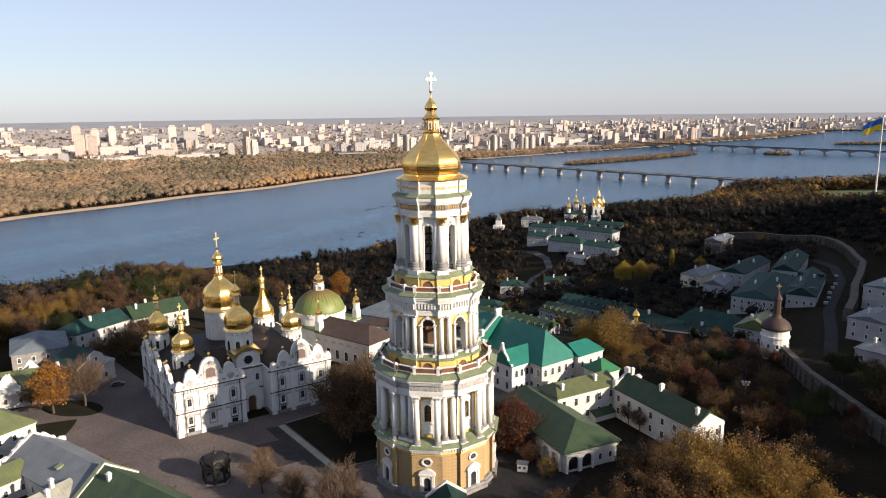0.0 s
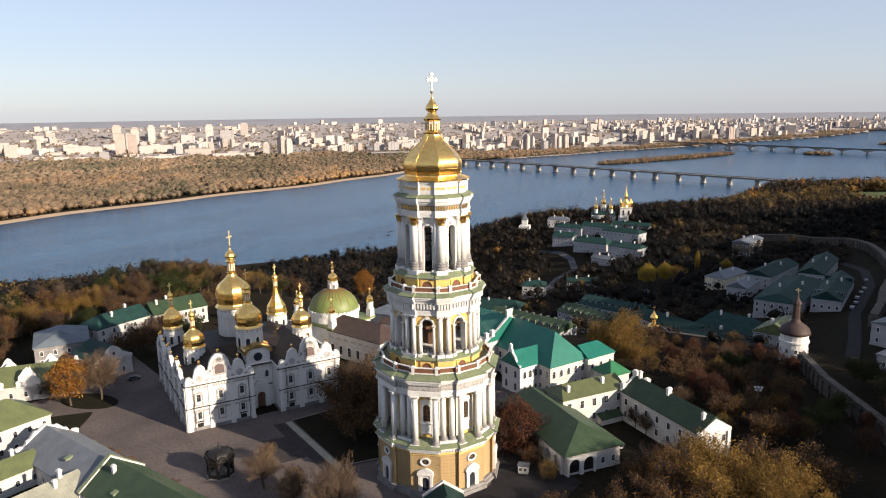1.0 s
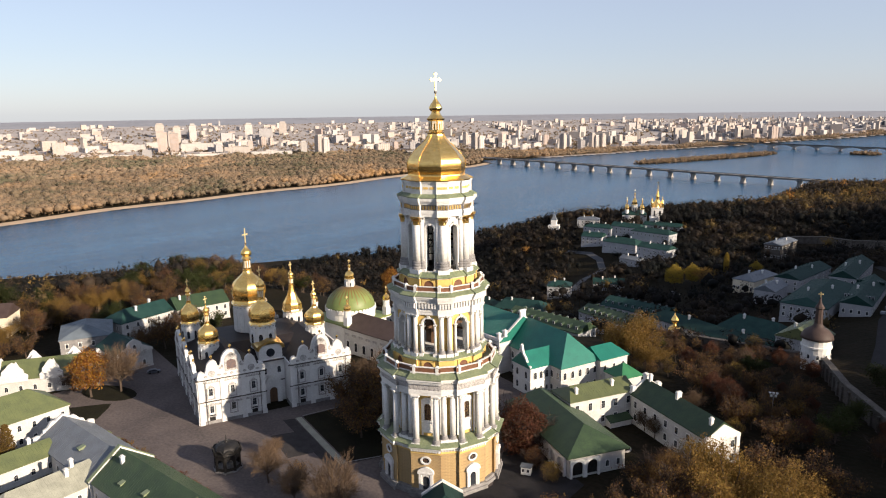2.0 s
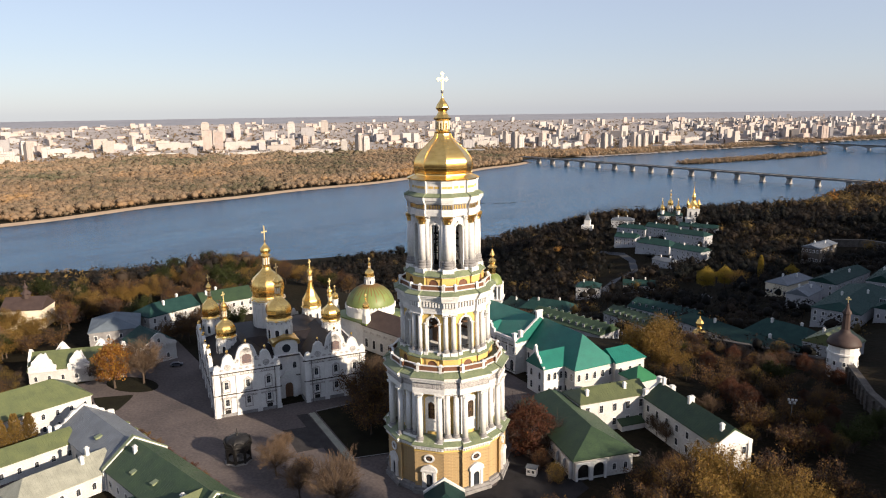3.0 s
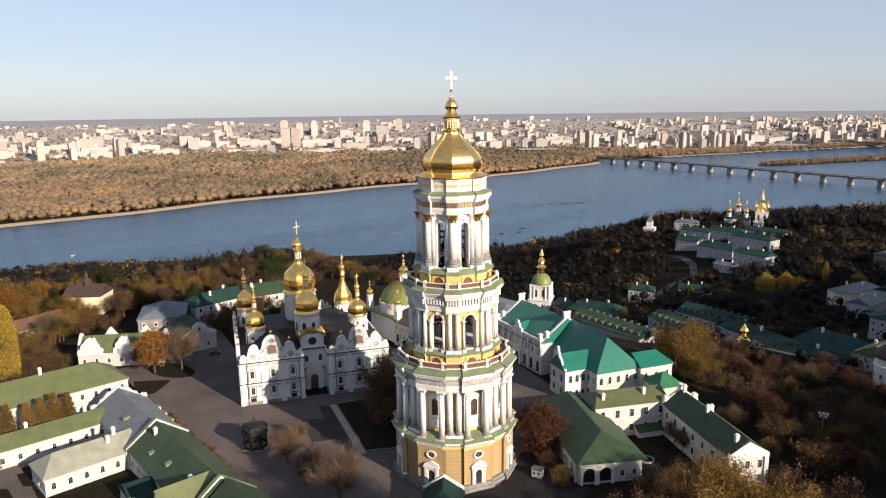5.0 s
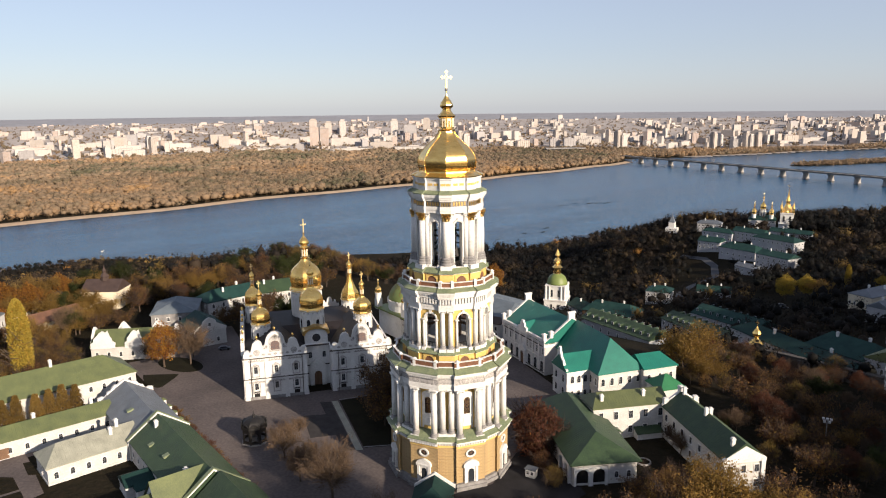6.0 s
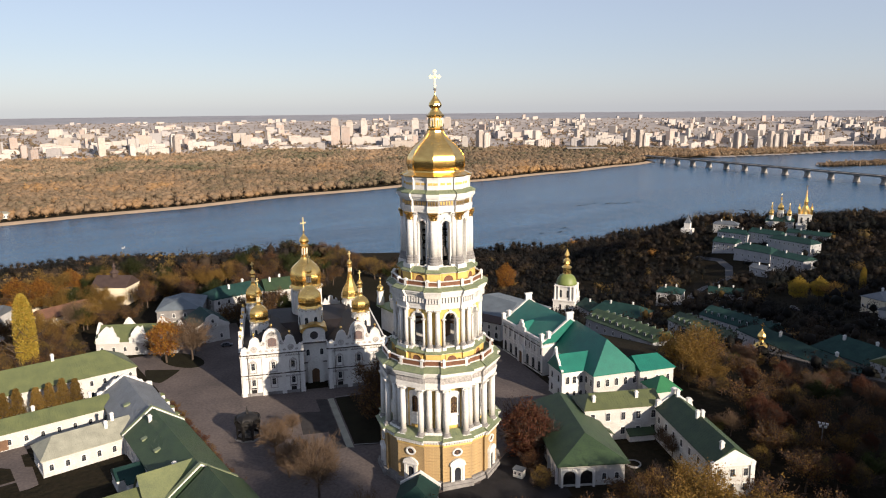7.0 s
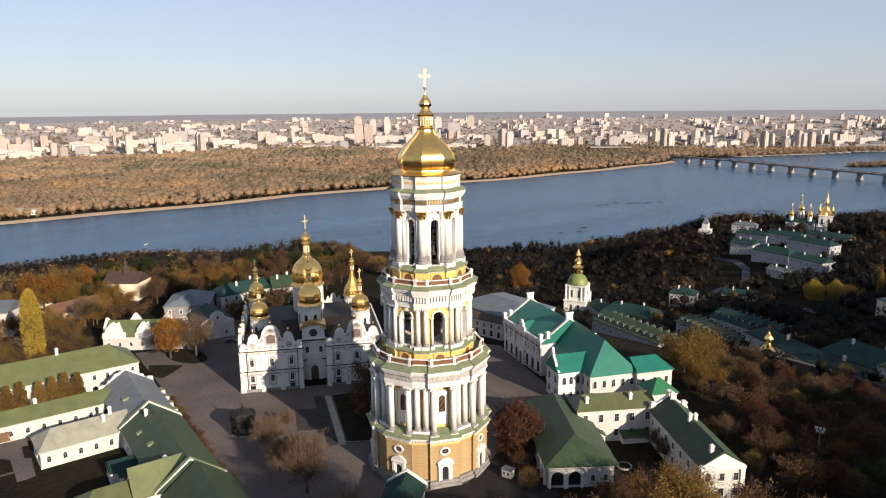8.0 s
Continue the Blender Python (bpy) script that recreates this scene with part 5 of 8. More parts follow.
# ---- refectory church ----
ref = thing("refectory_church", "white refectory church with a broad green dome", "church", -177, 189, 0, -4)
b = Build()
b.box(-9.5, -9.5, -4, 9.5, 9.5, 9.5)
b.lathe([(9.3, 9.5), (9.3, 12.4), (9.6, 12.5), (9.6, 13.2)], 32)
part("wall", b, WHITE, ref)
b = Build()
for i in range(40):
    b.m = pose(0, 0, 0, 0, 0, 9 * i) @ Matrix(((0, -1, 0, 9.55), (1, 0, 0, 0), (0, 0, 1, 0), (0, 0, 0, 1)))
    b.slab([(0.75 * math.cos(math.pi * k / 6), 13.2 + 0.9 * math.sin(math.pi * k / 6)) for k in range(7)] + [(-0.75, 12.6), (0.75, 12.6)], -0.12, 0.25)
part("scalloped_rim", b, WHITE, ref, "white scalloped rim of small arches")
b = Build()
b.smooth = True
b.lathe([(9.3, 13.2)] + [(9.3 * math.cos(a), 13.2 + 8.2 * math.sin(a)) for a in [math.pi / 2 * i / 10 for i in range(1, 10)]] + [(1.2, 21.3)], 32)
dome = part("dome", b, DOMEGREEN, ref, "broad green dome")
b = Build()
for k in range(32):
    b.m = pose(0, 0, 0, 0, 0, 11.25 * k)
    for i in range(5 if k % 2 else 7):
        a0, a1 = math.pi / 2 * (9.2 - i) / 10, math.pi / 2 * (8.2 - i) / 10
        w0, w1 = 0.32 - 0.03 * i, 0.29 - 0.03 * i
        r0, z0, r1, z1 = 9.34 * math.cos(a0), 13.2 + 8.25 * math.sin(a0), 9.34 * math.cos(a1), 13.2 + 8.25 * math.sin(a1)
        b.poly([(r0, -w0, z0), (r1, -w1, z1), (r1, w1, z1), (r0, w0, z0)], [(0, 1, 2, 3)])
part("gilt_ray", b, BRASSY, dome, "dull gilt rays painted down the dome")
domed_drum(ref, 0, 0, 20.8, 1.9, 3.4, 3.2, 2.6, arches=6, small=1.0)
for sx, sy in ((-1, -1), (1, -1), (1, 1), (-1, 1)):
    b = Build()
    b.box(sx * 9.6 - 1.1, sy * 9.6 - 1.1, 9, sx * 9.6 + 1.1, sy * 9.6 + 1.1, 13)
    part("turret_base", b, WHITE, ref)
    domed_drum(ref, sx * 9.6, sy * 9.6, 13, 1.35, 2.6, 2.6, 1.6, arches=0)
b = Build()
b.box(-11, -11, 9.4, 11, 11, 9.9)
part("skirt_roof", b, DOMEGREEN, ref)
hall = house("refectory_hall", "white refectory hall with arched windows and brown hipped roof", -169.5, 178.0, -4, 26, 13.5, 9.0, 4.4, ROOFBROWN, hips=(0, 6), z=0, rows=((1.2, 1.5, 3.4),), sides={"s": 6, "e": 3}, category="hall")
for i in range(7):
    b = Build()
    for s in (-1, 1):
        b.slab([(s * 0.55 + 0.5 * math.cos(math.pi * k / 6), 0.5 * math.sin(math.pi * k / 6)) for k in range(12)], -0.2, 0.05)
    part("relief", b, RELIEF, hall, "stucco wreath relief", SIDES["s"](26, 13.5, (i + 0.5) / 7) @ pose(0, 0, 6.9))
house("annex", "low white annex under a broad blue-grey roof behind the refectory", -178, 209.5, 2, 30, 26, 6.6, 3.2, ROOFSLATE, hips=(6, 6), rows=((2, 1.0, 1.6),), sides={"s": 6, "e": 4}, z=0)
house("link_wing", "white arcaded wing joining the palace, with brown roof", -165, 201.2, 14, 20, 6.5, 6.4, 1.8, ROOFBROWN, rows=((0.6, 1.3, 2.4), (3.9, 0.9, 1.6)), sides={"s": 6}, z=0)

# ---- teal-roofed palace ----
pal = house("palace", "white palace block with bright teal hipped roof", -85.6, 188.0, 69, 15, 26, 8.9, 8.6, ROOFTEAL, hips=(6.3, 0), along="y", rows=((1.2, 1.0, 1.7), (5.2, 1.1, 2.2)), sides={"s": 5, "w": 9}, z=0, chimneys=(), over=0.5)
house("palace_wing", "white end wing of the palace under teal roof", -79.0, 200.8, 69, 11.5, 9, 9.2, 3.4, ROOFTEAL, hips=(0, 3), rows=((1.2, 1.0, 1.7), (5.4, 1.1, 2.0)), sides={"s": 3, "e": 2}, z=0)
pal2 = house("palace_hall", "long white palace hall with tall windows and teal roof", -111.2, 193.2, 75, 20, 27.3, 10.8, 7.2, ROOFTEAL, along="y", rows=((0.8, 1.7, 3.6),), sides={"w": 7}, z=0)
for i in range(14):
    if abs(i - 6.5) > 1:
        window(pal2, pose(-0.02, 1.6 + i * 1.84 + (0.35 if i % 2 else -0.35), 6.6, 0, 0, -90), 0.75, 2.3)
for y in (0.2, 27.1):
    b = Build()
    b.slab([(-0.6, 9.5), (20.6, 9.5), (20.6, 11.8), (18.9, 12.2), (11.2, 17.7), (11.2, 19.7), (11.45, 19.8), (11.45, 20.3), (8.55, 20.3), (8.55, 19.8), (8.8, 19.7), (8.8, 17.7), (1.1, 12.2), (-0.6, 11.8)], y - 0.4, y + 0.4)
    part("firewall", b, WHITE, pal2, "white stepped firewall with a chimney")
yy, z0 = 13.8, 10.8
b = Build()
b.slab([(yy - 3.4, z0), (yy + 3.4, z0), (yy + 3.4, z0 + 0.8), (yy + 2.6, z0 + 0.8), (yy + 2.6, z0 + 2.0), (yy + 1.3, z0 + 2.4), (yy + 1.3, z0 + 3.4), (yy + 0.6, z0 + 3.6), (yy + 0.6, z0 + 4.4), (yy - 0.6, z0 + 4.4), (yy - 0.6, z0 + 3.6), (yy - 1.3, z0 + 3.4), (yy - 1.3, z0 + 2.4), (yy - 2.6, z0 + 2.0), (yy - 2.6, z0 + 0.8), (yy - 3.4, z0 + 0.8)], -0.3, 0.4)
part("gable", b, WHITE, pal2, "white stepped attic gable", Matrix(((0, 1, 0, -0.2), (1, 0, 0, 0), (0, 0, 1, 0), (0, 0, 0, 1))))
b = Build()
b.poly([(0, yy - 3.4, z0), (0, yy + 3.4, z0), (9, yy, z0 + 4.6), (0, yy, z0 + 3.4)], [(0, 3, 2), (3, 1, 2)])
part("cross_roof", b, ROOFTEAL, pal2, "small teal cross roof")
for y0, y1 in ((0.6, 10.4), (17.2, 26.7)):
    b = Build()
    b.box(-0.45, y0, 10.75, 0.05, y1, 11.9)
    b.box(-0.6, y0, 11.75, 0.15, y1, 12.05)
    part("parapet", b, WHITE, pal2, "white attic parapet")
post = Build()
post.box(-0.55, -0.55, 0, 0.55, 0.55, 1.9)
post.box(-0.75, -0.75, 1.9, 0.75, 0.75, 2.15)
post.poly([(-0.6, -0.6, 2.15), (0.6, -0.6, 2.15), (0.6, 0.6, 2.15), (-0.6, 0.6, 2.15), (0, 0, 2.6)], [(0, 1, 4), (1, 2, 4), (2, 3, 4), (3, 0, 4)])
post_me = post.mesh("post", WHITE)
for x, y in ((-0.2, 0.5), (2.2, 0.2), (-0.2, 26.8), (2.2, 27.1)):
    part("post", post_me, None, pal2, "", pose(x, y, 11.8 if x < 0 else 12.4))
pil2 = Build()
pil2.box(-0.35, -0.22, 0, 0.35, 0.1, 10.6)
pil2.box(-0.5, -0.32, 9.9, 0.5, 0.1, 10.5)
pil2_me = pil2.mesh("pilaster", WHITE)
for y in (0.5, 3.9, 7.8, 11.7, 15.6, 19.5, 23.4, 26.8):
    part("pilaster", pil2_me, None, pal2, "", pose(0, y, 0, 0, 0, -90))
b = Build()
b.arch_wall(1.9, 0, 5.0, 1.15, 3.2, -0.6, 0.1)
b.slab([(-2.4, 5.0), (2.4, 5.0), (1.6, 5.9), (0.8, 6.5), (0, 6.7), (-0.8, 6.5), (-1.6, 5.9)], -0.8, 0.1)
prt = part("portal", b, WHITE, pal2, "white portal under a curved pediment", pose(-0.1, 13.65, 0, 0, 0, -90))
b = Build()
b.box(-1.15, -0.2, 0, 1.15, 0.05, 4.3)
part("door", b, WOOD, prt, "dark wooden door")
for z0, o, mat in ((5.5, 0.3, WHITE), (9.3, 0.22, DARKLINE), (0.55, 0.26, DARKLINE)):
    b = Build()
    b.box(-o, 0.1, z0, 0.0, 27.2, z0 + 0.25)
    part("string_course", b, mat, pal2)
b = Build()
b.box(-7.6, 5.2, -3, 0.2, 14.0, 8.9)
b.box(-7.8, 5.0, 4.3, 0.2, 14.2, 4.6)
b.box(-7.9, 4.9, 8.4, 0.2, 14.3, 8.9)
bay = part("bay", b, WHITE, pal, "projecting white bay")
for y in (7.4, 11.8):
    for z in (1.2, 5.2):
        window(pal, pose(-7.6, y, z, 0, 0, -90), 1.1, 2.2)
for x in (-5.8, -3.6, -1.4):
    window(pal, pose(x, 5.18, 5.2), 1.1, 2.2)
    window(pal, pose(x, 5.18, 1.2), 0.9, 1.5)
b = Build()
b.poly([(-8.1, 4.7, 8.92), (7.0, 4.7, 8.92), (7.0, 14.5, 8.92), (-8.1, 14.5, 8.92), (-8.1, 9.6, 13.2), (4.6, 9.6, 13.2)], [(0, 1, 5, 4), (2, 3, 4, 5), (3, 0, 4), (3, 2, 1, 0)])
part("bay_roof", b, ROOFTEAL, pal, "teal gabled bay roof")
b = Build()
b.slab([(5.0, 8.9), (14.2, 8.9), (14.2, 9.7), (13.0, 9.8), (12.2, 11.4), (11.6, 12.2), (11.0, 12.6), (10.6, 13.3), (10.3, 14.2), (10.1, 14.3), (10.1, 15.2), (9.6, 15.7), (9.1, 15.2), (9.1, 14.3), (8.9, 14.2), (8.6, 13.3), (8.2, 12.6), (7.6, 12.2), (7.0, 11.4), (6.2, 9.8), (5.0, 9.7)], -0.3, 0.4)
part("gable", b, WHITE, pal, "white stepped attic gable", Matrix(((0, 1, 0, -7.7), (1, 0, 0, 0), (0, 0, 1, 0), (0, 0, 0, 1))))
b = Build()
b.box(-0.1, 0.1, 4.3, 15.1, -0.1, 4.55), b.box(-0.12, 14.3, 4.3, 0.0, 26, 4.55)
part("string_course", b, DARKLINE, pal)
house("gatehouse", "small pavilion with pyramid green roof beside the palace", -69.1, 195.0, 66, 7.5, 7.5, 7.3, 3.4, ROOFLEAF, hips=(3.4, 3.4), z=0)

# ---- service wings by the palace ----
house("service_wing", "white two-storey wing with pale green sheet roof", -71.6, 168.0, 61.5, 21, 9, 8.7, 2.8, ROOFGREEN, hips=(2.5, 0), rows=((1.4, 1.15, 1.9), (5.4, 1.15, 2.1)), sides={"s": 5, "w": 2}, chimneys=((3, 2.0), (15, 2.4)), z=0, arched=False)
nw = house("long_wing", "long white wing with mossy green roof and white end gable", -61.6, 184.4, -31, 30, 9.5, 8.2, 4.0, ROOFMID, hips=(0, 0), rows=((1.4, 1.1, 1.8), (5.0, 1.1, 1.8)), arched=False, sides={"s": 7, "e": 3}, chimneys=((2, 4.75), (12, 6.5), (14, 4.2), (28, 3.0)), z=0)
b = Build()
b.slab([(-0.5, 7.7), (10, 7.7), (10, 8.5), (4.75, 11.6), (-0.5, 8.5)], -0.4, 0.4)
for x in (0.2, 9.3):
    b.box(x - 0.5, -0.5, -1, x + 0.5, 0.5, 8.6)
part("gable", b, WHITE, nw, "white pedimented end wall", pose(30, 0, 0, 0, 0, 90))
b = Build()
b.slab([(-0.4, 7.8), (9.9, 7.8), (9.9, 9.0), (4.75, 12.6), (-0.4, 9.0)], -0.35, 0.35)
part("firewall", b, WHITE, nw, "white sloping firewall", pose(0, 0, 0, 0, 0, 90))
for y, z in ((0.6, 9.1), (4.75, 12.2), (8.9, 9.1)):
    chimney(nw, 0, y, z, 1.0, 1.3)
gate = house("porch_house", "white single-storey house with arched porch and mossy green roof", -60.4, 146.5, 57.5, 15.4, 34, 5.3, 4.6, ROOFMID, hips=(6.5, 3), along="y", rows=((1.4, 0.9, 1.5),), sides={"w": 9, "e": 6}, z=0, over=0.9)
b = Build()
for cx in (2.15, 6.15):
    b.m = pose(cx, -0.75, 0)
    b.arch_wall(2.0, -0.5, 4.7, 1.5, 2.7, 0, 0.6)
b.m = pose(0.1, -0.1, 0, 0, 0, -90)
for cy in (3.0, 7.0):
    b.m = pose(-0.75, cy, 0, 0, 0, -90)
    b.arch_wall(2.0, -0.5, 4.7, 1.5, 2.7, 0, 0.6)
porch = part("porch", b, WHITE, gate, "white arched porch")
# dark sheet behind the arches, painting the shade of a recess
b = Build()
b.box(0.4, -0.06, 0, 8.0, 0.1, 4.5)
part("porch_shade_panel", b, IRON, porch, "dark panel standing in for the shade behind the porch arches")
for x in (10.5, 13.5):
    window(gate, pose(x, -0.02, 1.3), 0.9, 1.6)
spo = thing("entrance_porch", "small white gabled porch against the service wing", "porch", -67.3, 171.6, 0, 61.5)
b = Build()
b.box(-1.5, -0.2, -0.5, -1.1, 1.9, 2.6), b.box(1.1, -0.2, -0.5, 1.5, 1.9, 2.6)
b.slab([(-1.5, 2.5), (1.5, 2.5), (0, 3.6)], -0.2, 0.2)
part("wall", b, WHITE, spo)
b = Build()
b.slab([(-2.0, 2.5), (0, 3.8), (2.0, 2.5), (2.0, 2.7), (0, 4.05), (-2.0, 2.7)], -0.6, 1.95)
part("roof", b, ROOFMID, spo)
b = Build()
b.box(-1.1, 1.5, -0.3, 1.1, 1.7, 2.4)
part("door", b, WOOD, spo, "dark wooden door")
shd = thing("lean_to", "low white lean-to with green roof in the service yard", "shed", -64.4, 177.3, 0, 61.5)
b = Build()
b.poly([(0, -0.3, -0.5), (7, -0.3, -0.5), (7, 2.9, -0.5), (0, 2.9, -0.5), (0, -0.3, 1.7), (7, -0.3, 1.7), (7, 2.9, 3.0), (0, 2.9, 3.0)], [(0, 1, 5, 4), (1, 2, 6, 5), (2, 3, 7, 6), (3, 0, 4, 7)])
part("wall", b, WHITE, shd)
b = Build()
b.poly([(-0.3, -0.7, 1.6), (7.3, -0.7, 1.6), (7.3, 2.95, 3.1), (-0.3, 2.95, 3.1), (-0.3, -0.7, 1.75), (7.3, -0.7, 1.75), (7.3, 2.95, 3.25), (-0.3, 2.95, 3.25)], [(3, 2, 1, 0), (4, 5, 6, 7), (0, 1, 5, 4), (1, 2, 6, 5), (2, 3, 7, 6), (3, 0, 4, 7)])
part("roof", b, ROOFMID, shd)
rng_ = thing("round_bed", "round flower bed with pale stone kerb in the yard", "flower bed", -56.2, 168.2, 0, 0)
b = Build()
b.lathe([(1.9, -0.2), (1.9, 0.35), (1.6, 0.35), (1.6, 0.15)], 20, cap=False)
part("kerb", b, GREYSTONE, rng_)
b = Build()
b.lathe([(1.6, -0.1), (1.6, 0.16), (0.4, 0.3), (0.05, 0.32)], 16)
part("earth", b, SOIL, rng_)
mst = thing("floodlight_mast", "grey floodlight mast with a cluster of white lamps", "mast", -31.2, 211.5, gz(-31.2, 211.5), 20)
b = Build()
b.lathe([(0.16, -0.5), (0.09, 7.0)], 8)
b.box(-1.1, -0.06, 6.6, 1.1, 0.06, 6.75), b.box(-0.8, -0.06, 5.8, 0.8, 0.06, 5.95)
part("pole", b, CONCRETE, mst)
lm = Build()
lm.loft([[(-0.25, -0.1, 0), (0.25, -0.1, 0), (0.25, 0.25, 0), (-0.25, 0.25, 0)], [(-0.32, -0.25, 0.5), (0.32, -0.25, 0.5), (0.32, 0.2, 0.55), (-0.32, 0.2, 0.55)]])
lm_me = lm.mesh("lamp", WHITE)
for x, z in ((-0.9, 6.7), (0, 6.7), (0.9, 6.7), (-0.6, 5.9), (0.6, 5.9)):
    part("lamp", lm_me, None, mst, "white floodlight", pose(x, -0.1, z))
hut = thing("kiosk_hut", "small white ticket hut with flat dark roof", "hut", -69.6, 142.5, 0, 20)
b = Build()
b.box(-1.2, -0.9, 0, 1.2, 0.9, 2.0)
part("wall", b, WHITE, hut)
b = Build()
b.box(-1.4, -1.1, 2.0, 1.4, 1.1, 2.15)
part("roof", b, ROOFGREY, hut)
for x in (-0.6, 0.55):
    window(hut, pose(x, -0.91, 0.8), 0.6, 0.8, False)

# ---- monks' cells round the western yard ----
cg = house("cell_block", "white cell block with blue-grey sheet roof and scrolled gable", -172.2, 73.2, -2, 31.7, 14, 4.9, 5.0, ROOFGREY, rows=((1.6, 0.9, 1.5),), sides={"s": 6, "w": 2}, z=0)
b = Build()
b.slab([(-0.6, 3.5), (-0.6, 6.2), (0.6, 6.5), (1.2, 6.2), (1.8, 6.7), (2.0, 7.4), (2.9, 7.7), (3.5, 8.5), (4.2, 9.2), (5.0, 9.1), (5.8, 9.7), (7, 10.3), (8.2, 9.7), (9.0, 9.1), (9.8, 9.2), (10.5, 8.5), (11.1, 7.7), (12.0, 7.4), (12.2, 6.7), (12.8, 6.2), (13.4, 6.5), (14.6, 6.2), (14.6, 3.5)], -0.4, 0.5)
part("gable", b, WHITE, cg, "white scrolled end gable", pose(0, 14, 0, 0, 0, -90))
cdk = house("cell_block", "long white cell block with dark green sheet roof along the court", -140.9, 72.4, -1, 38.4, 14.2, 5.0, 5.6, ROOFMID, rows=((1.6, 0.9, 1.5),), sides={"s": 9, "n": 9}, chimneys=((5, 5.2), (31, 3.5)), z=0)
for x in (0.0, 38.0):
    b = Build()
    b.slab([(-0.7, 3.8), (-0.7, 5.4), (7.1, 11.1), (14.9, 5.4), (14.9, 3.8)], -0.35, 0.35)
    part("firewall", b, WHITE, cdk, "white parapet wall", pose(x, 0, 0, 0, 0, 90))
b = Build()
b.box(28.8, -4.6, -1, 37.8, 0.1, 5.0)
b.slab([(28.8, 5.0), (37.8, 5.0), (33.3, 9.9)], -4.6, -4.2)
part("cross_wing", b, WHITE, cdk, "short white cross wing")
b = Build()
b.poly([(28.3, -5.0, 4.9), (38.2, -5.0, 4.9), (38.2, 0.2, 5.05), (33.3, 6.9, 10.45), (28.3, 0.2, 5.05), (33.3, -5.0, 10.3)], [(4, 0, 5, 3), (1, 2, 3, 5)])
b.poly([(28.3, -5.0, 4.75), (38.2, -5.0, 4.75), (38.2, 0.2, 4.9), (28.3, 0.2, 4.9)], [(3, 2, 1, 0)])
part("cross_roof", b, ROOFGREEN, cdk, "bright green cross roof")
hatch = Build()
hatch.slab([(-0.8, 0), (0.9, 0), (0.9, 0.75), (-0.8, 0.35)], -0.7, 0.7)
hatch_me = hatch.mesh("roof_hatch", SKIRT)
part("roof_hatch", hatch_me, None, cdk, "pale green roof hatch", pose(10.0, 2.4, 7.0, 0, 0, 90))
part("roof_hatch", hatch_me, None, cdk, "pale green roof hatch", pose(19.0, 3.0, 7.5, 0, 0, 90))
part("roof_hatch", hatch_me, None, cg, "pale green roof hatch", pose(18.8, 3.6, 7.8, 0, 0, 90))
for w_ in (0.0, 38.0):
    b = Build()
    b.slab([(-0.85, 5.35), (7.1, 11.15), (15.05, 5.35), (15.05, 5.55), (7.1, 11.4), (-0.85, 5.55)], -0.5, 0.5)
    part("coping", b, SKIRT, cdk, "pale sheet coping", pose(w_, 0, 0, 0, 0, 90))
porch_s = thing("stair_porch", "small dark green porch roof over a yard door", "porch", -121.0, 70.2, 0, -1)
b = Build()
b.box(-1.4, -2.6, -0.5, 1.4, 0, 2.6)
part("wall", b, WHITE, porch_s)
b = Build()
b.slab([(-1.8, 2.55), (1.8, 2.55), (1.8, 2.75), (0, 3.9), (-1.8, 2.75)], -3.0, 0.2)
part("roof", b, ROOFDARK, porch_s)
house("cell_block", "white cell block with mossy green roof at the yard's end", -101, 72.6, -1, 26, 14.2, 5.0, 6.0, ROOFMID, hips=(0, 5), rows=((1.6, 0.9, 1.5),), sides={"s": 6}, z=0)
pw = thing("parapet_wall", "low white court wall with green-capped piers", "wall", -171, 89.2, 0, -3.2)
b = Build()
b.box(0, 0, -1, 66, 0.5, 2.2)
part("wall", b, WHITE, pw)
cap = Build()
cap.box(-0.7, -0.5, -1, 0.7, 1.0, 2.6)
cap.mat = 1
cap.poly([(-0.9, -0.7, 2.6), (0.9, -0.7, 2.6), (0.9, 1.2, 2.6), (-0.9, 1.2, 2.6), (0, 0.25, 3.3)], [(0, 1, 4), (1, 2, 4), (2, 3, 4), (3, 0, 4)])
cap_me = cap.mesh("pier", [WHITE, ROOFGREEN])
for i in range(12):
    part("pier", cap_me, None, pw, "", pose(3 + i * 5.5, 0, 0))
house("cell_wing", "low white wing with weathered pale roof facing the yard", -140.6, 53.6, 92.5, 21.5, 10.5, 4.2, 3.6, ROOFPALE, hips=(3.5, 0), rows=((1.3, 0.9, 1.6),), sides={"s": 6, "w": 1}, chimneys=((15.5, 3.6), (17.5, 5.2)), z=0)
crange = house("cell_range", "low white range with green roof between two wings", -162.0, 20, 91, 54.5, 8, 4.5, 2.8, ROOFGREEN, rows=((1.3, 0.9, 1.5),), sides={"s": 14}, chimneys=((36, 5.0), (50, 4.4)), z=0)
gp = Build()
gp.box(-1.7, -0.12, 0, 1.7, 0.05, 2.5)
gp.box(-1.85, -0.2, 2.5, 1.85, 0.05, 2.7)
for i in range(6):
    gp.box(-1.7 + i * 0.57, -0.16, 0.05, -1.25 + i * 0.57, -0.1, 2.45)
gp_me = gp.mesh("gate_panel", WOOD)
for x in (17.0, 21.5, 27.2):
    part("gate_panel", gp_me, None, crange, "brown boarded gate", pose(x, -0.04, 0.2))
house("brothers_block", "long white two-storey block with olive green roof", -180.4, 5, 91.5, 81.3, 15, 7.9, 5.2, ROOFGREEN, hips=(0, 7), rows=((1.4, 0.9, 1.6), (5.0, 0.9, 1.6)), sides={"s": 22, "e": 3}, chimneys=((60, 7.5), (40, 4.0)), z=0)
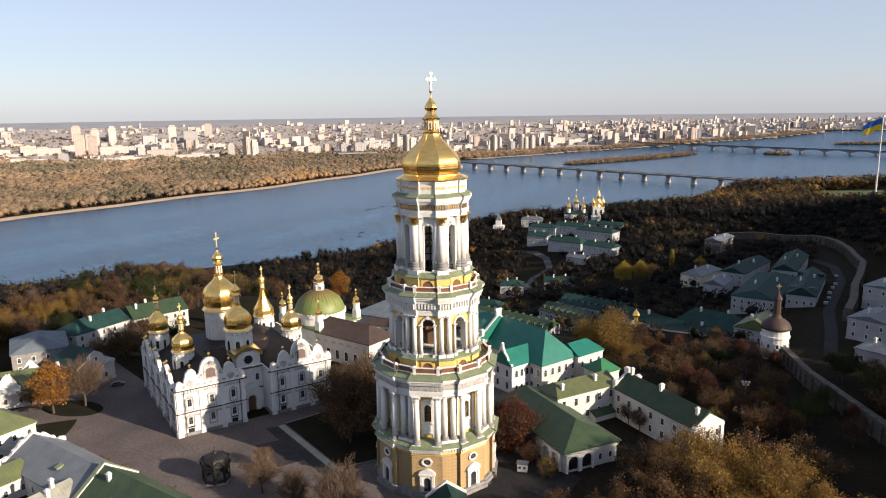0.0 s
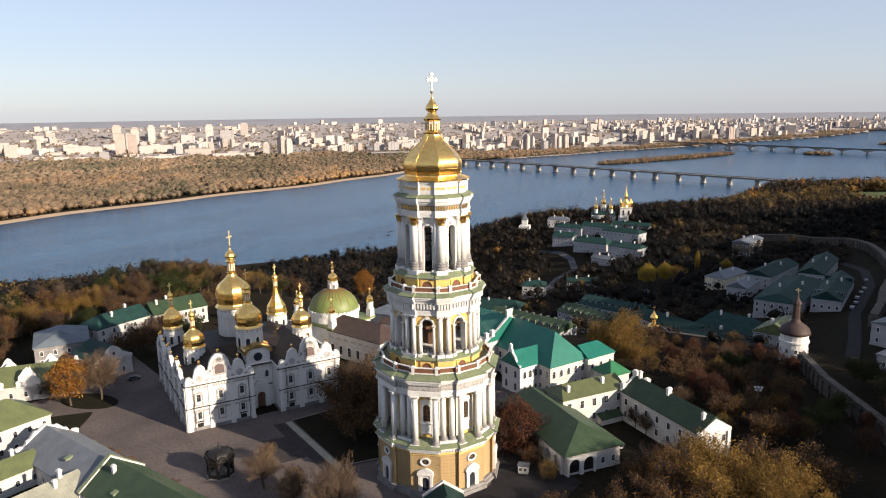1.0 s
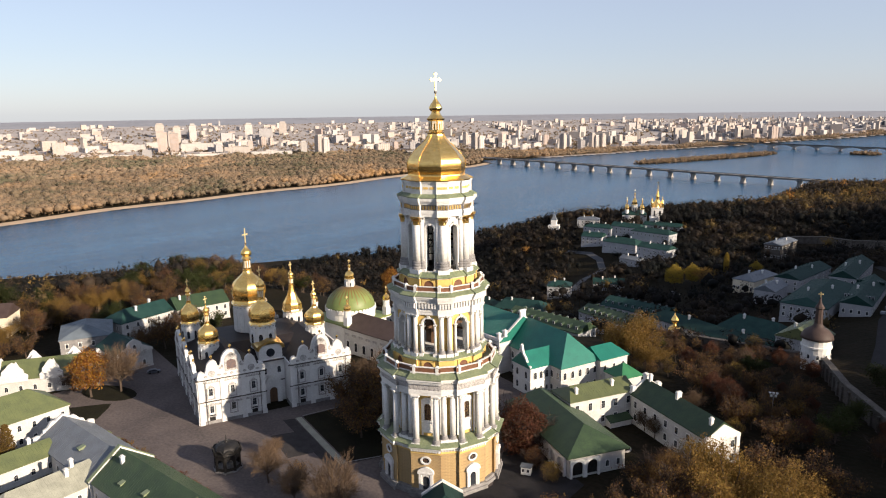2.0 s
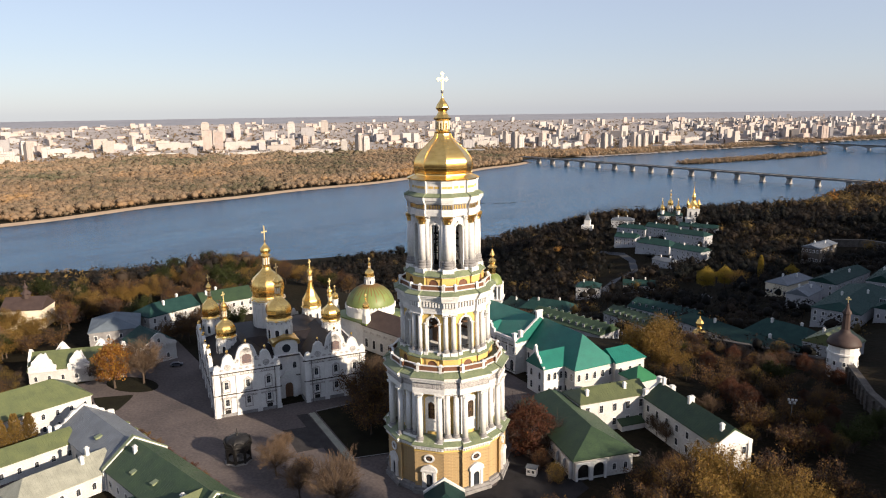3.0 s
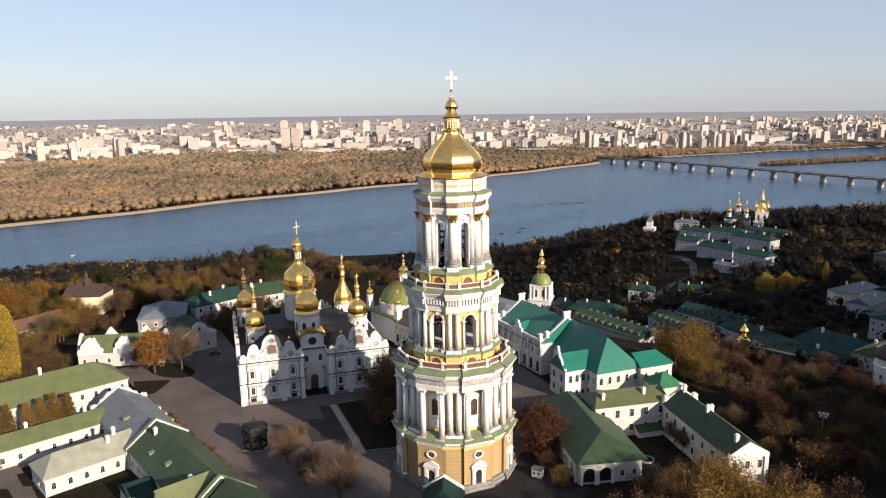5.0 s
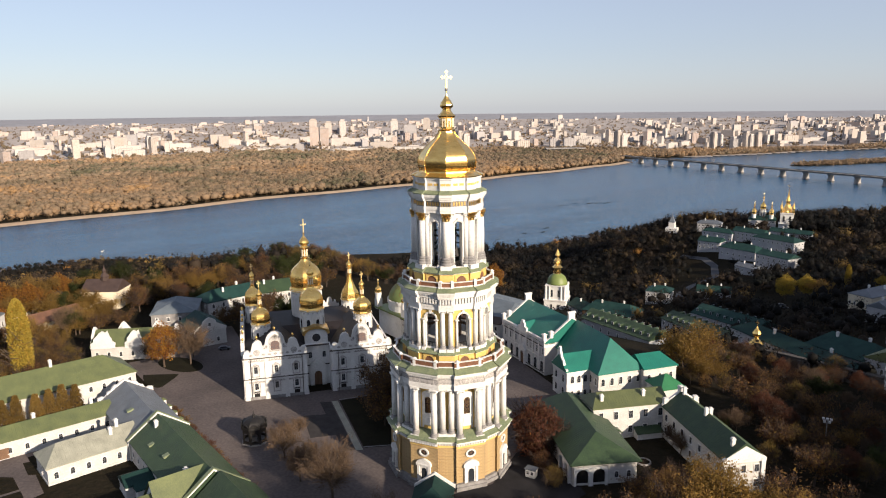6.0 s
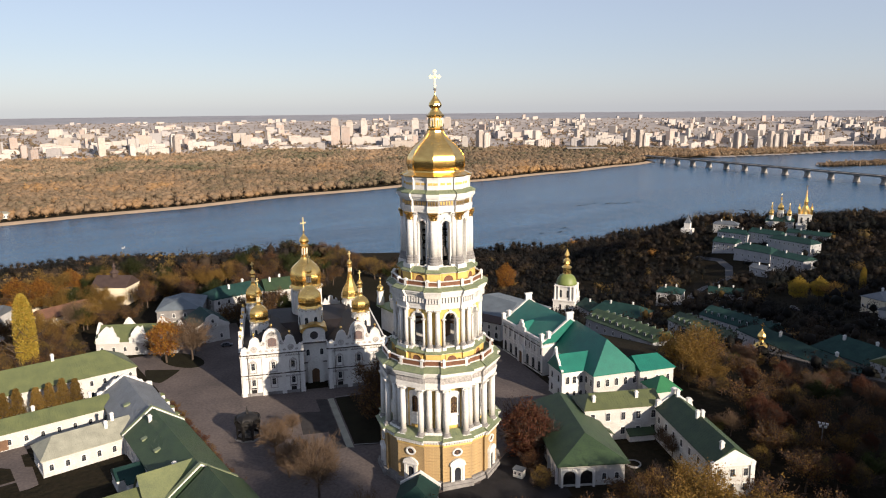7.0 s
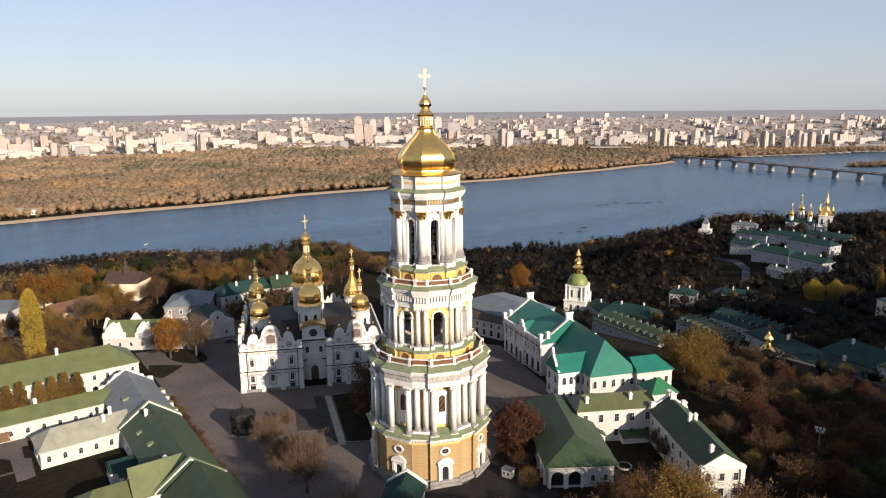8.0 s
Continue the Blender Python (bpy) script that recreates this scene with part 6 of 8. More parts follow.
house("yard_shed", "small shed with dark green roof in the yard", -128, 66, -2, 6, 8, 3.0, 1.8, ROOFDARK, along="y", z=0)
house("yard_wing", "white yard wing with bright green roof", -104, 57, 89, 10.5, 8.5, 4.2, 3.2, ROOFGREEN, hips=(3, 0), rows=((1.2, 0.8, 1.4),), sides={"s": 3, "n": 3}, z=0)
low = thing("stair_pavilion", "white pavilion with dark green peaked roof", "pavilion", -73.5, 115.6, 0, 45)
b = Build()
b.box(-4, -4, -1, 4, 4, 3.6)
b.slab([(-4.6, 3.4), (-4.6, 3.9), (0, 7.0), (4.6, 3.9), (4.6, 3.4)], 3.6, 4.3)
part("wall", b, WHITE, low)
b = Build()
b.poly([(-4.5, -4.5, 3.5), (4.5, -4.5, 3.5), (4.5, 3.8, 3.5), (-4.5, 3.8, 3.5), (0, -1.5, 6.5), (0, 3.8, 6.5)], [(0, 1, 4), (1, 2, 5, 4), (3, 0, 4, 5)])
part("roof", b, ROOFDARK, low)

# ---- white gabled houses west of the court ----
wg = house("gabled_house", "white baroque house with bright green roof and curved gables", -225.3, 83.6, 57, 28, 11.5, 5.0, 4.8, ROOFGREEN, rows=((1.4, 0.9, 1.6),), sides={"s": 7, "w": 3, "e": 2}, z=0, chimneys=())
for x, y, a, w in ((4.3, 0, 0, 8.2), (15.0, 0, 0, 6.6), (24.4, 0, 0, 6.8), (0, 5.75, -90, 8.5), (8.0, 11.5, 180, 6), (20, 11.5, 180, 6), (28, 5.75, 90, 8.5)):
    b = Build()
    b.slab([(-w / 2, -0.5), (w / 2, -0.5), (w / 2, 1.4), (w * 0.38, 2.0), (w * 0.36, 3.1), (w * 0.22, 4.2), (w * 0.12, 5.2), (0, 5.8), (-w * 0.12, 5.2), (-w * 0.22, 4.2), (-w * 0.36, 3.1), (-w * 0.38, 2.0), (-w / 2, 1.4)], -0.5, 0.3)
    b.poly([(-w / 2, 0.2, 0), (w / 2, 0.2, 0), (0, 6, 4.4), (0, 0.2, 4.4)], [(0, 3, 2), (3, 1, 2)])
    part("gable", b, WHITE, wg, "white curved gable with a small window", pose(x, y, 5.0, 0, 0, a))
cnr = house("corner_house", "white corner house with stepped gable and dark green roof", -230.4, 116.9, -4, 16, 12.4, 6.2, 4.0, ROOFDARK, rows=((1.2, 0.9, 1.7),), sides={"s": 3, "e": 2}, z=0)
b = Build()
b.slab([(-6.3, -0.4), (6.3, -0.4), (6.3, 0.5), (5.0, 1.1), (3.4, 2.0), (2.6, 2.5), (2.4, 3.3), (1.2, 4.2), (0, 4.7), (-1.2, 4.2), (-2.4, 3.3), (-2.6, 2.5), (-3.4, 2.0), (-5.0, 1.1), (-6.3, 0.5)], -0.35, 0.25)
part("gable", b, HOUSEWHITE, cnr, "white shouldered gable", pose(16.1, 6.2, 6.2, 0, 0, 90))
window(cnr, pose(16.5, 6.2, 7.6, 0, 0, 90), 0.9, 1.4)
house("grey_house", "two-storey grey stone house with blue-grey roof", -243, 110, 64, 17, 20, 7.6, 3.6, ROOFSLATE, GREYSTONE, hips=(6, 6), along="y", rows=((1.4, 0.9, 1.6), (4.6, 0.9, 1.6)), sides={"s": 4, "w": 7}, z=0)
house("long_green_house", "two-storey white house with long dark green hipped roof", -246.8, 134.5, 95, 23, 12, 7.0, 4.0, ROOFDARK, HOUSEWHITE, hips=(5, 0), rows=((1.4, 1.0, 1.8), (4.4, 1.0, 1.8)), sides={"s": 5, "w": 2}, chimneys=((9, 4.0), (17, 7.0)), z=0)
house("rear_house", "white house with sunlit green gabled roof behind the domes", -246.5, 157.8, 77, 22, 13.5, 7.0, 4.2, ROOFMID, HOUSEWHITE, rows=((1.4, 1.0, 1.8), (4.4, 1.0, 1.8)), sides={"s": 6, "e": 3}, chimneys=((3, 5.0), (8, 8.0)), z=0)
chl = house("chapel", "cream chapel with dark shingled roof and small lantern", -300, 98, 50, 16, 13, 8.0, 4.4, ROOFBROWN, CREAM, hips=(0, 0), rows=((2.0, 1.0, 2.4),), sides={"e": 2, "s": 3}, z=0, category="chapel")
b = Build()
b.lathe([(1.7, 11.6), (1.7, 13.4), (2.1, 13.6), (1.3, 14.5), (0.7, 15.1), (0.7, 16.0), (1.0, 16.2), (0.4, 17.2), (0.1, 18.2), (0.05, 19.2)], 8, 8.0, 6.5)
part("lantern", b, ROOFBROWN, chl, "brown shingled lantern")
house("wall_range", "low cream range with rust-brown roof among trees", -274.5, 75, 109, 21, 11, 3.4, 3.2, ROOFRUST, CREAM, rows=((1.2, 0.9, 1.2),), sides={"s": 7}, z=0)
house("wall_range", "long pale boundary range with brown roof", -302, 74, 126, 26, 6, 4.2, 1.6, ROOFBROWN, CREAM, rows=((1.6, 0.9, 1.4),), sides={"s": 8}, z=0)
house("white_block", "tall white block with grey roof beyond the poplar", -280, 36, 56, 26, 14, 9.5, 3.4, ROOFGREY, rows=((1.6, 1.0, 1.8), (5.4, 1.0, 1.8)), sides={"s": 7, "e": 3}, z=0)

house("riverside_house", "long white riverside house on the far beach", -1408, 150, 60, 40, 16, 10, 3, ROOFPALE, WHITE, rows=((3, 2.0, 3.0),), sides={"s": 7}, z=-98)


def car(label, x, y, ang):
    t = thing("car", label, "car", x, y, gz(x, y), ang, group="parked cars")
    b = Build()
    b.slab([(-2.1, 0.35), (2.1, 0.35), (2.15, 0.75), (1.2, 0.9), (0.6, 1.4), (-1.2, 1.42), (-1.9, 0.95), (-2.15, 0.85)], -0.85, 0.85)
    part("body", b, CARPAINT, t)
    b = Build()
    b.slab([(1.1, 0.92), (0.58, 1.34), (-1.15, 1.36), (-1.75, 0.98)], -0.87, 0.87)
    part("window", b, GLASS, t)
    wl = Build()
    wl.m = Matrix.Rotation(radians(90), 4, "X")
    wl.lathe([(0.33, -0.12), (0.36, 0.0), (0.33, 0.12)], 12)
    wm = wl.mesh("wheel", RUBBER)
    for wx in (-1.3, 1.3):
        for wy in (-0.8, 0.8):
            part("wheel", wm, None, t, "", pose(wx, wy, 0.35))
    return t


for lb, x, y, a in (("grey hatchback parked beside the court", -206, 124, 66), ("dark car parked in the school lane", -21, 352, 88), ("dark car parked in the school lane", -20.5, 361, 88), ("dark car parked in the school lane", -21, 372, 90), ("grey car parked in the school lane", -20.5, 383, 92), ("silver car parked in the school lane", -20, 392, 90), ("dark car parked in the school lane", -21, 412, 94), ("grey car parked in the valley yard", -128, 402, 20), ("grey car parked in the valley yard", -132, 408, 25)):
    car(lb, x, y, a)

boat = thing("motor_boat", "small white motor boat on the river", "boat", -986, 272, RIVER - 0.15, 150)
b = Build()
b.loft([[(-4, -1.1, 0), (2.5, -1.1, 0), (4.2, 0, 0.1), (2.5, 1.1, 0), (-4, 1.1, 0)], [(-4.2, -1.5, 1.1), (2.8, -1.5, 1.2), (5.4, 0, 1.6), (2.8, 1.5, 1.2), (-4.2, 1.5, 1.1)]])
part("hull", b, WHITE, boat)
b = Build()
b.loft([[(-2, -1.1, 1.1), (1.6, -1.1, 1.1), (1.6, 1.1, 1.1), (-2, 1.1, 1.1)], [(-1.8, -0.9, 2.3), (0.8, -0.9, 2.3), (0.8, 0.9, 2.3), (-1.8, 0.9, 2.3)]])
part("cabin", b, GLASS, boat)

# ---- kiosk in the court ----
kio = thing("iron_kiosk", "dark wrought-iron well canopy on columns", "kiosk", -130, 100.5, 0, 66)
b = Build()
b.lathe(eased([(3.3, 4.9), (3.25, 5.4), (2.9, 6.0), (2.2, 6.5), (1.2, 6.8), (0.5, 6.9), (0.25, 7.3)], 2), 8, turn=radians(22.5))
b.lathe([(3.5, 4.3), (3.6, 4.5), (3.5, 4.9)], 8, turn=radians(22.5))
b.lathe([(0.2, 7.2), (0.35, 7.5), (0.1, 7.9), (0.05, 8.8)], 6)
for k in range(8):
    b.m = spun(45 * k, 3.2)
    b.slab([(1.3 * math.cos(math.pi * i / 8), 4.6 + 1.35 * math.sin(math.pi * i / 8)) for i in range(9)] + [(0.95 * math.cos(math.pi * i / 8), 4.6 + 1.0 * math.sin(math.pi * i / 8)) for i in range(8, -1, -1)], -0.18, 0.12)
    b.m = spun(45 * k + 22.5, 3.45)
    b.lathe([(0.16, 4.9), (0.2, 5.3), (0.05, 5.9)], 6)
b.m = Matrix.Identity(4)
part("canopy", b, IRON, kio)
pl = Build()
pl.lathe([(0.32, 0), (0.32, 0.5), (0.17, 0.6), (0.15, 3.8), (0.3, 4.15)], 8)
plm = pl.mesh("column", IRON)
for k in range(8):
    part("column", plm, None, kio, "", pose(3.1 * math.cos(radians(45 * k + 22.5)), 3.1 * math.sin(radians(45 * k + 22.5)), 0))
lat = Build()
lat.arch_wall(1.15, 0.4, 4.3, 0.8, 2.6, -0.08, 0.08)
lat.box(-0.8, -0.05, 0.4, 0.8, 0.05, 1.2)
lat_me = lat.mesh("lattice_panel", IRON)
for k in range(8):
    part("lattice_panel", lat_me, None, kio, "", spun(45 * k, 2.95))
b = Build()
b.lathe([(3.6, 0), (3.6, 0.3), (3.2, 0.3), (3.2, 0.45)], 8, turn=radians(22.5))
part("base_step", b, GREYSTONE, kio)
b = Build()
b.lathe([(1.0, 0.4), (1.0, 1.3), (1.2, 1.4), (1.2, 1.6), (0.4, 1.7), (0.25, 2.6)], 10)
part("well_head", b, GREYSTONE, kio)

# ---- lower monastery ----
ncb = thing("cave_belfry", "white belfry with green dome and gilded lanterns", "belfry", -243.5, 351, -38, 30)
b = Build()
for w_, z0_, z1_ in ((6.6, -3, 8.5), (7.1, 8.1, 8.8), (5.6, 8.8, 17.5), (6.2, 17.0, 17.8)):
    b.box(-w_, -w_, z0_, w_, w_, z1_)
part("wall", b, WHITE, ncb)
col = Build()
col.lathe([(0.78, 8.8), (0.75, 9.2), (0.6, 9.3), (0.55, 16.4), (0.75, 16.9), (0.75, 17.2)], 8)
col_me = col.mesh("column", WHITE)
for sx in (-1, 1):
    for sy in (-1, 1):
        for cx, cy in ((5.8, 5.8), (5.8, 3.6), (3.6, 5.8)):
            part("column", col_me, None, ncb, "", pose(sx * cx, sy * cy, 0))
for k in range(4):
    for z, o in ((1.6, 6.6), (10.4, 5.6)):
        for x in (-2.1, 2.1):
            window(ncb, pose(0, 0, 0, 0, 0, 90 * k) @ pose(x, -o - 0.02, z), 1.3, 4.6)
b = Build()
b.smooth = True
b.lathe([(6.4, 17.8), (6.2, 18.6), (5.9, 20.0), (5.2, 21.6), (4.0, 23.0), (2.4, 24.0), (1.9, 24.3)], 16)
part("dome", b, DOMEGREEN, ncb, "green bell-shaped dome")
b = Build()
b.lathe([(2.5, 23.9), (2.2, 24.3), (2.2, 27.6), (3.3, 28.0), (1.9, 29.2), (1.6, 29.8), (2.5, 30.8), (2.3, 32.2), (1.2, 33.6), (1.1, 34.8), (1.7, 35.5), (1.1, 37.0), (0.2, 39.4)], 8)
cross(b, 39.4, 2.6, 0.8, 0.1)
part("lantern", b, GOLD, ncb, "tiered gilded lantern")
chn = thing("cave_church", "small white church with gilded dome behind the belfry", "church", -253, 362, -38, 30)
b = Build()
b.box(-7, -6, -3, 7, 6, 9)
part("wall", b, WHITE, chn)
part("roof", roof_mesh(14, 12, 9, 3, (0, 0), 0.4, "x", ROOFDARK), None, chn, "", pose(-7, -6, 0))
domed_drum(chn, 0, 0, 10, 2.6, 9, 6, 6)
for nm, lb, x, y, a, L, W, H, rh, dn, nwin in [
    ("dormer_house", "long house with dark green roof and white dormers", -160.5, 272.0, -7.7, 40, 13, 4.6, 3.6, 10, 8),
    ("dormer_house", "long white house with green roof and white dormers", -142.3, 308.2, -17.6, 37, 13, 7.0, 3.2, 10, 11),
    ("dormer_house", "long two-storey house with dark roof and many dormers", -146.0, 340.0, -9.5, 36, 16, 7.0, 3.8, 9, 9),
]:
    house(nm, lb, x, y, a, L, W, H, rh, ROOFDARK if "dark roof" in lb else ROOFMID, SHADEWHITE, rows=((1.4, 0.9, 1.6),) if H < 5 else ((1.2, 0.9, 1.6), (4.4, 0.9, 1.6)), sides={"s": nwin, "e": 4, "w": 2}, dormers=dn, chimneys=(), deep=14, group="long dormered houses", z=-12.1 if H < 5 else (-18.0 if W < 14 else -22.4))
VALLEY_HOUSES = [
    ("gallery_house", "dark timber gallery house with wide green roof", -213, 338, 14, 29, 19, 6.5, 4.6, ROOFDARK, WOOD, {"s": 6, "e": 3}),
    ("villa", "white two-storey villa with hipped dark roof", -213, 400, 24, 15, 12, 8.0, 3.0, ROOFDARK, SHADEWHITE, {"s": 4, "e": 3}),
    ("low_house", "low white house with dark green roof", -190, 420, 28, 20, 10, 4.5, 3.0, ROOFDARK, SHADEWHITE, {"s": 3}),
    ("chapel_hall", "low white hall with dark roof behind the belfry", -236, 352, -20, 24, 13, 6.0, 4.0, ROOFDARK, SHADEWHITE, {"s": 4, "e": 3}),
    ("long_shed", "long low shed with wide dark roof under the wall", -104, 300, -22, 62, 12, 4.0, 3.2, ROOFDARK, SHADEWHITE, {"s": 3}),
    ("barn", "broad barn with faded blue-green hipped roof", -74, 300, -15, 26, 17, 4.0, 5.0, ROOFDARK, GREYSTONE, {}),
    ("wall_house", "white house with bright green dormered roof by the round tower", -47.5, 283, -8, 15, 16, 5.6, 4.4, ROOFGREEN, SHADEWHITE, {"s": 4, "w": 3}),
    ("court_house", "white house with wide dark green roof", -59, 339, -3, 19, 54, 7.0, 3.0, ROOFDARK, SHADEWHITE, {"s": 6, "w": 8}),
    ("school", "long white school wing with green roof", -77, 404, -9, 13, 44, 7.0, 3.0, ROOFDARK, SHADEWHITE, {"s": 3, "e": 10}),
]
SCHOOL_HOUSES = [
    ("school", "white school wing with dark green roof", -51, 403, -1, 12, 50, 7.0, 3.6, ROOFDARK, SHADEWHITE, {"s": 4, "e": 10}),
    ("school", "long white wing with green dormered roof", -37, 348, 0, 12, 50, 5.4, 4.0, ROOFDARK, SHADEWHITE, {"s": 4, "e": 9}),
    ("white_villa", "white villa with pale grey roof", -80, 377, -5, 10, 20, 6.5, 3.0, ROOFGREY, SHADEWHITE, {"s": 4, "w": 3}),
    ("grey_villa", "cream villa with pale grey hipped roof", -99, 407, -12, 12, 27, 6.5, 3.0, ROOFGREY, CREAM, {"s": 5, "w": 3}),
    ("brick_house", "dark grey-brown masonry house with crenellated roofline", -109, 510, -8, 11, 28, 10, 2.0, ROOFGREY, STONEWALL, {"s": 5, "e": 5}),
    ("far_cave_house", "pale house with grey hipped roof at the hill's brow", -296, 598, 22, 20, 11, 7.0, 2.6, ROOFGREY, SHADEWHITE, {"s": 6}),
    ("far_cave_house", "white gabled house with green roof", -266, 549, 6, 18, 12, 7.0, 3.4, ROOFDARK, SHADEWHITE, {"s": 5, "w": 3}),
    ("far_cave_house", "long white house with green hipped roof", -276, 572, 2, 26, 10, 7.0, 3.0, ROOFDARK, SHADEWHITE, {"s": 6, "w": 3}),
    ("far_cave_house", "white house with dark arcade and green roof", -252, 577, -4, 26, 11, 7.0, 3.2, ROOFDARK, SHADEWHITE, {"s": 7}),
]
CAVE_HOUSES = [
    ("far_cave_house", "broad white house with green hipped roof on the slope", -241, 538, -6, 30, 15, 6.4, 4.0, ROOFDARK, SHADEWHITE, {"s": 6, "w": 3}),
    ("far_cave_house", "large white house with dark green hipped roof", -224, 556, -8, 34, 13, 9.5, 3.2, ROOFDARK, SHADEWHITE, {"s": 9, "w": 3, "e": 3}),
    ("far_cave_house", "grey-white house half hidden by trees", -204, 522, -12, 26, 14, 8.0, 3.0, ROOFDARK, SHADEWHITE, {"s": 6, "w": 3}),
    ("far_cave_house", "low grey outbuilding below the terrace", -212, 508, -14, 18, 8, 4.5, 2.6, ROOFGREY, SHADEWHITE, {"s": 4}),
    ("far_cave_house", "low white house with green roof by the far church", -230, 595, 4, 32, 9, 4.6, 2.8, ROOFDARK, SHADEWHITE, {"s": 6}),
    ("hill_house", "white block with grey roof on the hill", -10, 296, -20, 14, 20, 8.0, 2.0, ROOFGREY, SHADEWHITE, {"s": 3, "w": 4}),
    ("hill_house", "white stepped block with flat grey roof", -7, 345, -20, 16, 22, 10.0, 1.2, ROOFGREY, SHADEWHITE, {"s": 3, "w": 4}),
    ("hill_house", "white yard house with hipped grey roof", -6, 268, -20, 14, 12, 5.0, 2.4, ROOFGREY, SHADEWHITE, {"s": 3, "w": 3}),
]
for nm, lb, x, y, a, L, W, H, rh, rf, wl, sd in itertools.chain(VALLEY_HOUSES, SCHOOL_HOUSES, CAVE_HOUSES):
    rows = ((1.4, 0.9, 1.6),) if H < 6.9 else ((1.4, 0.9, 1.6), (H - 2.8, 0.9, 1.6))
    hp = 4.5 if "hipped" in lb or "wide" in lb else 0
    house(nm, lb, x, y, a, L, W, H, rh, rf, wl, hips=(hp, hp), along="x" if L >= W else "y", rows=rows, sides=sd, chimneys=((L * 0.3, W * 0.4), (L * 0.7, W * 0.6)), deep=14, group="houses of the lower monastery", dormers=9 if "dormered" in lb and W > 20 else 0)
cup = thing("gilded_chapel", "tiny chapel with a gilded cupola above a dark roof", "chapel", -88, 289, -11, 0)
b = Build()
b.lathe([(2.4, -4), (2.4, 6), (2.8, 6.2)], 8)
part("wall", b, WHITE, cup)
b = Build()
b.lathe([(2.9, 6.2), (2.2, 7.0), (1.0, 7.8), (0.8, 8.6), (1.5, 9.4), (1.7, 10.2), (1.2, 11.2), (0.4, 12.2), (0.1, 13.0)], 8)
cross(b, 13.0, 2.2, 0.7, 0.12)
part("cupola", b, GOLD, cup, "gilded cupola with a cross")
# far caves churches
fct = thing("far_belfry", "tall white belfry with gilded spire and corner pinnacles", "belfry", -230, 625, -22, 25)
b = Build()
b.box(-6, -6, -6, 6, 6, 10), b.box(-6.4, -6.4, 9.6, 6.4, 6.4, 10.2), b.box(-5, -5, 10, 5, 5, 19), b.box(-5.5, -5.5, 18.6, 5.5, 5.5, 19.3)
part("wall", b, WHITE, fct)
for k in range(4):
    for z, o in ((3.0, 6.0), (12, 5.0)):
        for x in (-2.4, 2.4):
            window(fct, pose(0, 0, 0, 0, 0, 90 * k) @ pose(x, -o - 0.02, z), 1.5, 4.8)
b = Build()
b.lathe([(4.6, 19.3), (4.2, 21), (2.6, 24.5), (1.9, 26), (1.5, 26.5), (1.5, 29), (2.0, 29.3), (1.2, 31), (0.7, 33.5), (0.3, 37), (0.05, 39.5)], 8)
cross(b, 39.5, 3.4, 1.0, 0.14)
part("spire", b, GOLD, fct, "gilded spire")
for sx in (-1, 1):
    for sy in (-1, 1):
        b = Build()
        b.lathe([(0.8, 19.3), (0.8, 22), (1.0, 22.3), (1.1, 23.4), (0.4, 25.4), (0.05, 28)], 8, sx * 4.6, sy * 4.6)
        part("pinnacle", b, GOLD, fct, "gilded corner pinnacle")
fcc = thing("far_church", "white church with cluster of gilded domes", "church", -258, 640, -24, 25)
b = Build()
b.box(-11, -8, -6, 11, 8, 11)
part("wall", b, WHITE, fcc)
part("roof", roof_mesh(22, 16, 11, 3.5, (3, 3), 0.4, "x", ROOFDARK), None, fcc, "", pose(-11, -8, 0))
domed_drum(fcc, 0, 0, 12, 2.6, 8, 6, 6)
for sx in (-1, 1):
    for sy in (-1, 1):
        domed_drum(fcc, sx * 7, sy * 4.5, 11, 1.9, 5, 4.4, 4, arches=0)
sc = thing("shore_chapel", "small white chapel with pointed grey roof on the brow", "chapel", -316, 590, gz(-316, 590), 20)
b = Build()
b.box(-5, -4, -4, 5, 4, 4), b.box(-2.6, -2.6, 4, 2.6, 2.6, 9)
part("wall", b, WHITE, sc)
b = Build()
b.lathe([(3.9, 9), (2.4, 11), (0.6, 14.5), (0.3, 17), (0.05, 19)], 4, turn=radians(45))
part("roof", b, ROOFGREY, sc)

# ---- fortress wall and round tower ----
rt = thing("round_tower", "white round fortress tower with brown domed cap and spire", "tower", -30.5, 264, -2, 0)
b = Build()
b.lathe([(4.9, -10), (4.5, 0), (4.5, 8.2), (4.9, 8.4), (4.9, 9.0), (4.5, 9.1), (4.5, 11.0), (5.0, 11.4)], 20)
part("wall", b, WHITE, rt)
b = Build()
b.smooth = True
b.lathe([(5.2, 11.4), (5.0, 12.2), (4.3, 13.4), (3.2, 14.4), (2.0, 15.1), (1.5, 15.8), (1.25, 16.6)], 16)
b.smooth = False
b.lathe([(1.3, 16.2), (1.1, 21.4), (1.5, 21.7), (1.3, 22.4), (0.6, 23.4), (0.2, 25.4)], 8)
part("cap", b, ROOFBROWN, rt, "brown sheet cap with a slim spire")
b = Build()
cross(b, 25.2, 2.0, 0.7, 0.12)
part("cross", b, CROSSGOLD, rt)
for k in range(10):
    window(rt, spun(36 * k, 4.52, 5.0), 0.8, 1.4)


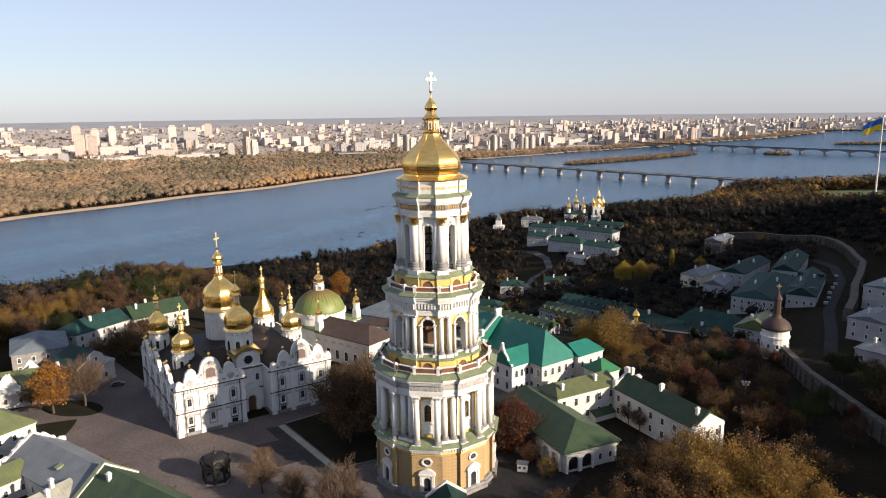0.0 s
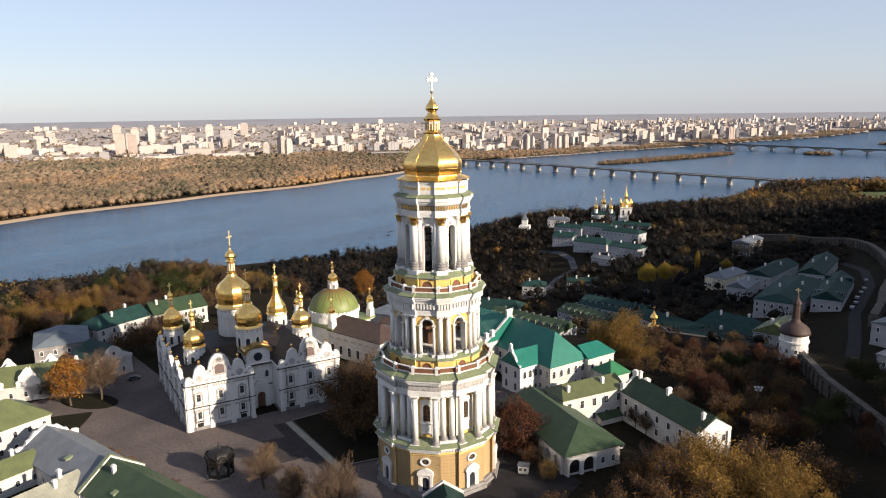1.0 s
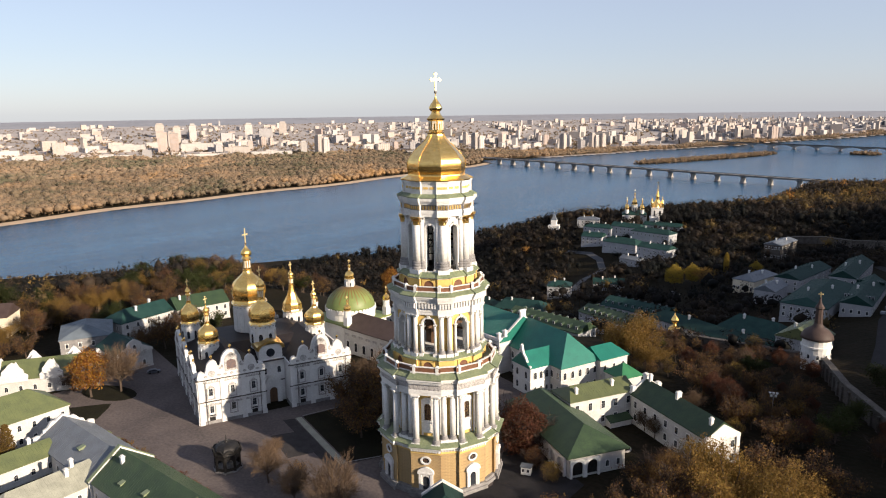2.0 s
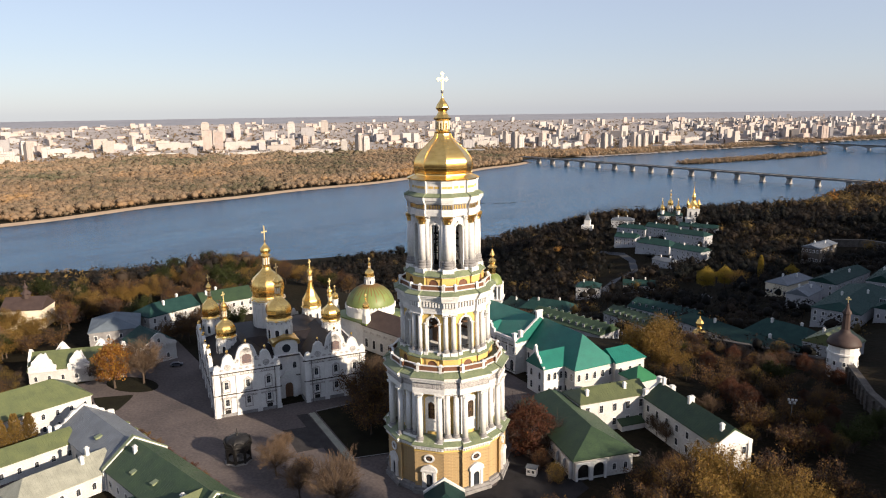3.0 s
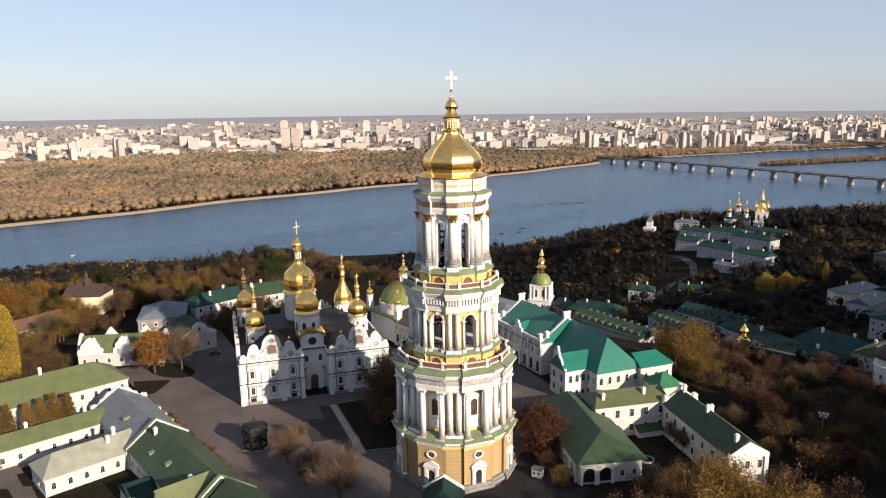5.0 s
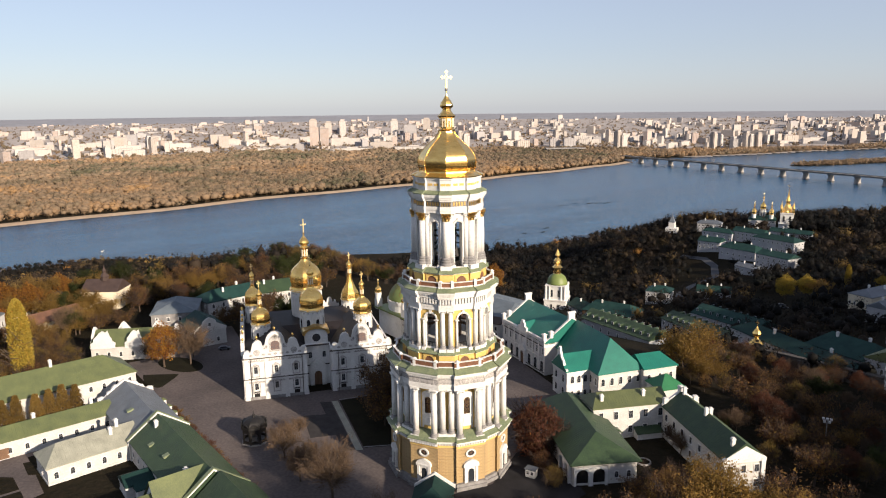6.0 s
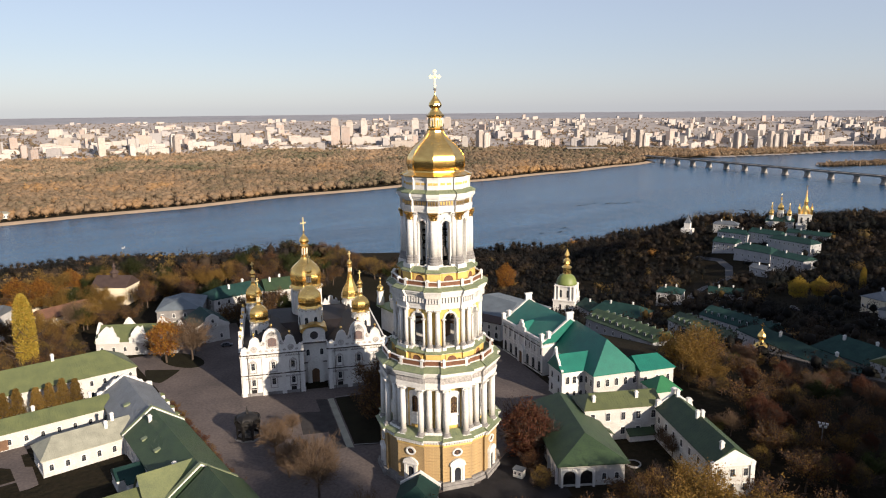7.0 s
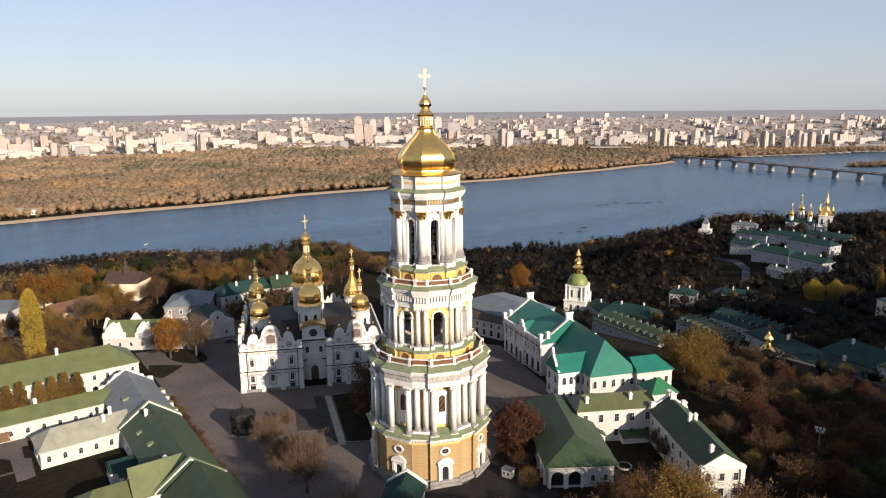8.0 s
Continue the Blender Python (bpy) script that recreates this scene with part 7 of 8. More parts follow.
def fort_wall(name, label, pts, h, w=1.6, ruin=False):
    t = thing(name, label, "wall", pts[0][0], pts[0][1], 0)
    b, c = Build(), Build()
    ox, oy = pts[0]
    for (xa, ya), (xb, yb) in zip(pts, pts[1:]):
        n = max(1, int(math.hypot(xb - xa, yb - ya) / 4))
        for i in range(n):
            p = [(xa + (xb - xa) * k / n - ox, ya + (yb - ya) * k / n - oy) for k in (i, i + 1)]
            zs = [gz(px + ox, py + oy) for px, py in p]
            d = Vector((p[1][0] - p[0][0], p[1][1] - p[0][1]))
            nn = Vector((-d.y, d.x)).normalized() * w / 2
            for bb, lo, hi, k in ((b, -4, h, 1.0), (c, h, h + 0.5, 1.35)):
                q = nn * k
                ring = [(p[0][0] - q.x, p[0][1] - q.y), (p[1][0] - q.x, p[1][1] - q.y), (p[1][0] + q.x, p[1][1] + q.y), (p[0][0] + q.x, p[0][1] + q.y)]
                z4 = [zs[0], zs[1], zs[1], zs[0]]
                bb.loft([[(x, y, z + lo) for (x, y), z in zip(ring, z4)], [(x, y, z + hi) for (x, y), z in zip(ring, z4)]])
            a_ = math.atan2(d.y, d.x)
            b.m = Matrix.Translation((p[0][0], p[0][1], zs[0])) @ Matrix.Rotation(a_, 4, "Z")
            b.box(-0.5, -w * 0.85, -4, 0.5, w * 0.85, h * 0.9)
            b.m = Matrix.Identity(4)
    part("masonry", b, STONEWALL, t)
    part("coping", c, STONEWALL, t, "weathered capping")
    return t


fort_wall("fortress_wall", "old masonry fortress wall with capping below the yard", [(-27, 259), (-17, 236), (4, 204), (8, 198)], 5.0)
fort_wall("fortress_wall", "old masonry fortress wall below the cells", [(-36, 266), (-60, 272), (-80, 279), (-104, 289)], 4.0)
fort_wall("fortress_wall", "crumbling fortress wall climbing round the school", [(-11, 322), (-10, 344), (-11, 370), (-10, 396), (-10, 428), (-15, 452), (-19, 476), (-27, 508), (-34, 524), (-43, 536), (-61, 544), (-82, 562), (-104, 566)], 4.6, 2.2)


# ---- trees ----


_ico = bmesh.new()
bmesh.ops.create_icosphere(_ico, subdivisions=1, radius=0.86)
CORE_V = np.array([tuple(q.co) for q in _ico.verts])
CORE_F = np.array([[q.index for q in fc.verts] for fc in _ico.faces])
_ico.free()


def shard_trees(n_leaf, cx, cy, cz, rad, hgt, tint, size, seed=1, trunk=True, full=(0.5, 0.95)):
    """Joined woodland: each tree a cloud of small leaf clumps round an uneven core, with a thin trunk."""
    g = np.random.default_rng(seed)
    n = len(cx)
    d = g.normal(size=(n, n_leaf, 3))
    d /= np.linalg.norm(d, axis=2, keepdims=True)
    rr = g.uniform(0.45, 1.0, (n, n_leaf, 1)) ** 0.6
    lump = 1 + 0.28 * np.sin(d[:, :, :1] * 5 + g.uniform(0, 6, (n, 1, 1))) * np.cos(d[:, :, 1:2] * 4 + g.uniform(0, 6, (n, 1, 1)))
    d = d * rr * lump
    pos = np.empty_like(d)
    pos[:, :, 0] = cx[:, None] + d[:, :, 0] * rad[:, None]
    pos[:, :, 1] = cy[:, None] + d[:, :, 1] * rad[:, None]
    pos[:, :, 2] = (cz + hgt * 0.56)[:, None] + d[:, :, 2] * (hgt * 0.46)[:, None]
    s = (size * rad)[:, None, None, None] * g.uniform(0.6, 1.3, (n, n_leaf, 1, 1))
    off = g.normal(size=(n, n_leaf, 3, 3)) * s
    v = (pos[:, :, None, :] + off).reshape(-1, 3)
    f = np.arange(len(v)).reshape(-1, 3)
    t = np.repeat(tint, n_leaf * 3)
    core = CORE_V[None] * g.uniform(full[0], full[1], (n, 12, 1))
    cv = np.stack([cx[:, None] + core[:, :, 0] * rad[:, None], cy[:, None] + core[:, :, 1] * rad[:, None], (cz + hgt * 0.56)[:, None] + core[:, :, 2] * (hgt * 0.44)[:, None]], -1).reshape(-1, 3)
    cf = (CORE_F[None] + (np.arange(n) * 12)[:, None, None] + len(v)).reshape(-1, 3)
    v, f, t = np.concatenate([v, cv]), np.concatenate([f, cf]), np.concatenate([t, np.repeat(tint - 0.03, 12)])
    if trunk:
        k = 3
        a = np.arange(k) * 2 * np.pi / k
        w = (rad * 0.06)[:, None]
        lo = np.stack([cx[:, None] + np.cos(a) * w, cy[:, None] + np.sin(a) * w, np.repeat((cz - 0.5)[:, None], k, 1)], -1)
        tip = np.stack([cx, cy, cz + hgt * 0.75], -1)[:, None, :]
        tv = np.concatenate([lo, tip], 1).reshape(-1, 3)
        base = (np.arange(n) * 4)[:, None, None] + len(v)
        tf = (base + np.array([[0, 1, 3], [1, 2, 3], [2, 0, 3]])[None]).reshape(-1, 3)
        v, f, t = np.concatenate([v, tv]), np.concatenate([f, tf]), np.concatenate([t, np.repeat(np.full(n, 0.62), 4)])
    return v, f, t


def woodland(name, label, xs, ys, n_leaf, rad, hgt, tint, size, seed):
    z = ground_height(xs, ys)
    v, f, t = shard_trees(n_leaf, xs, ys, z, rad, hgt, tint, size, seed, full=(0.78, 1.05) if name == "far_woods" else (0.42, 0.78))
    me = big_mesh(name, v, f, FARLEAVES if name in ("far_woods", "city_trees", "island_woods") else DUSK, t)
    me.polygons.foreach_set("use_smooth", [True] * len(me.polygons))
    tagged(new(name, me), label, "woodland", kind="stuff")


def scatter(x0, x1, y0, y1, gap, seed):
    g = np.random.default_rng(seed)
    gx, gy = np.meshgrid(np.arange(x0, x1, gap), np.arange(y0, y1, gap))
    return (gx + g.uniform(-0.6, 0.6, gx.shape) * gap).ravel(), (gy + g.uniform(-0.6, 0.6, gy.shape) * gap).ravel(), g


def built_on(x, y, gap=3.5):
    """True where a house stands, or the churches, walls and lanes lie."""
    x, y = np.asarray(x, float), np.asarray(y, float)
    hit = np.zeros(x.shape, bool)
    for hx, hy, c, s, L, W in FOOT:
        u, w = (x - hx) * c + (y - hy) * s, -(x - hx) * s + (y - hy) * c
        hit |= (u > -gap) & (u < L + gap) & (w > -gap) & (w < W + gap)
    for px, py, r in ((-243.5, 351, 11), (-252, 362, 12), (-230, 625, 12), (-258, 640, 17), (-316, 590, 10), (-30.5, 264, 11), (-88, 289, 6), (-215, 455, 10), (-222, 485, 9), (-229, 512, 9), (-244, 530, 8), (-15, 818, 38), (-130, 405, 9), (-28, 320, 9)):
        hit |= np.hypot(x - px, y - py) < r
    for line in ([(-205, 425), (-213, 440), (-222, 470), (-222, 500), (-236, 523), (-252, 536)], [(-11, 322), (-11, 370), (-10, 428), (-19, 476), (-34, 524), (-61, 544), (-104, 566)], [(-20, 300), (-25, 340), (-20, 400), (-30, 460)]):
        for (xa, ya), (xb, yb) in zip(line, line[1:]):
            u = np.clip(((x - xa) * (xb - xa) + (y - ya) * (yb - ya)) / ((xb - xa) ** 2 + (yb - ya) ** 2), 0, 1)
            hit |= np.hypot(x - xa - u * (xb - xa), y - ya - u * (yb - ya)) < gap + 4.5
    return hit


def patchy(x, y, s):
    return np.sin(x / s + 1.3 * np.sin(y / s * 0.7)) * np.cos(y / s * 1.1 + np.sin(x / s * 0.6))


# far bank woods
x, y, g = scatter(-2960, -1350, -700, 2600, 12.5, 11)
az = np.degrees(np.arctan2(y, x))
d = far_bank(y) - x
k = (d > 32 + 8 * patchy(x, y, 40)) & (x > np.interp(y, [-900, 800, 1300, 1800, 2350, 2600], [-2840, -2860, -2780, -2430, -1980, -1500]) + 50 * patchy(x, y, 160)) & (g.uniform(size=x.shape) < 0.93)
x, y = x[k], y[k]
n = len(x)
u = g.uniform(size=n)
tint = np.clip(0.43 + 0.26 * patchy(x, y, 190) + 0.24 * patchy(x, y, 62) + 0.14 * patchy(y, x, 21) + g.normal(0, 0.09, n) + 0.2 * (far_bank(y) - x < 90), 0.0, 1.0)
vigour = g.uniform(0.55, 1.4, n) * (1 + 0.2 * patchy(x + 300, y, 45))
back = far_bank(y) - x
near = back < 260
mid = (back >= 260) & (back < 700)
rest = (back >= 700) & (np.arange(n) % 2 == 0)
woodland("far_woods", "brown and olive autumn woods along the far bank", x[near], y[near], 70, (8.6 * vigour)[near], (14 * vigour)[near], tint[near], 0.115, 5)
woodland("far_woods", "brown autumn woods behind the river beach", x[mid], y[mid], 30, (9 * vigour)[mid], (14 * vigour)[mid], tint[mid], 0.155, 6)
woodland("far_woods", "brown autumn woods stretching back to the city", x[rest], y[rest], 14, (11.5 * vigour)[rest], (14 * vigour)[rest], tint[rest], 0.2, 16)
# river slope behind the cathedral
x, y, g = scatter(-920, -318, -150, 420, 7.5, 21)
s = x - near_bank(y)
k = (s > 14) & ~((x > -345) & (y > 90) & (y < 130)) & ~((y > 255) & (x > -330))
x, y = x[k], y[k]
n = len(x)
tint = np.clip(0.42 + 0.2 * patchy(x, y, 28) + g.normal(0, 0.16, n) + 0.3 * step(150, 60, y) * (x > -400), 0.0, 0.97)
low = np.where(x < -480, 0.55, 1) * np.interp(y, [180, 290], [1, 0.5])
woodland("slope_woods", "dense olive and rust woods falling to the river", x, y, 150, g.uniform(3.8, 6.6, n) * np.sqrt(low), g.uniform(10, 16, n) * low, tint, 0.078, 7)
# hills beyond the valley
x, y, g = scatter(-640, 120, 240, 1560, 8.4, 31)
s = x - near_bank(y)
clear = built_on(x, y) | ((y < 268) & (x > -150)) | ((x > -26) & (x < 20) & (y < 420)) | ((y < 300) & (x < -325)) | ((y < 262) & (x < -120))
clear |= (y < 480) & (x < 30) & (g.uniform(size=x.shape) < 0.2)
clear |= built_on(x, y, 6.5)
clear |= (np.hypot(x + 135, y - 430) < 22) | (np.hypot(x + 365, y - 414) < 10) | ((np.hypot(x + 15, y - 818) < 60) & (y < 870))
k = (s > 26) & ~clear & (np.degrees(np.arctan2(y, x)) > 66)
x, y = x[k], y[k]
n = len(x)
# tint rises in patches towards the crest, painting sunlit crowns
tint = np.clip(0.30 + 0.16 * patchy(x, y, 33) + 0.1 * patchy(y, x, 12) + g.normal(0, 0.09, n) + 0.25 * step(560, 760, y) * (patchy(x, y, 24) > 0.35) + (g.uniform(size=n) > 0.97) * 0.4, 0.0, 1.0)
low = np.where(y < 615, 0.74, 1.0) * np.where((x < -270) & (y < 480), 0.72, 1.0)
size, tall = g.uniform(3.6, 7.2, n) * np.sqrt(low), g.uniform(8, 17, n) * low
front = y < 720
woodland("hill_woods", "autumn woods over the valley, self-shade put into their dark colour", x[front], y[front], 170, size[front], tall[front], tint[front], 0.074, 8)
# crest tint raised again: low sunlight put into the leaf colour
woodland("hill_woods", "autumn woods on the southern crest, sunlight put into their lighter tint", x[~front], y[~front], 60, size[~front] * 1.15, tall[~front], np.clip(tint[~front] + 0.26 * (x[~front] > -280), 0, 1), 0.13, 18)
# wooded island and spit
x, y, g = scatter(-1150, 180, 2100, 3500, 10, 41)
h = ground_height(x, y)
k = (h - lift(np.hypot(x, y)) > RIVER + 0.6) & (x * far_scale(np.hypot(x, y)) > far_bank(y * far_scale(np.hypot(x, y))) + 40) & (x * far_scale(np.hypot(x, y)) < near_bank(y * far_scale(np.hypot(x, y))))
x, y = x[k], y[k]
n = len(x)
if n:
    woodland("island_woods", "rust-brown scrub on a low river island", x, y, 12, g.uniform(5, 8, n), g.uniform(5, 10, n), np.clip(0.55 + g.normal(0, 0.08, n), 0, 1), 0.4, 9)


def limb(b, p, d, length, r0, r1, sides, g, bend=0.12):
    """A tapering bent limb; returns its points."""
    pts, q, dd = [p], p.copy(), d.normalized()
    for i in range(3):
        dd = (dd + Vector((g.gauss(0, bend), g.gauss(0, bend), g.gauss(0, bend) * 0.5))).normalized()
        q = q + dd * length / 3
        pts.append(q.copy())
    rings = []
    for i, c in enumerate(pts):
        r = r0 + (r1 - r0) * i / 3
        ax = dd.orthogonal().normalized()
        ay = dd.cross(ax)
        rings.append([tuple(c + (ax * math.cos(2 * math.pi * k / sides) + ay * math.sin(2 * math.pi * k / sides)) * r) for k in range(sides)])
    b.loft(rings, False)
    return pts, dd


def tree(name, label, tint, h=11.0, spread=0.42, leaves=900, size=0.2, seed=1, twigs=False, column=False, ball=False):
    """One tree at the origin: trunk with limbs, and a crown of leaf clumps or bare twigs."""
    g = random.Random(seed)
    t = thing(name, label, "tree", 0, 0, 0, group={"clipped_tree": "clipped trees along the block", "shrub": "shrubs by the court wall", "bare_tree": "bare trees of the court"}.get(name, ""))
    b = Build()
    trunk_h = h * (0.12 if column else 0.24)
    pts, dd = limb(b, Vector((0, 0, -0.6)), Vector((0, 0, 1)), trunk_h + 0.6, h * 0.024, h * 0.018, 6, g, 0.05)
    tips = []
    n1 = 9 if not column else 12
    for i in range(n1):
        az = 2.4 * i + g.uniform(-0.4, 0.4)
        up = g.uniform(0.55, 1.5) if not column else g.uniform(3, 6)
        start = pts[-1] + Vector((0, 0, (g.uniform(-0.1, 0.25) if not column else g.uniform(0, 0.7)) * h * 0.4))
        d1 = Vector((math.cos(az), math.sin(az), up))
        ln = h * (g.uniform(0.32, 0.5) if not column else g.uniform(0.15, 0.3))
        p1, e1 = limb(b, start, d1, ln, h * 0.013, h * 0.005, 5, g)
        for j in range(6):
            st = p1[1 + j % 3]
            d2 = (e1 + Vector((g.gauss(0, 0.7), g.gauss(0, 0.7), g.gauss(0.15, 0.5)))).normalized()
            l2 = h * g.uniform(0.12, 0.24)
            p2, e2 = limb(b, st, d2, l2, h * 0.005, h * 0.0022, 3, g, 0.2)
            tips += p2[1:]
    if not column:
        p1, e1 = limb(b, pts[-1], Vector((0, 0, 1)), h * 0.5, h * 0.014, h * 0.004, 5, g)
        tips += p1[1:] * 3
    part("trunk", b, BARK, t)
    if twigs:
        gg = np.random.default_rng(seed + 50)
        tp = np.array([tuple(p) for p in tips])
        n = 1600 if leaves else 5200
        c = tp[gg.integers(0, len(tp), n)]
        if not leaves:
            dv = gg.normal(size=(n, 3))
            dv /= np.linalg.norm(dv, axis=1, keepdims=True)
            near = gg.uniform(size=(n, 1)) < 0.45
            c = np.where(near, c, np.array([0, 0, 0.55 * h]) + dv * gg.uniform(0.25, 0.9, (n, 1)) ** 0.6 * (0.88 + 0.14 * np.sin(dv[:, :1] * 6) * np.cos(dv[:, 1:2] * 5)) * np.array([0.36, 0.36, 0.38]) * h)
        d = c - np.array([0, 0, h * 0.28])
        d = d / np.linalg.norm(d, axis=1, keepdims=True) + gg.normal(0, 0.42, (n, 3))
        d = d / np.linalg.norm(d, axis=1, keepdims=True) * gg.uniform(0.04, 0.12, (n, 1)) * h
        c = c + gg.normal(0, h * 0.035, (n, 3))
        wv = np.cross(d, gg.normal(size=(n, 3)))
        wv = wv / np.linalg.norm(wv, axis=1, keepdims=True) * h * (0.0032 if leaves else 0.0023)
        v = np.stack([c - wv, c + wv, c + d + wv * 0.4, c + d - wv * 0.4], 1).reshape(-1, 3)
        part("crown", big_mesh("crown", v, np.arange(len(v)).reshape(-1, 4), DARKTWIG if leaves else TWIG), None, t, "crown of bare grey-brown twigs")
    if leaves:
        gg = np.random.default_rng(seed)
        tp = np.array([tuple(p) for p in tips])
        if column:
            zz = gg.uniform(0.08, 1.0, leaves) * h
            full = np.sqrt(np.clip(1 - np.abs(2 * zz / h - 1.0) ** 2.6, 0, 1)) * 0.104 if h > 10 else 0.225 * np.clip(1.03 - zz / h, 0, 1) ** 0.5 * (1 + 0.12 * np.sin(zz * 5))
            rr = h * full * gg.uniform(0.5, 1.08, leaves)
            aa = gg.uniform(0, 2 * np.pi, leaves)
            c = np.stack([rr * np.cos(aa), rr * np.sin(aa), zz], -1)
        elif ball:
            dv = gg.normal(size=(leaves, 3))
            dv /= np.linalg.norm(dv, axis=1, keepdims=True)
            lump = 0.86 + 0.16 * np.sin(dv[:, :1] * 6 + 1) * np.cos(dv[:, 1:2] * 5) + 0.12 * np.sin(dv[:, 2:] * 7)
            c = np.array([0, 0, 0.56 * h]) + dv * lump * gg.uniform(0.35, 1.0, (leaves, 1)) ** 0.5 * np.array([0.37, 0.37, 0.43]) * h
        else:
            c = tp[gg.integers(0, len(tp), leaves)] + gg.normal(0, h * 0.055, (leaves, 3))
        off = gg.normal(size=(leaves, 3, 3)) * size * 1.3 * h / 11
        v = (c[:, None, :] + off).reshape(-1, 3)
        f = np.arange(len(v)).reshape(-1, 3)
        tt = np.repeat(np.clip(tint + gg.normal(0, 0.03, leaves), 0, 1), 3)
        part("crown", big_mesh("crown", v, f, LEAVES, tt), None, t)
    return t


KINDS = {
    "orange": [tree("orange_tree", "tree with thinning bright orange leaves", 0.82, seed=3, leaves=8000, size=0.10, ball=True)],
    "gold": [tree("golden_tree", "broad tree with golden olive leaves", 0.5, seed=s, leaves=15000, h=13, size=0.072) for s in (4, 5)],
    "red": [tree("russet_tree", "rounded tree with dark russet leaves", 0.68, seed=6, leaves=11000, size=0.085, ball=True, twigs=True)],
    "brown": [tree("brown_tree", "half-bare tree with brown leaves", 0.58, seed=s, leaves=3200, size=0.11, twigs=True) for s in (7, 8)],
    "green": [tree("green_tree", "dense dark green leafy tree", 0.14, seed=s, leaves=6000, size=0.12) for s in (9, 10)],
    "bare": [tree("bare_tree", "bare tree with fine grey-brown twigs", 0.6, seed=s, leaves=0, twigs=True) for s in (11, 12)],
    "poplar": [tree("poplar", "tall narrow poplar with yellow leaves", 0.955, h=16, seed=13, leaves=15000, size=0.06, column=True)],
    "yellow": [tree("yellow_tree", "small tree with clear yellow leaves", 0.95, seed=14, leaves=6000, size=0.11, ball=True)],
    "wild": [tree("wild_tree", "scrubby hillside tree with brown and olive leaves", t_, seed=s_, leaves=3200, size=0.14) for s_, t_ in ((16, 0.55), (17, 0.25), (18, 0.42))],
    "rust": [tree("rust_tree", "rounded tree with fine rust-brown twigs and few leaves", t_, seed=s_, leaves=6500, size=0.055, ball=True, twigs=True) for s_, t_ in ((31, 0.56), (32, 0.62), (33, 0.44))],
    "shrub": [tree("shrub", "low reddish-brown shrub by the court wall", t_, h=5, seed=s_, leaves=1500, size=0.15) for s_, t_ in ((21, 0.55), (22, 0.68))],
    "clipped": [tree("clipped_tree", "clipped columnar tree with bronze leaves", 0.48, h=8, seed=15, leaves=6000, size=0.1, column=True)],
}
USED = {}


def plant(kind, x, y, h=11.0, z=None):
    if kind not in USED:
        USED[kind] = 0
    vs = KINDS[kind]
    src = vs[USED[kind] % len(vs)]
    USED[kind] += 1
    base = {"poplar": 16.0, "gold": 13.0, "clipped": 8.0, "shrub": 5.0}.get(kind, 11.0)
    k = h / base
    m = pose(x, y, gz(x, y) if z is None else z, 0, 0, (USED[kind] * 137.5) % 360) @ Matrix.Diagonal((k, k, k * (0.94 + 0.12 * ((USED[kind] * 0.37) % 1)), 1))
    if src.get("set") is None:
        src["set"] = 1
        src.matrix_basis = m
        return src
    c = copy_thing(src, Matrix.Identity(4))
    c.matrix_basis = m
    return c


vg2 = random.Random(8)
COURT_TREES = [
    ("orange", -202, 101, 17), ("bare", -199, 109, 17), ("bare", -205, 112, 9), ("bare", -116, 102, 11), ("bare", -91.5, 101, 15.5), ("bare", -103.5, 99.5, 9.5), ("rust", -109, 105, 7),
    ("bare", -125, 111, 6), ("brown", -125, 146, 17), ("brown", -118, 152, 17), ("brown", -122, 138, 15), ("bare", -128, 156, 17),
    ("brown", -112, 142, 16), ("brown", -115, 132, 13), ("brown", -110, 151, 16), ("bare", -132, 150, 14), ("brown", -106, 137, 13),
    # the bare trees here stand mostly unseen, kept to cast shade
    ("gold", -92, 240, 10), ("bare", -58, 92, 17), ("bare", -60, 90, 16), ("bare", -66, 98, 15), ("bare", -54, 88, 16), ("bare", -48, 93, 16), ("brown", -120, 143, 17), ("brown", -127, 140, 15),
]
SLOPE_TREES = [
    ("bare", -212, 100, 8), ("poplar", -212, 61, 30), ("rust", -200, 62, 13), ("rust", -217, 75, 12), ("rust", -210, 69, 12), ("rust", -206, 48, 13), ("rust", -222, 66, 12),
    ("brown", -215, 58, 12), ("gold", -240, 74, 13), ("brown", -236, 66, 12), ("gold", -262, 88, 13), ("gold", -268, 98, 12), ("brown", -255, 94, 11),
    ("brown", -258, 104, 10), ("orange", -300, 78, 16), ("orange", -312, 70, 16), ("gold", -318, 84, 18), ("gold", -292, 84, 14), ("gold", -282, 58, 15),
    ("brown", -260, 60, 12), ("orange", -322, 94, 14), ("gold", -290, 46, 15), ("green", -330, 110, 14), ("green", -326, 124, 15), ("green", -318, 134, 12),
    ("brown", -312, 146, 14), ("brown", -300, 160, 13), ("brown", -290, 178, 13), ("green", -280, 190, 13),
]
SLOPE_TREES_MORE = [
    ("brown", -262, 200, 12), ("brown", -232, 134, 10), ("brown", -226, 140, 13), ("brown", -234, 144, 12), ("brown", -230, 152, 14), ("brown", -222, 146, 11), ("brown", -236, 158, 12), ("green", -226, 160, 11), ("rust", -262, 152, 12), ("rust", -266, 166, 12), ("rust", -262, 180, 12), ("green", -270, 142, 12), ("rust", -254, 188, 11),
]
# mostly unseen trees, added to shade the ground by the tower
TOWER_TREES = [
    ("bare", -62, 96, 14), ("brown", -60, 104, 13),
    ("bare", -56, 92, 14), ("brown", -46, 118, 12), ("brown", -50, 108, 12), ("brown", -54, 126, 9),
]
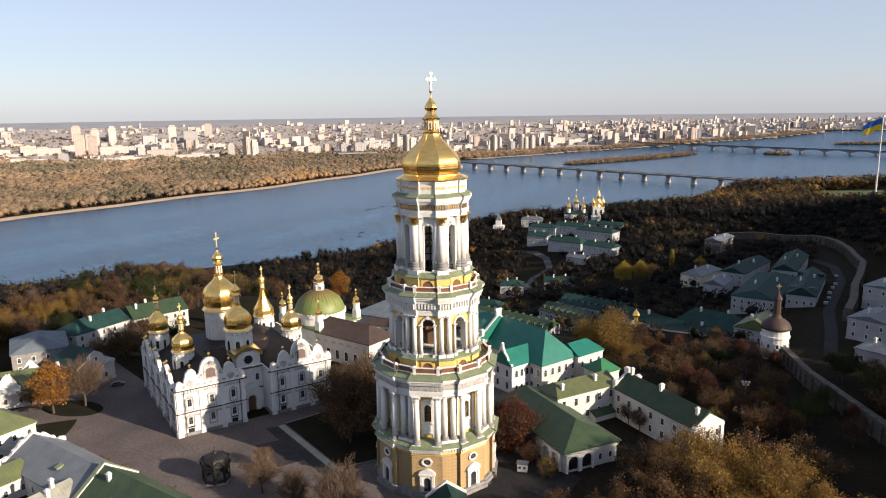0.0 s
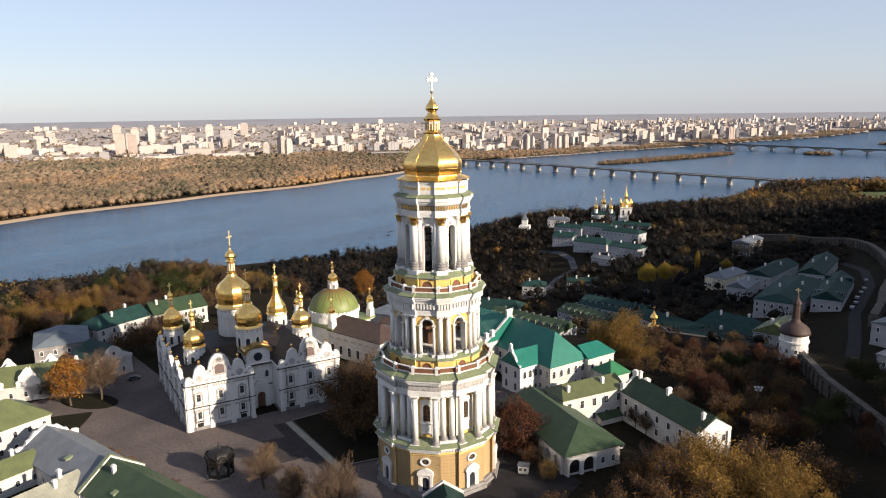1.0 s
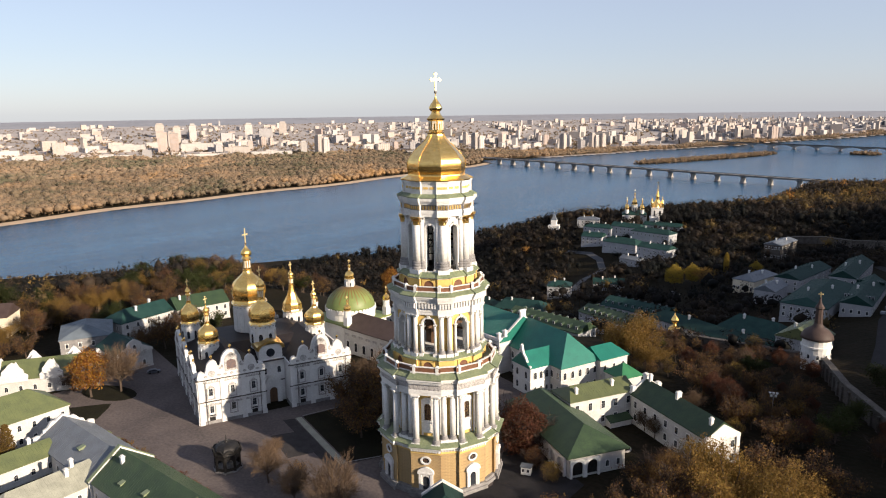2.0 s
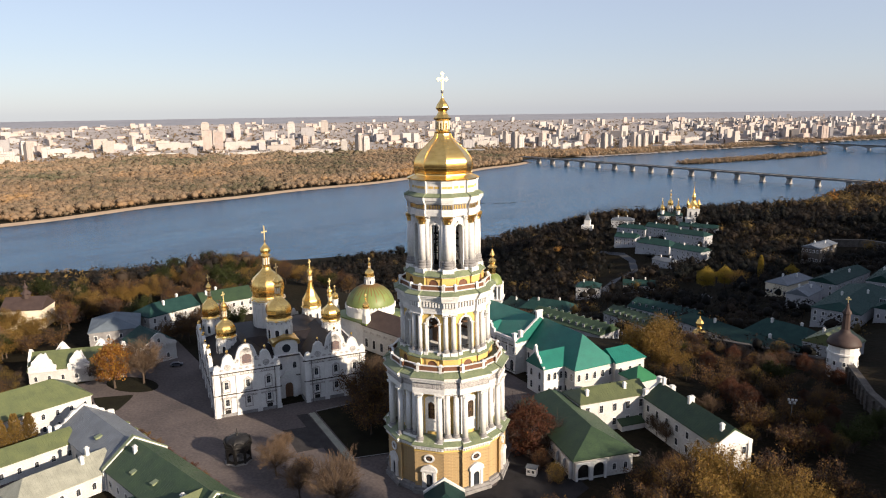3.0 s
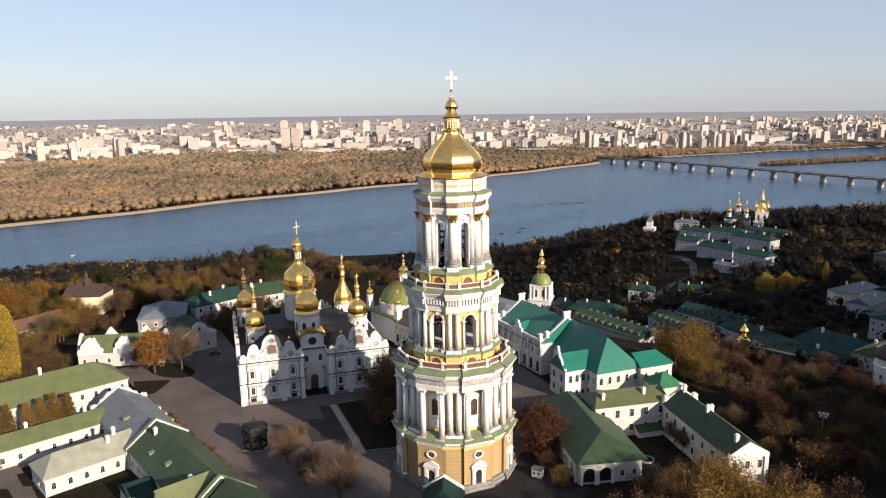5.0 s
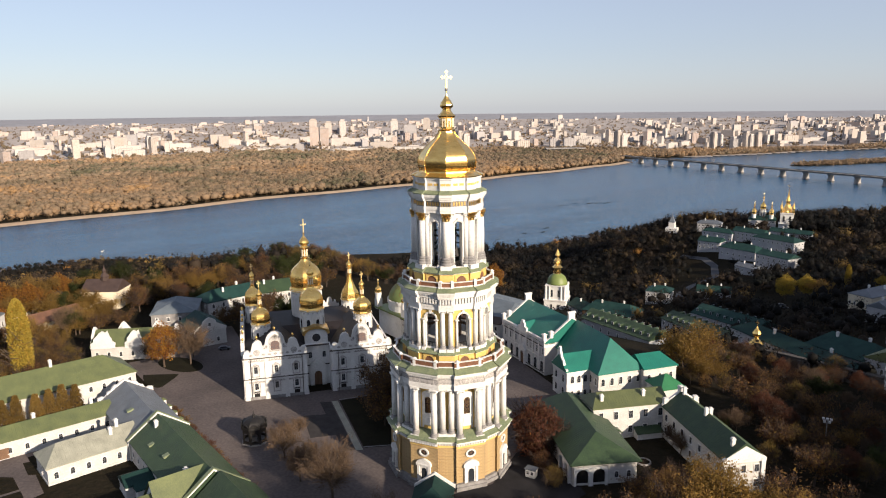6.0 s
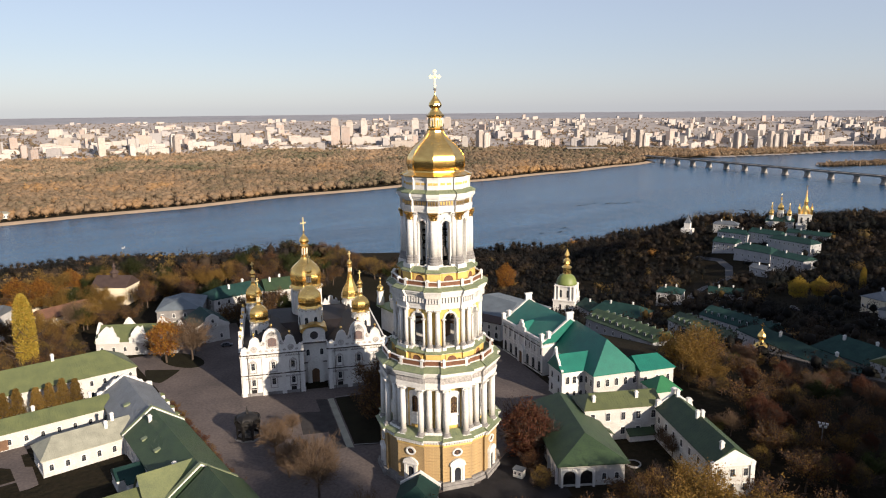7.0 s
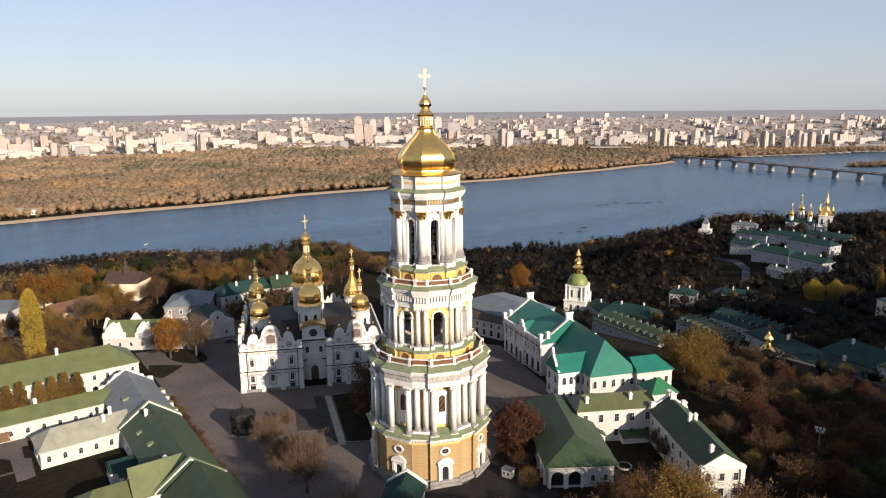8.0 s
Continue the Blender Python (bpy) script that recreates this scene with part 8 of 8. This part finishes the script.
BANK_TREES = [
    # the first five brown trees are mostly unseen, added for their shade
    ("brown", -38, 126, 12), ("brown", -30, 119, 12), ("brown", -36, 108, 12), ("brown", -24, 128, 12), ("brown", -42, 132, 11), ("gold", -25, 150, 19),
    ("gold", -30, 157, 16), ("gold", -19, 146, 17), ("gold", -12, 148, 16), ("brown", -37, 141, 12), ("brown", -30, 138, 13), ("gold", -22, 138, 14),
    ("gold", -16, 156, 16), ("rust", -36, 147, 15), ("rust", -40, 153, 12), ("brown", -22, 165, 15), ("brown", -10, 168, 13), ("gold", -4, 150, 14), ("bare", -38, 156, 12),
    ("brown", -43, 150, 11),
]
PALACE_TREES = [
    ("gold", -80, 229, 20), ("gold", -72, 226, 14), ("gold", -86, 234, 14), ("rust", -76, 222, 7), ("rust", -70, 220, 6), ("wild", -82, 223, 6), ("rust", -88, 228, 7), ("rust", -66, 224, 7), ("brown", -54, 216, 12), ("red", -42, 206, 11), ("red", -48, 212, 10),
    ("brown", -36, 196, 11), ("brown", -30, 204, 10), ("brown", -24, 188, 12), ("red", -20, 196, 9), ("green", -14, 204, 10), ("brown", -38, 222, 10),
    ("brown", -33, 216, 8), ("brown", -26, 226, 9), ("green", -12, 216, 9), ("brown", -50, 226, 9), ("brown", -58, 236, 9), ("green", -44, 240, 9),
    ("brown", -70, 242, 10), ("brown", -84, 250, 9), ("bare", -52, 178, 7), ("bare", -56, 181, 7), ("green", 2, 226, 14), ("brown", 6, 214, 15),
    ("brown", 14, 232, 16), ("brown", 4, 240, 14), ("green", -8, 246, 12),
]
VALLEY_TREES = [
    ("yellow", -138, 425, 16), ("yellow", -130, 432, 14), ("gold", -122, 430, 14), ("yellow", -144, 434, 12), ("orange", -365, 414, 24), ("poplar", -116, 452, 16),
    ("yellow", -98, 450, 11),
]
for kind, x, y, h in COURT_TREES:
    plant(kind, x, y, h)
for kind, x, y, h in SLOPE_TREES:
    plant(kind, x, y, h)
for kind, x, y, h in SLOPE_TREES_MORE:
    plant(kind, x, y, h)
plant("red", -77.5, 152.5, 19.0, -4.0)
plant("rust", -70, 147, 7.5, -1.5)
plant("rust", -63.5, 143.5, 7.0, -1.5)
for kind, x, y, h in TOWER_TREES:
    plant(kind, x, y, h)
for kind, x, y, h in BANK_TREES:
    plant(kind, x, y, h)
for kind, x, y, h in PALACE_TREES:
    plant(kind, x, y, h)
for kind, x, y, h in VALLEY_TREES:
    plant(kind, x, y, h)
for i in range(190):
    x, y = vg2.uniform(-350, -245), vg2.uniform(20, 250)
    if bool(built_on(x, y, 2.0)) or (x > -275 and 95 < y < 225):
        continue
    plant(vg2.choice(["brown", "rust", "rust", "gold", "green", "rust"] if y > 110 else ["gold", "orange", "brown", "gold", "bare", "gold", "brown", "green"]), x, y, vg2.uniform(9, 14))
for i in range(30):
    x, y = vg2.uniform(-250, -208), vg2.uniform(20, 74)
    if not bool(built_on(x, y, 1.5)):
        plant(vg2.choice(["rust", "gold", "rust", "brown"]), x, y, vg2.uniform(8, 12))
# tall trees on the added bank, unseen, planted to shade court and thicket
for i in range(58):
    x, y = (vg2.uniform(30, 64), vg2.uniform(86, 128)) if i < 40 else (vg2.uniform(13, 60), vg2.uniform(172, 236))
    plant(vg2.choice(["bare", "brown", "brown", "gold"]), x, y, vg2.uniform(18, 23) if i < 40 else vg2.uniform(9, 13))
for i in range(84):
    plant(vg2.choice(["brown", "green", "gold", "brown"]), vg2.uniform(16, 58), vg2.uniform(160, 262), vg2.uniform(11.5, 16))
for i in range(9):
    plant("clipped", -175.5, 40 + i * 3.3 + (1.4 if i > 4 else 0), 11.0)
# thicket on the near side of the fortress wall
vg = random.Random(5)
for i in range(80):
    x, y = vg.uniform(-100, 8), vg.uniform(188, 268)
    if bool(built_on(x, y, 2.5)) or (x < -60 and y < 232) or x + 0.6 * (y - 172) < -40:
        continue
    plant(vg.choice(["wild", "rust", "red", "bare", "rust", "rust"]), x, y, vg.uniform(4, 9.5))
for i in range(34):
    plant("shrub", -164 + i * 2.05 + vg.uniform(-0.5, 0.5), 90.9 + vg.uniform(-0.4, 0.4) - (-164 + i * 2.05 + 164) * 0.053, vg.uniform(1.6, 3.4))

# ---- bridge ----
def bridge(name, label, a, c, piers, up, w, arched=False):
    L = math.hypot(c[0] - a[0], c[1] - a[1])
    la, lc = float(lift(math.hypot(*a))), float(lift(math.hypot(*c)))
    t = thing(name, label, "bridge", a[0], a[1], 0)
    t.matrix_basis = pose(a[0], a[1], RIVER + la, 0, -math.degrees(math.atan2(lc - la, L)), math.degrees(math.atan2(c[1] - a[1], c[0] - a[0])))
    b = Build()
    b.box(-60, -w / 2, up - 2.6, L + 60, w / 2, up)
    b.box(-60, -w / 2 - 1.2, up - 0.6, L + 60, w / 2 + 1.2, up + 0.3)
    part("deck", b, CONCRETE, t)
    b = Build()
    b.box(-60, -0.15, up + 0.3, L + 60, 0.15, up + 1.6)
    rail = b.mesh("railing", IRON)
    for s in (-1, 1):
        part("railing", rail, None, t, "", pose(0, s * (w / 2 + 0.9), 0))
    p = Build()
    z0, z1 = -6, up - 2.4
    ring = lambda hx, hy, z: [(-hx, -hy, z), (hx, -hy, z), (hx, hy, z), (-hx, hy, z)]
    p.loft([ring(3.6, w * 0.5, z0), ring(3.6, w * 0.5, 1.5), ring(2.4, w * 0.42, 1.9), ring(2.2, w * 0.36, z1 - 4), ring(4.5, w * 0.5, z1)])
    pm = p.mesh("pier", CONCRETE)
    span = L / piers
    for i in range(piers):
        part("pier", pm, None, t, "", pose((i + 0.5) * span, 0, 0))
    if arched:
        q = Build()
        q.slab([(span * k / 10, up - 2.5 - 10 * abs(k / 5 - 1) ** 2) for k in range(11)] + [(span, up - 2.4), (0, up - 2.4)], -w * 0.4, w * 0.4)
        qm = q.mesh("arch", CONCRETE)
        for i in range(piers - 1):
            part("arch", qm, None, t, "", pose((i + 0.5) * span, 0, 0))
    return t


bridge("road_bridge", "long concrete road bridge on evenly spaced piers", (-1397, 2063), (-116, 1724), 19, 19, 22)
bridge("arch_bridge", "distant arched concrete bridge", (-1034, 3155), (60, 3026), 13, 14, 18, True)

# ---- the city on the far bank ----
FACADES = [material("pale_panel_facade", (0.44, 0.385, 0.34), 0.85, scale=0.02, fine=8, amount=0.25, bump=0.0, per_object=0.15),
           material("white_panel_facade", (0.50, 0.46, 0.425), 0.85, scale=0.02, fine=8, amount=0.2, bump=0.0, per_object=0.1),
           material("pink_panel_facade", (0.41, 0.325, 0.28), 0.85, scale=0.02, fine=8, amount=0.25, bump=0.0, per_object=0.15),
           material("grey_panel_facade", (0.37, 0.35, 0.35), 0.85, scale=0.02, fine=8, amount=0.25, bump=0.0, per_object=0.2)]
for _m in FACADES:
    _n, _l = _m.node_tree.nodes, _m.node_tree.links
    _bk, _mx, _tc, _mp = _n.new("ShaderNodeTexBrick"), _n.new("ShaderNodeMix"), _n.new("ShaderNodeTexCoord"), _n.new("ShaderNodeMapping")
    _mp.inputs["Rotation"].default_value = (radians(90), 0, 0)
    _l.new(_tc.outputs["Object"], _mp.inputs["Vector"]), _l.new(_mp.outputs[0], _bk.inputs["Vector"])
    _bk.offset, _bk.inputs["Scale"].default_value, _bk.inputs["Mortar Size"].default_value = 0.0, 1.0, 0.9
    _bk.inputs["Brick Width"].default_value, _bk.inputs["Row Height"].default_value = 3.4, 3.0
    # window tone kept near the wall's: distance haze put into the colour
    _mx.data_type, _mx.inputs[7].default_value = "RGBA", (0.33, 0.315, 0.31, 1)
    _src = _n["Principled BSDF"].inputs["Base Color"].links[0].from_socket
    _inv = _n.new("ShaderNodeMath")
    _inv.operation, _inv.inputs[0].default_value = "SUBTRACT", 1.0
    _l.new(_bk.outputs["Fac"], _inv.inputs[1]), _l.new(_inv.outputs[0], _mx.inputs[0])
    _l.new(_src, _mx.inputs[6]), _l.new(_mx.outputs[2], _n["Principled BSDF"].inputs["Base Color"])
ROOFCITY = material("bitumen_roof", (0.30, 0.28, 0.27), 0.9, scale=0.03, bump=0.0)


def apartment(L, W, H, mat, tiers=False):
    t = thing("apartment_building", "pale apartment block across the river", "apartment building", 0, 0, 0, group="housing blocks across the river")
    n = max(2, int(L / 11))
    south, north = [], []
    for i in range(n):
        x = -L / 2 + (i + 0.5) * L / n
        south += [(x - 2.2, -W / 2), (x - 2.2, -W / 2 - 1.2), (x + 2.2, -W / 2 - 1.2), (x + 2.2, -W / 2)]
    outline = [(-L / 2, -W / 2)] + south + [(L / 2, -W / 2)]
    outline += [(-x, -y) for x, y in outline]
    b = Build()
    b.prism(outline, -8, H)
    part("wall", b, mat, t)
    b = Build()
    b.box(-L / 2 - 0.3, -W / 2 - 0.3, H, L / 2 + 0.3, W / 2 + 0.3, H + 0.8)
    r = part("roof", b, ROOFCITY, t)
    b = Build()
    k = 0.36 if tiers else 0.14
    b.box(-L * k, -W * k, H + 0.7, L * k, W * k, H + (7 if tiers else 4))
    part("roof_house", b, mat, r)
    return t


cg_ = random.Random(9)
MODELS = [apartment(70, 13, 28, FACADES[0]), apartment(110, 13, 28, FACADES[1]), apartment(24, 20, 52, FACADES[1], tiers=True), apartment(30, 18, 48, FACADES[2]), apartment(46, 14, 36, FACADES[3]), apartment(22, 22, 66, FACADES[0], tiers=True), apartment(60, 24, 14, FACADES[1])]
SET = set()


def put_block(i, x, y, ang, k=1.0):
    r = math.hypot(x, y)
    s = k / float(far_scale(r))
    m = pose(x, y, gz(x, y), 0, 0, ang) @ Matrix.Diagonal((s, s, s, 1))
    if i not in SET:
        SET.add(i)
        MODELS[i].matrix_basis = m
        return
    c = copy_thing(MODELS[i], Matrix.Identity(4))
    c.matrix_basis = m


count = 0
while count < 165:
    az, r = cg_.uniform(84, 188), 2600 + 900 * cg_.random()
    x, y = r * math.cos(radians(az)), r * math.sin(radians(az))
    if r < 3350 and 136 < az < 158:
        continue
    if x > float(np.interp(y, [-900, 800, 1300, 1800, 2350, 2600, 3400], [-2890, -2910, -2840, -2500, -2050, -1480, -1100])):
        continue
    put_block(cg_.choice([0, 0, 1, 1, 1, 1, 6, 6, 2, 3, 4, 5]), x, y, cg_.choice([90, 90, 100, 75, 110, 60, 0]) + cg_.uniform(-6, 6), cg_.uniform(0.7, 1.2))
    count += 1
for i, x, y, a, k in ((5, -1766, 2468, 80, 1.15), (2, -1752, 2484, 80, 1.2), (5, -1387, 2802, 70, 1.0), (2, -1372, 2812, 70, 1.05), (5, -1350, 2826, 70, 0.95), (3, -795, 3348, 60, 1.5), (1, -1510, 2751, 95, 0.9), (1, -1625, 2645, 100, 0.9), (5, -2240, 2010, 85, 1.2), (2, -2225, 2030, 85, 1.25)):
    put_block(i, x, y, a, k)
SIZES = ((70, 28), (110, 28), (24, 52), (30, 48), (46, 36), (22, 66), (60, 14))
for i, x, y, a, wide, tall in ((1, -2939, 1556, 62, 161, 34), (6, -2780, 1377, 64, 200, 15), (4, -2650, 1476, 61, 36, 38), (3, -2806, 1636, 60, 44, 98), (3, -2782, 1676, 60, 40, 90), (1, -2760, 1770, 57, 149, 38), (6, -2509, 1648, 57, 170, 19), (0, -2505, 1802, 54, 92, 36), (6, -2368, 1866, 52, 168, 21), (5, -3070, 1867, 59, 44, 96), (2, -3030, 1925, 59, 40, 104),
                            (5, -3257, 1888, 60, 60, 100), (2, -2271, 1954, 49, 25, 56), (3, -3118, 1980, 58, 47, 84), (2, -2921, 2165, 53, 50, 100), (0, -2681, 1812, 56, 62, 24), (4, -2814, 2185, 52, 84, 78), (5, -2942, 2392, 51, 60, 96)):
    s = 1 / float(far_scale(math.hypot(x, y)))
    c = copy_thing(MODELS[i], Matrix.Identity(4))
    c.matrix_basis = pose(x, y, gz(x, y), 0, 0, a + 180) @ Matrix.Diagonal((s * wide / SIZES[i][0], s, s * tall / SIZES[i][1], 1))
hal = thing("exhibition_hall", "long low hall with dark glass front across the river", "hall", -1860, 2250, gz(-1860, 2250), 48)
b = Build()
b.box(-75, -25, -6, 75, 25, 15)
part("glass_front", b, GLASS, hal, "dark blue-grey glazing")
b = Build()
b.box(-80, -30, 15, 80, 30, 18)
part("roof", b, CONCRETE, hal, "pale flat roof slab")
md = Build()
md.box(-0.8, -26.2, -6, 0.8, -25, 15)
md_me = md.mesh("mullion", CONCRETE)
for i in range(11):
    part("mullion", md_me, None, hal, "", pose(-75 + 15 * i, 0, 0))
# the far quarters, too small to tell apart
gq = np.random.default_rng(12)
bx = np.array([[-1, -1, 0], [1, -1, 0], [1, 1, 0], [-1, 1, 0], [-1, -1, 1], [1, -1, 1], [1, 1, 1], [-1, 1, 1]], float)
bf = np.array([[4, 5, 6, 7], [0, 1, 5, 4], [1, 2, 6, 5], [2, 3, 7, 6], [3, 0, 4, 7]])
az, r = np.radians(np.concatenate([gq.uniform(76, 192, 3300), gq.uniform(80, 114, 1500)])), np.concatenate([3150 + 1200 * gq.uniform(0, 1, 3300) ** 1.05, 3500 + 800 * gq.uniform(0, 1, 1500)])
x, y = r * np.cos(az), r * np.sin(az)
k = far_scale(r)
ok = (x * k < far_bank(y * k) - 260) | ((x * k > near_bank(y * k) + 150) & (y > 3300))
ok &= (patchy(x, y, 95) > 0.1) | (az < 1.92)
ok &= (r > 3300) | (patchy(x, y, 60) > 0.2)
x, y, r = x[ok], y[ok], r[ok]
n = len(x)
ln, wd, ht = gq.uniform(9, 44, n), gq.uniform(6, 12, n), gq.choice([5, 6, 8, 10, 14, 16, 24, 28, 40, 58], n) * gq.uniform(0.7, 1.1, n)
s = 1 / far_scale(r)
an = gq.choice([1.57, 1.4, 1.9, 1.66, 1.1, 0.1], n) + gq.uniform(-0.1, 0.1, n)
P = bx[None] * np.stack([ln * s, wd * s, ht * s + 4], -1)[:, None, :]
V = np.stack([x[:, None] + P[:, :, 0] * np.cos(an)[:, None] - P[:, :, 1] * np.sin(an)[:, None], y[:, None] + P[:, :, 0] * np.sin(an)[:, None] + P[:, :, 1] * np.cos(an)[:, None], ground_height(x, y)[:, None] - 4 + P[:, :, 2]], -1)
for j in range(4):
    sel = np.arange(n) % 4 == j
    m = int(sel.sum())
    me = big_mesh("far_city_blocks", V[sel].reshape(-1, 3), (bf[None] + (np.arange(m) * 8)[:, None, None]).reshape(-1, 4), FACADES[j])
    me.polygons.foreach_set("use_smooth", [False] * len(me.polygons))
    tagged(new("far_city_blocks", me), "crowded housing blocks to the skyline, haze put into their pale tones", "city blocks", kind="stuff")
# street trees between the blocks
az, r = np.radians(gq.uniform(76, 192, 11000)), gq.uniform(2200, 4330, 11000)
x, y = r * np.cos(az), r * np.sin(az)
k = far_scale(r)
ok = (x * k < far_bank(y * k) - 60) & (x < np.interp(y, [-900, 800, 1300, 1800, 2350, 2600, 3400], [-2870, -2890, -2800, -2450, -2000, -1450, -1080]))
x, y, r = x[ok], y[ok], r[ok]
n = len(x)
woodland("city_trees", "brown street trees among the far housing blocks", x, y, 6, gq.uniform(6, 14, n) / far_scale(r), gq.uniform(9, 14, n) / far_scale(r), np.clip(0.4 + gq.normal(0, 0.12, n), 0, 1), 0.45, 15)
# rust-brown trees along the shore below the bridges
az, r = np.radians(gq.uniform(78, 128, 60000)), gq.uniform(2300, 4100, 60000)
x, y = r * np.cos(az), r * np.sin(az)
k = far_scale(r)
d = far_bank(y * k) - x * k
ok = (d > 30) & (d < 190 + 90 * patchy(x, y, 70)) & (y > 2150)
x, y, r = x[ok], y[ok], r[ok]
n = len(x)
woodland("city_trees", "rust-brown trees along the far shore", x, y, 14, gq.uniform(7, 12, n) / far_scale(r), gq.uniform(9, 16, n) / far_scale(r), np.clip(0.5 + 0.14 * patchy(x, y, 50) + gq.normal(0, 0.1, n), 0, 1), 0.3, 25)
# flag
fl = thing("flagpole", "very tall white flagpole with blue and yellow flag", "flagpole", -15, 818, gz(-15, 818), 0)
b = Build()
b.lathe([(1.0, -2), (0.9, 0), (0.45, 74), (0.6, 74.5), (0.1, 75)], 10)
part("pole", b, WHITE, fl)
BLUE = material("blue_flag_cloth", (0.03, 0.14, 0.50), 0.8, scale=0.2, amount=0.2, bump=0.1)
YELLOW = material("yellow_flag_cloth", (0.80, 0.56, 0.03), 0.8, scale=0.2, amount=0.2, bump=0.1)
b = Build()
for i in range(14):
    for j in range(8):
        b.mat = 0 if j >= 4 else 1
        q = []
        for di, dj in ((0, 0), (1, 0), (1, 1), (0, 1)):
            u, w = (i + di) / 14, (j + dj) / 8
            q.append((-16 * u ** 0.9, 1.8 * math.sin(6 * u + 1.5 * w) * u, 63 + 11 * w - 7.5 * u ** 1.5 + 0.9 * math.sin(8 * u + 2 * w) * u))
        b.poly(q, [(0, 1, 2, 3)])
part("flag", b, [BLUE, YELLOW], fl, "waving blue and yellow flag")
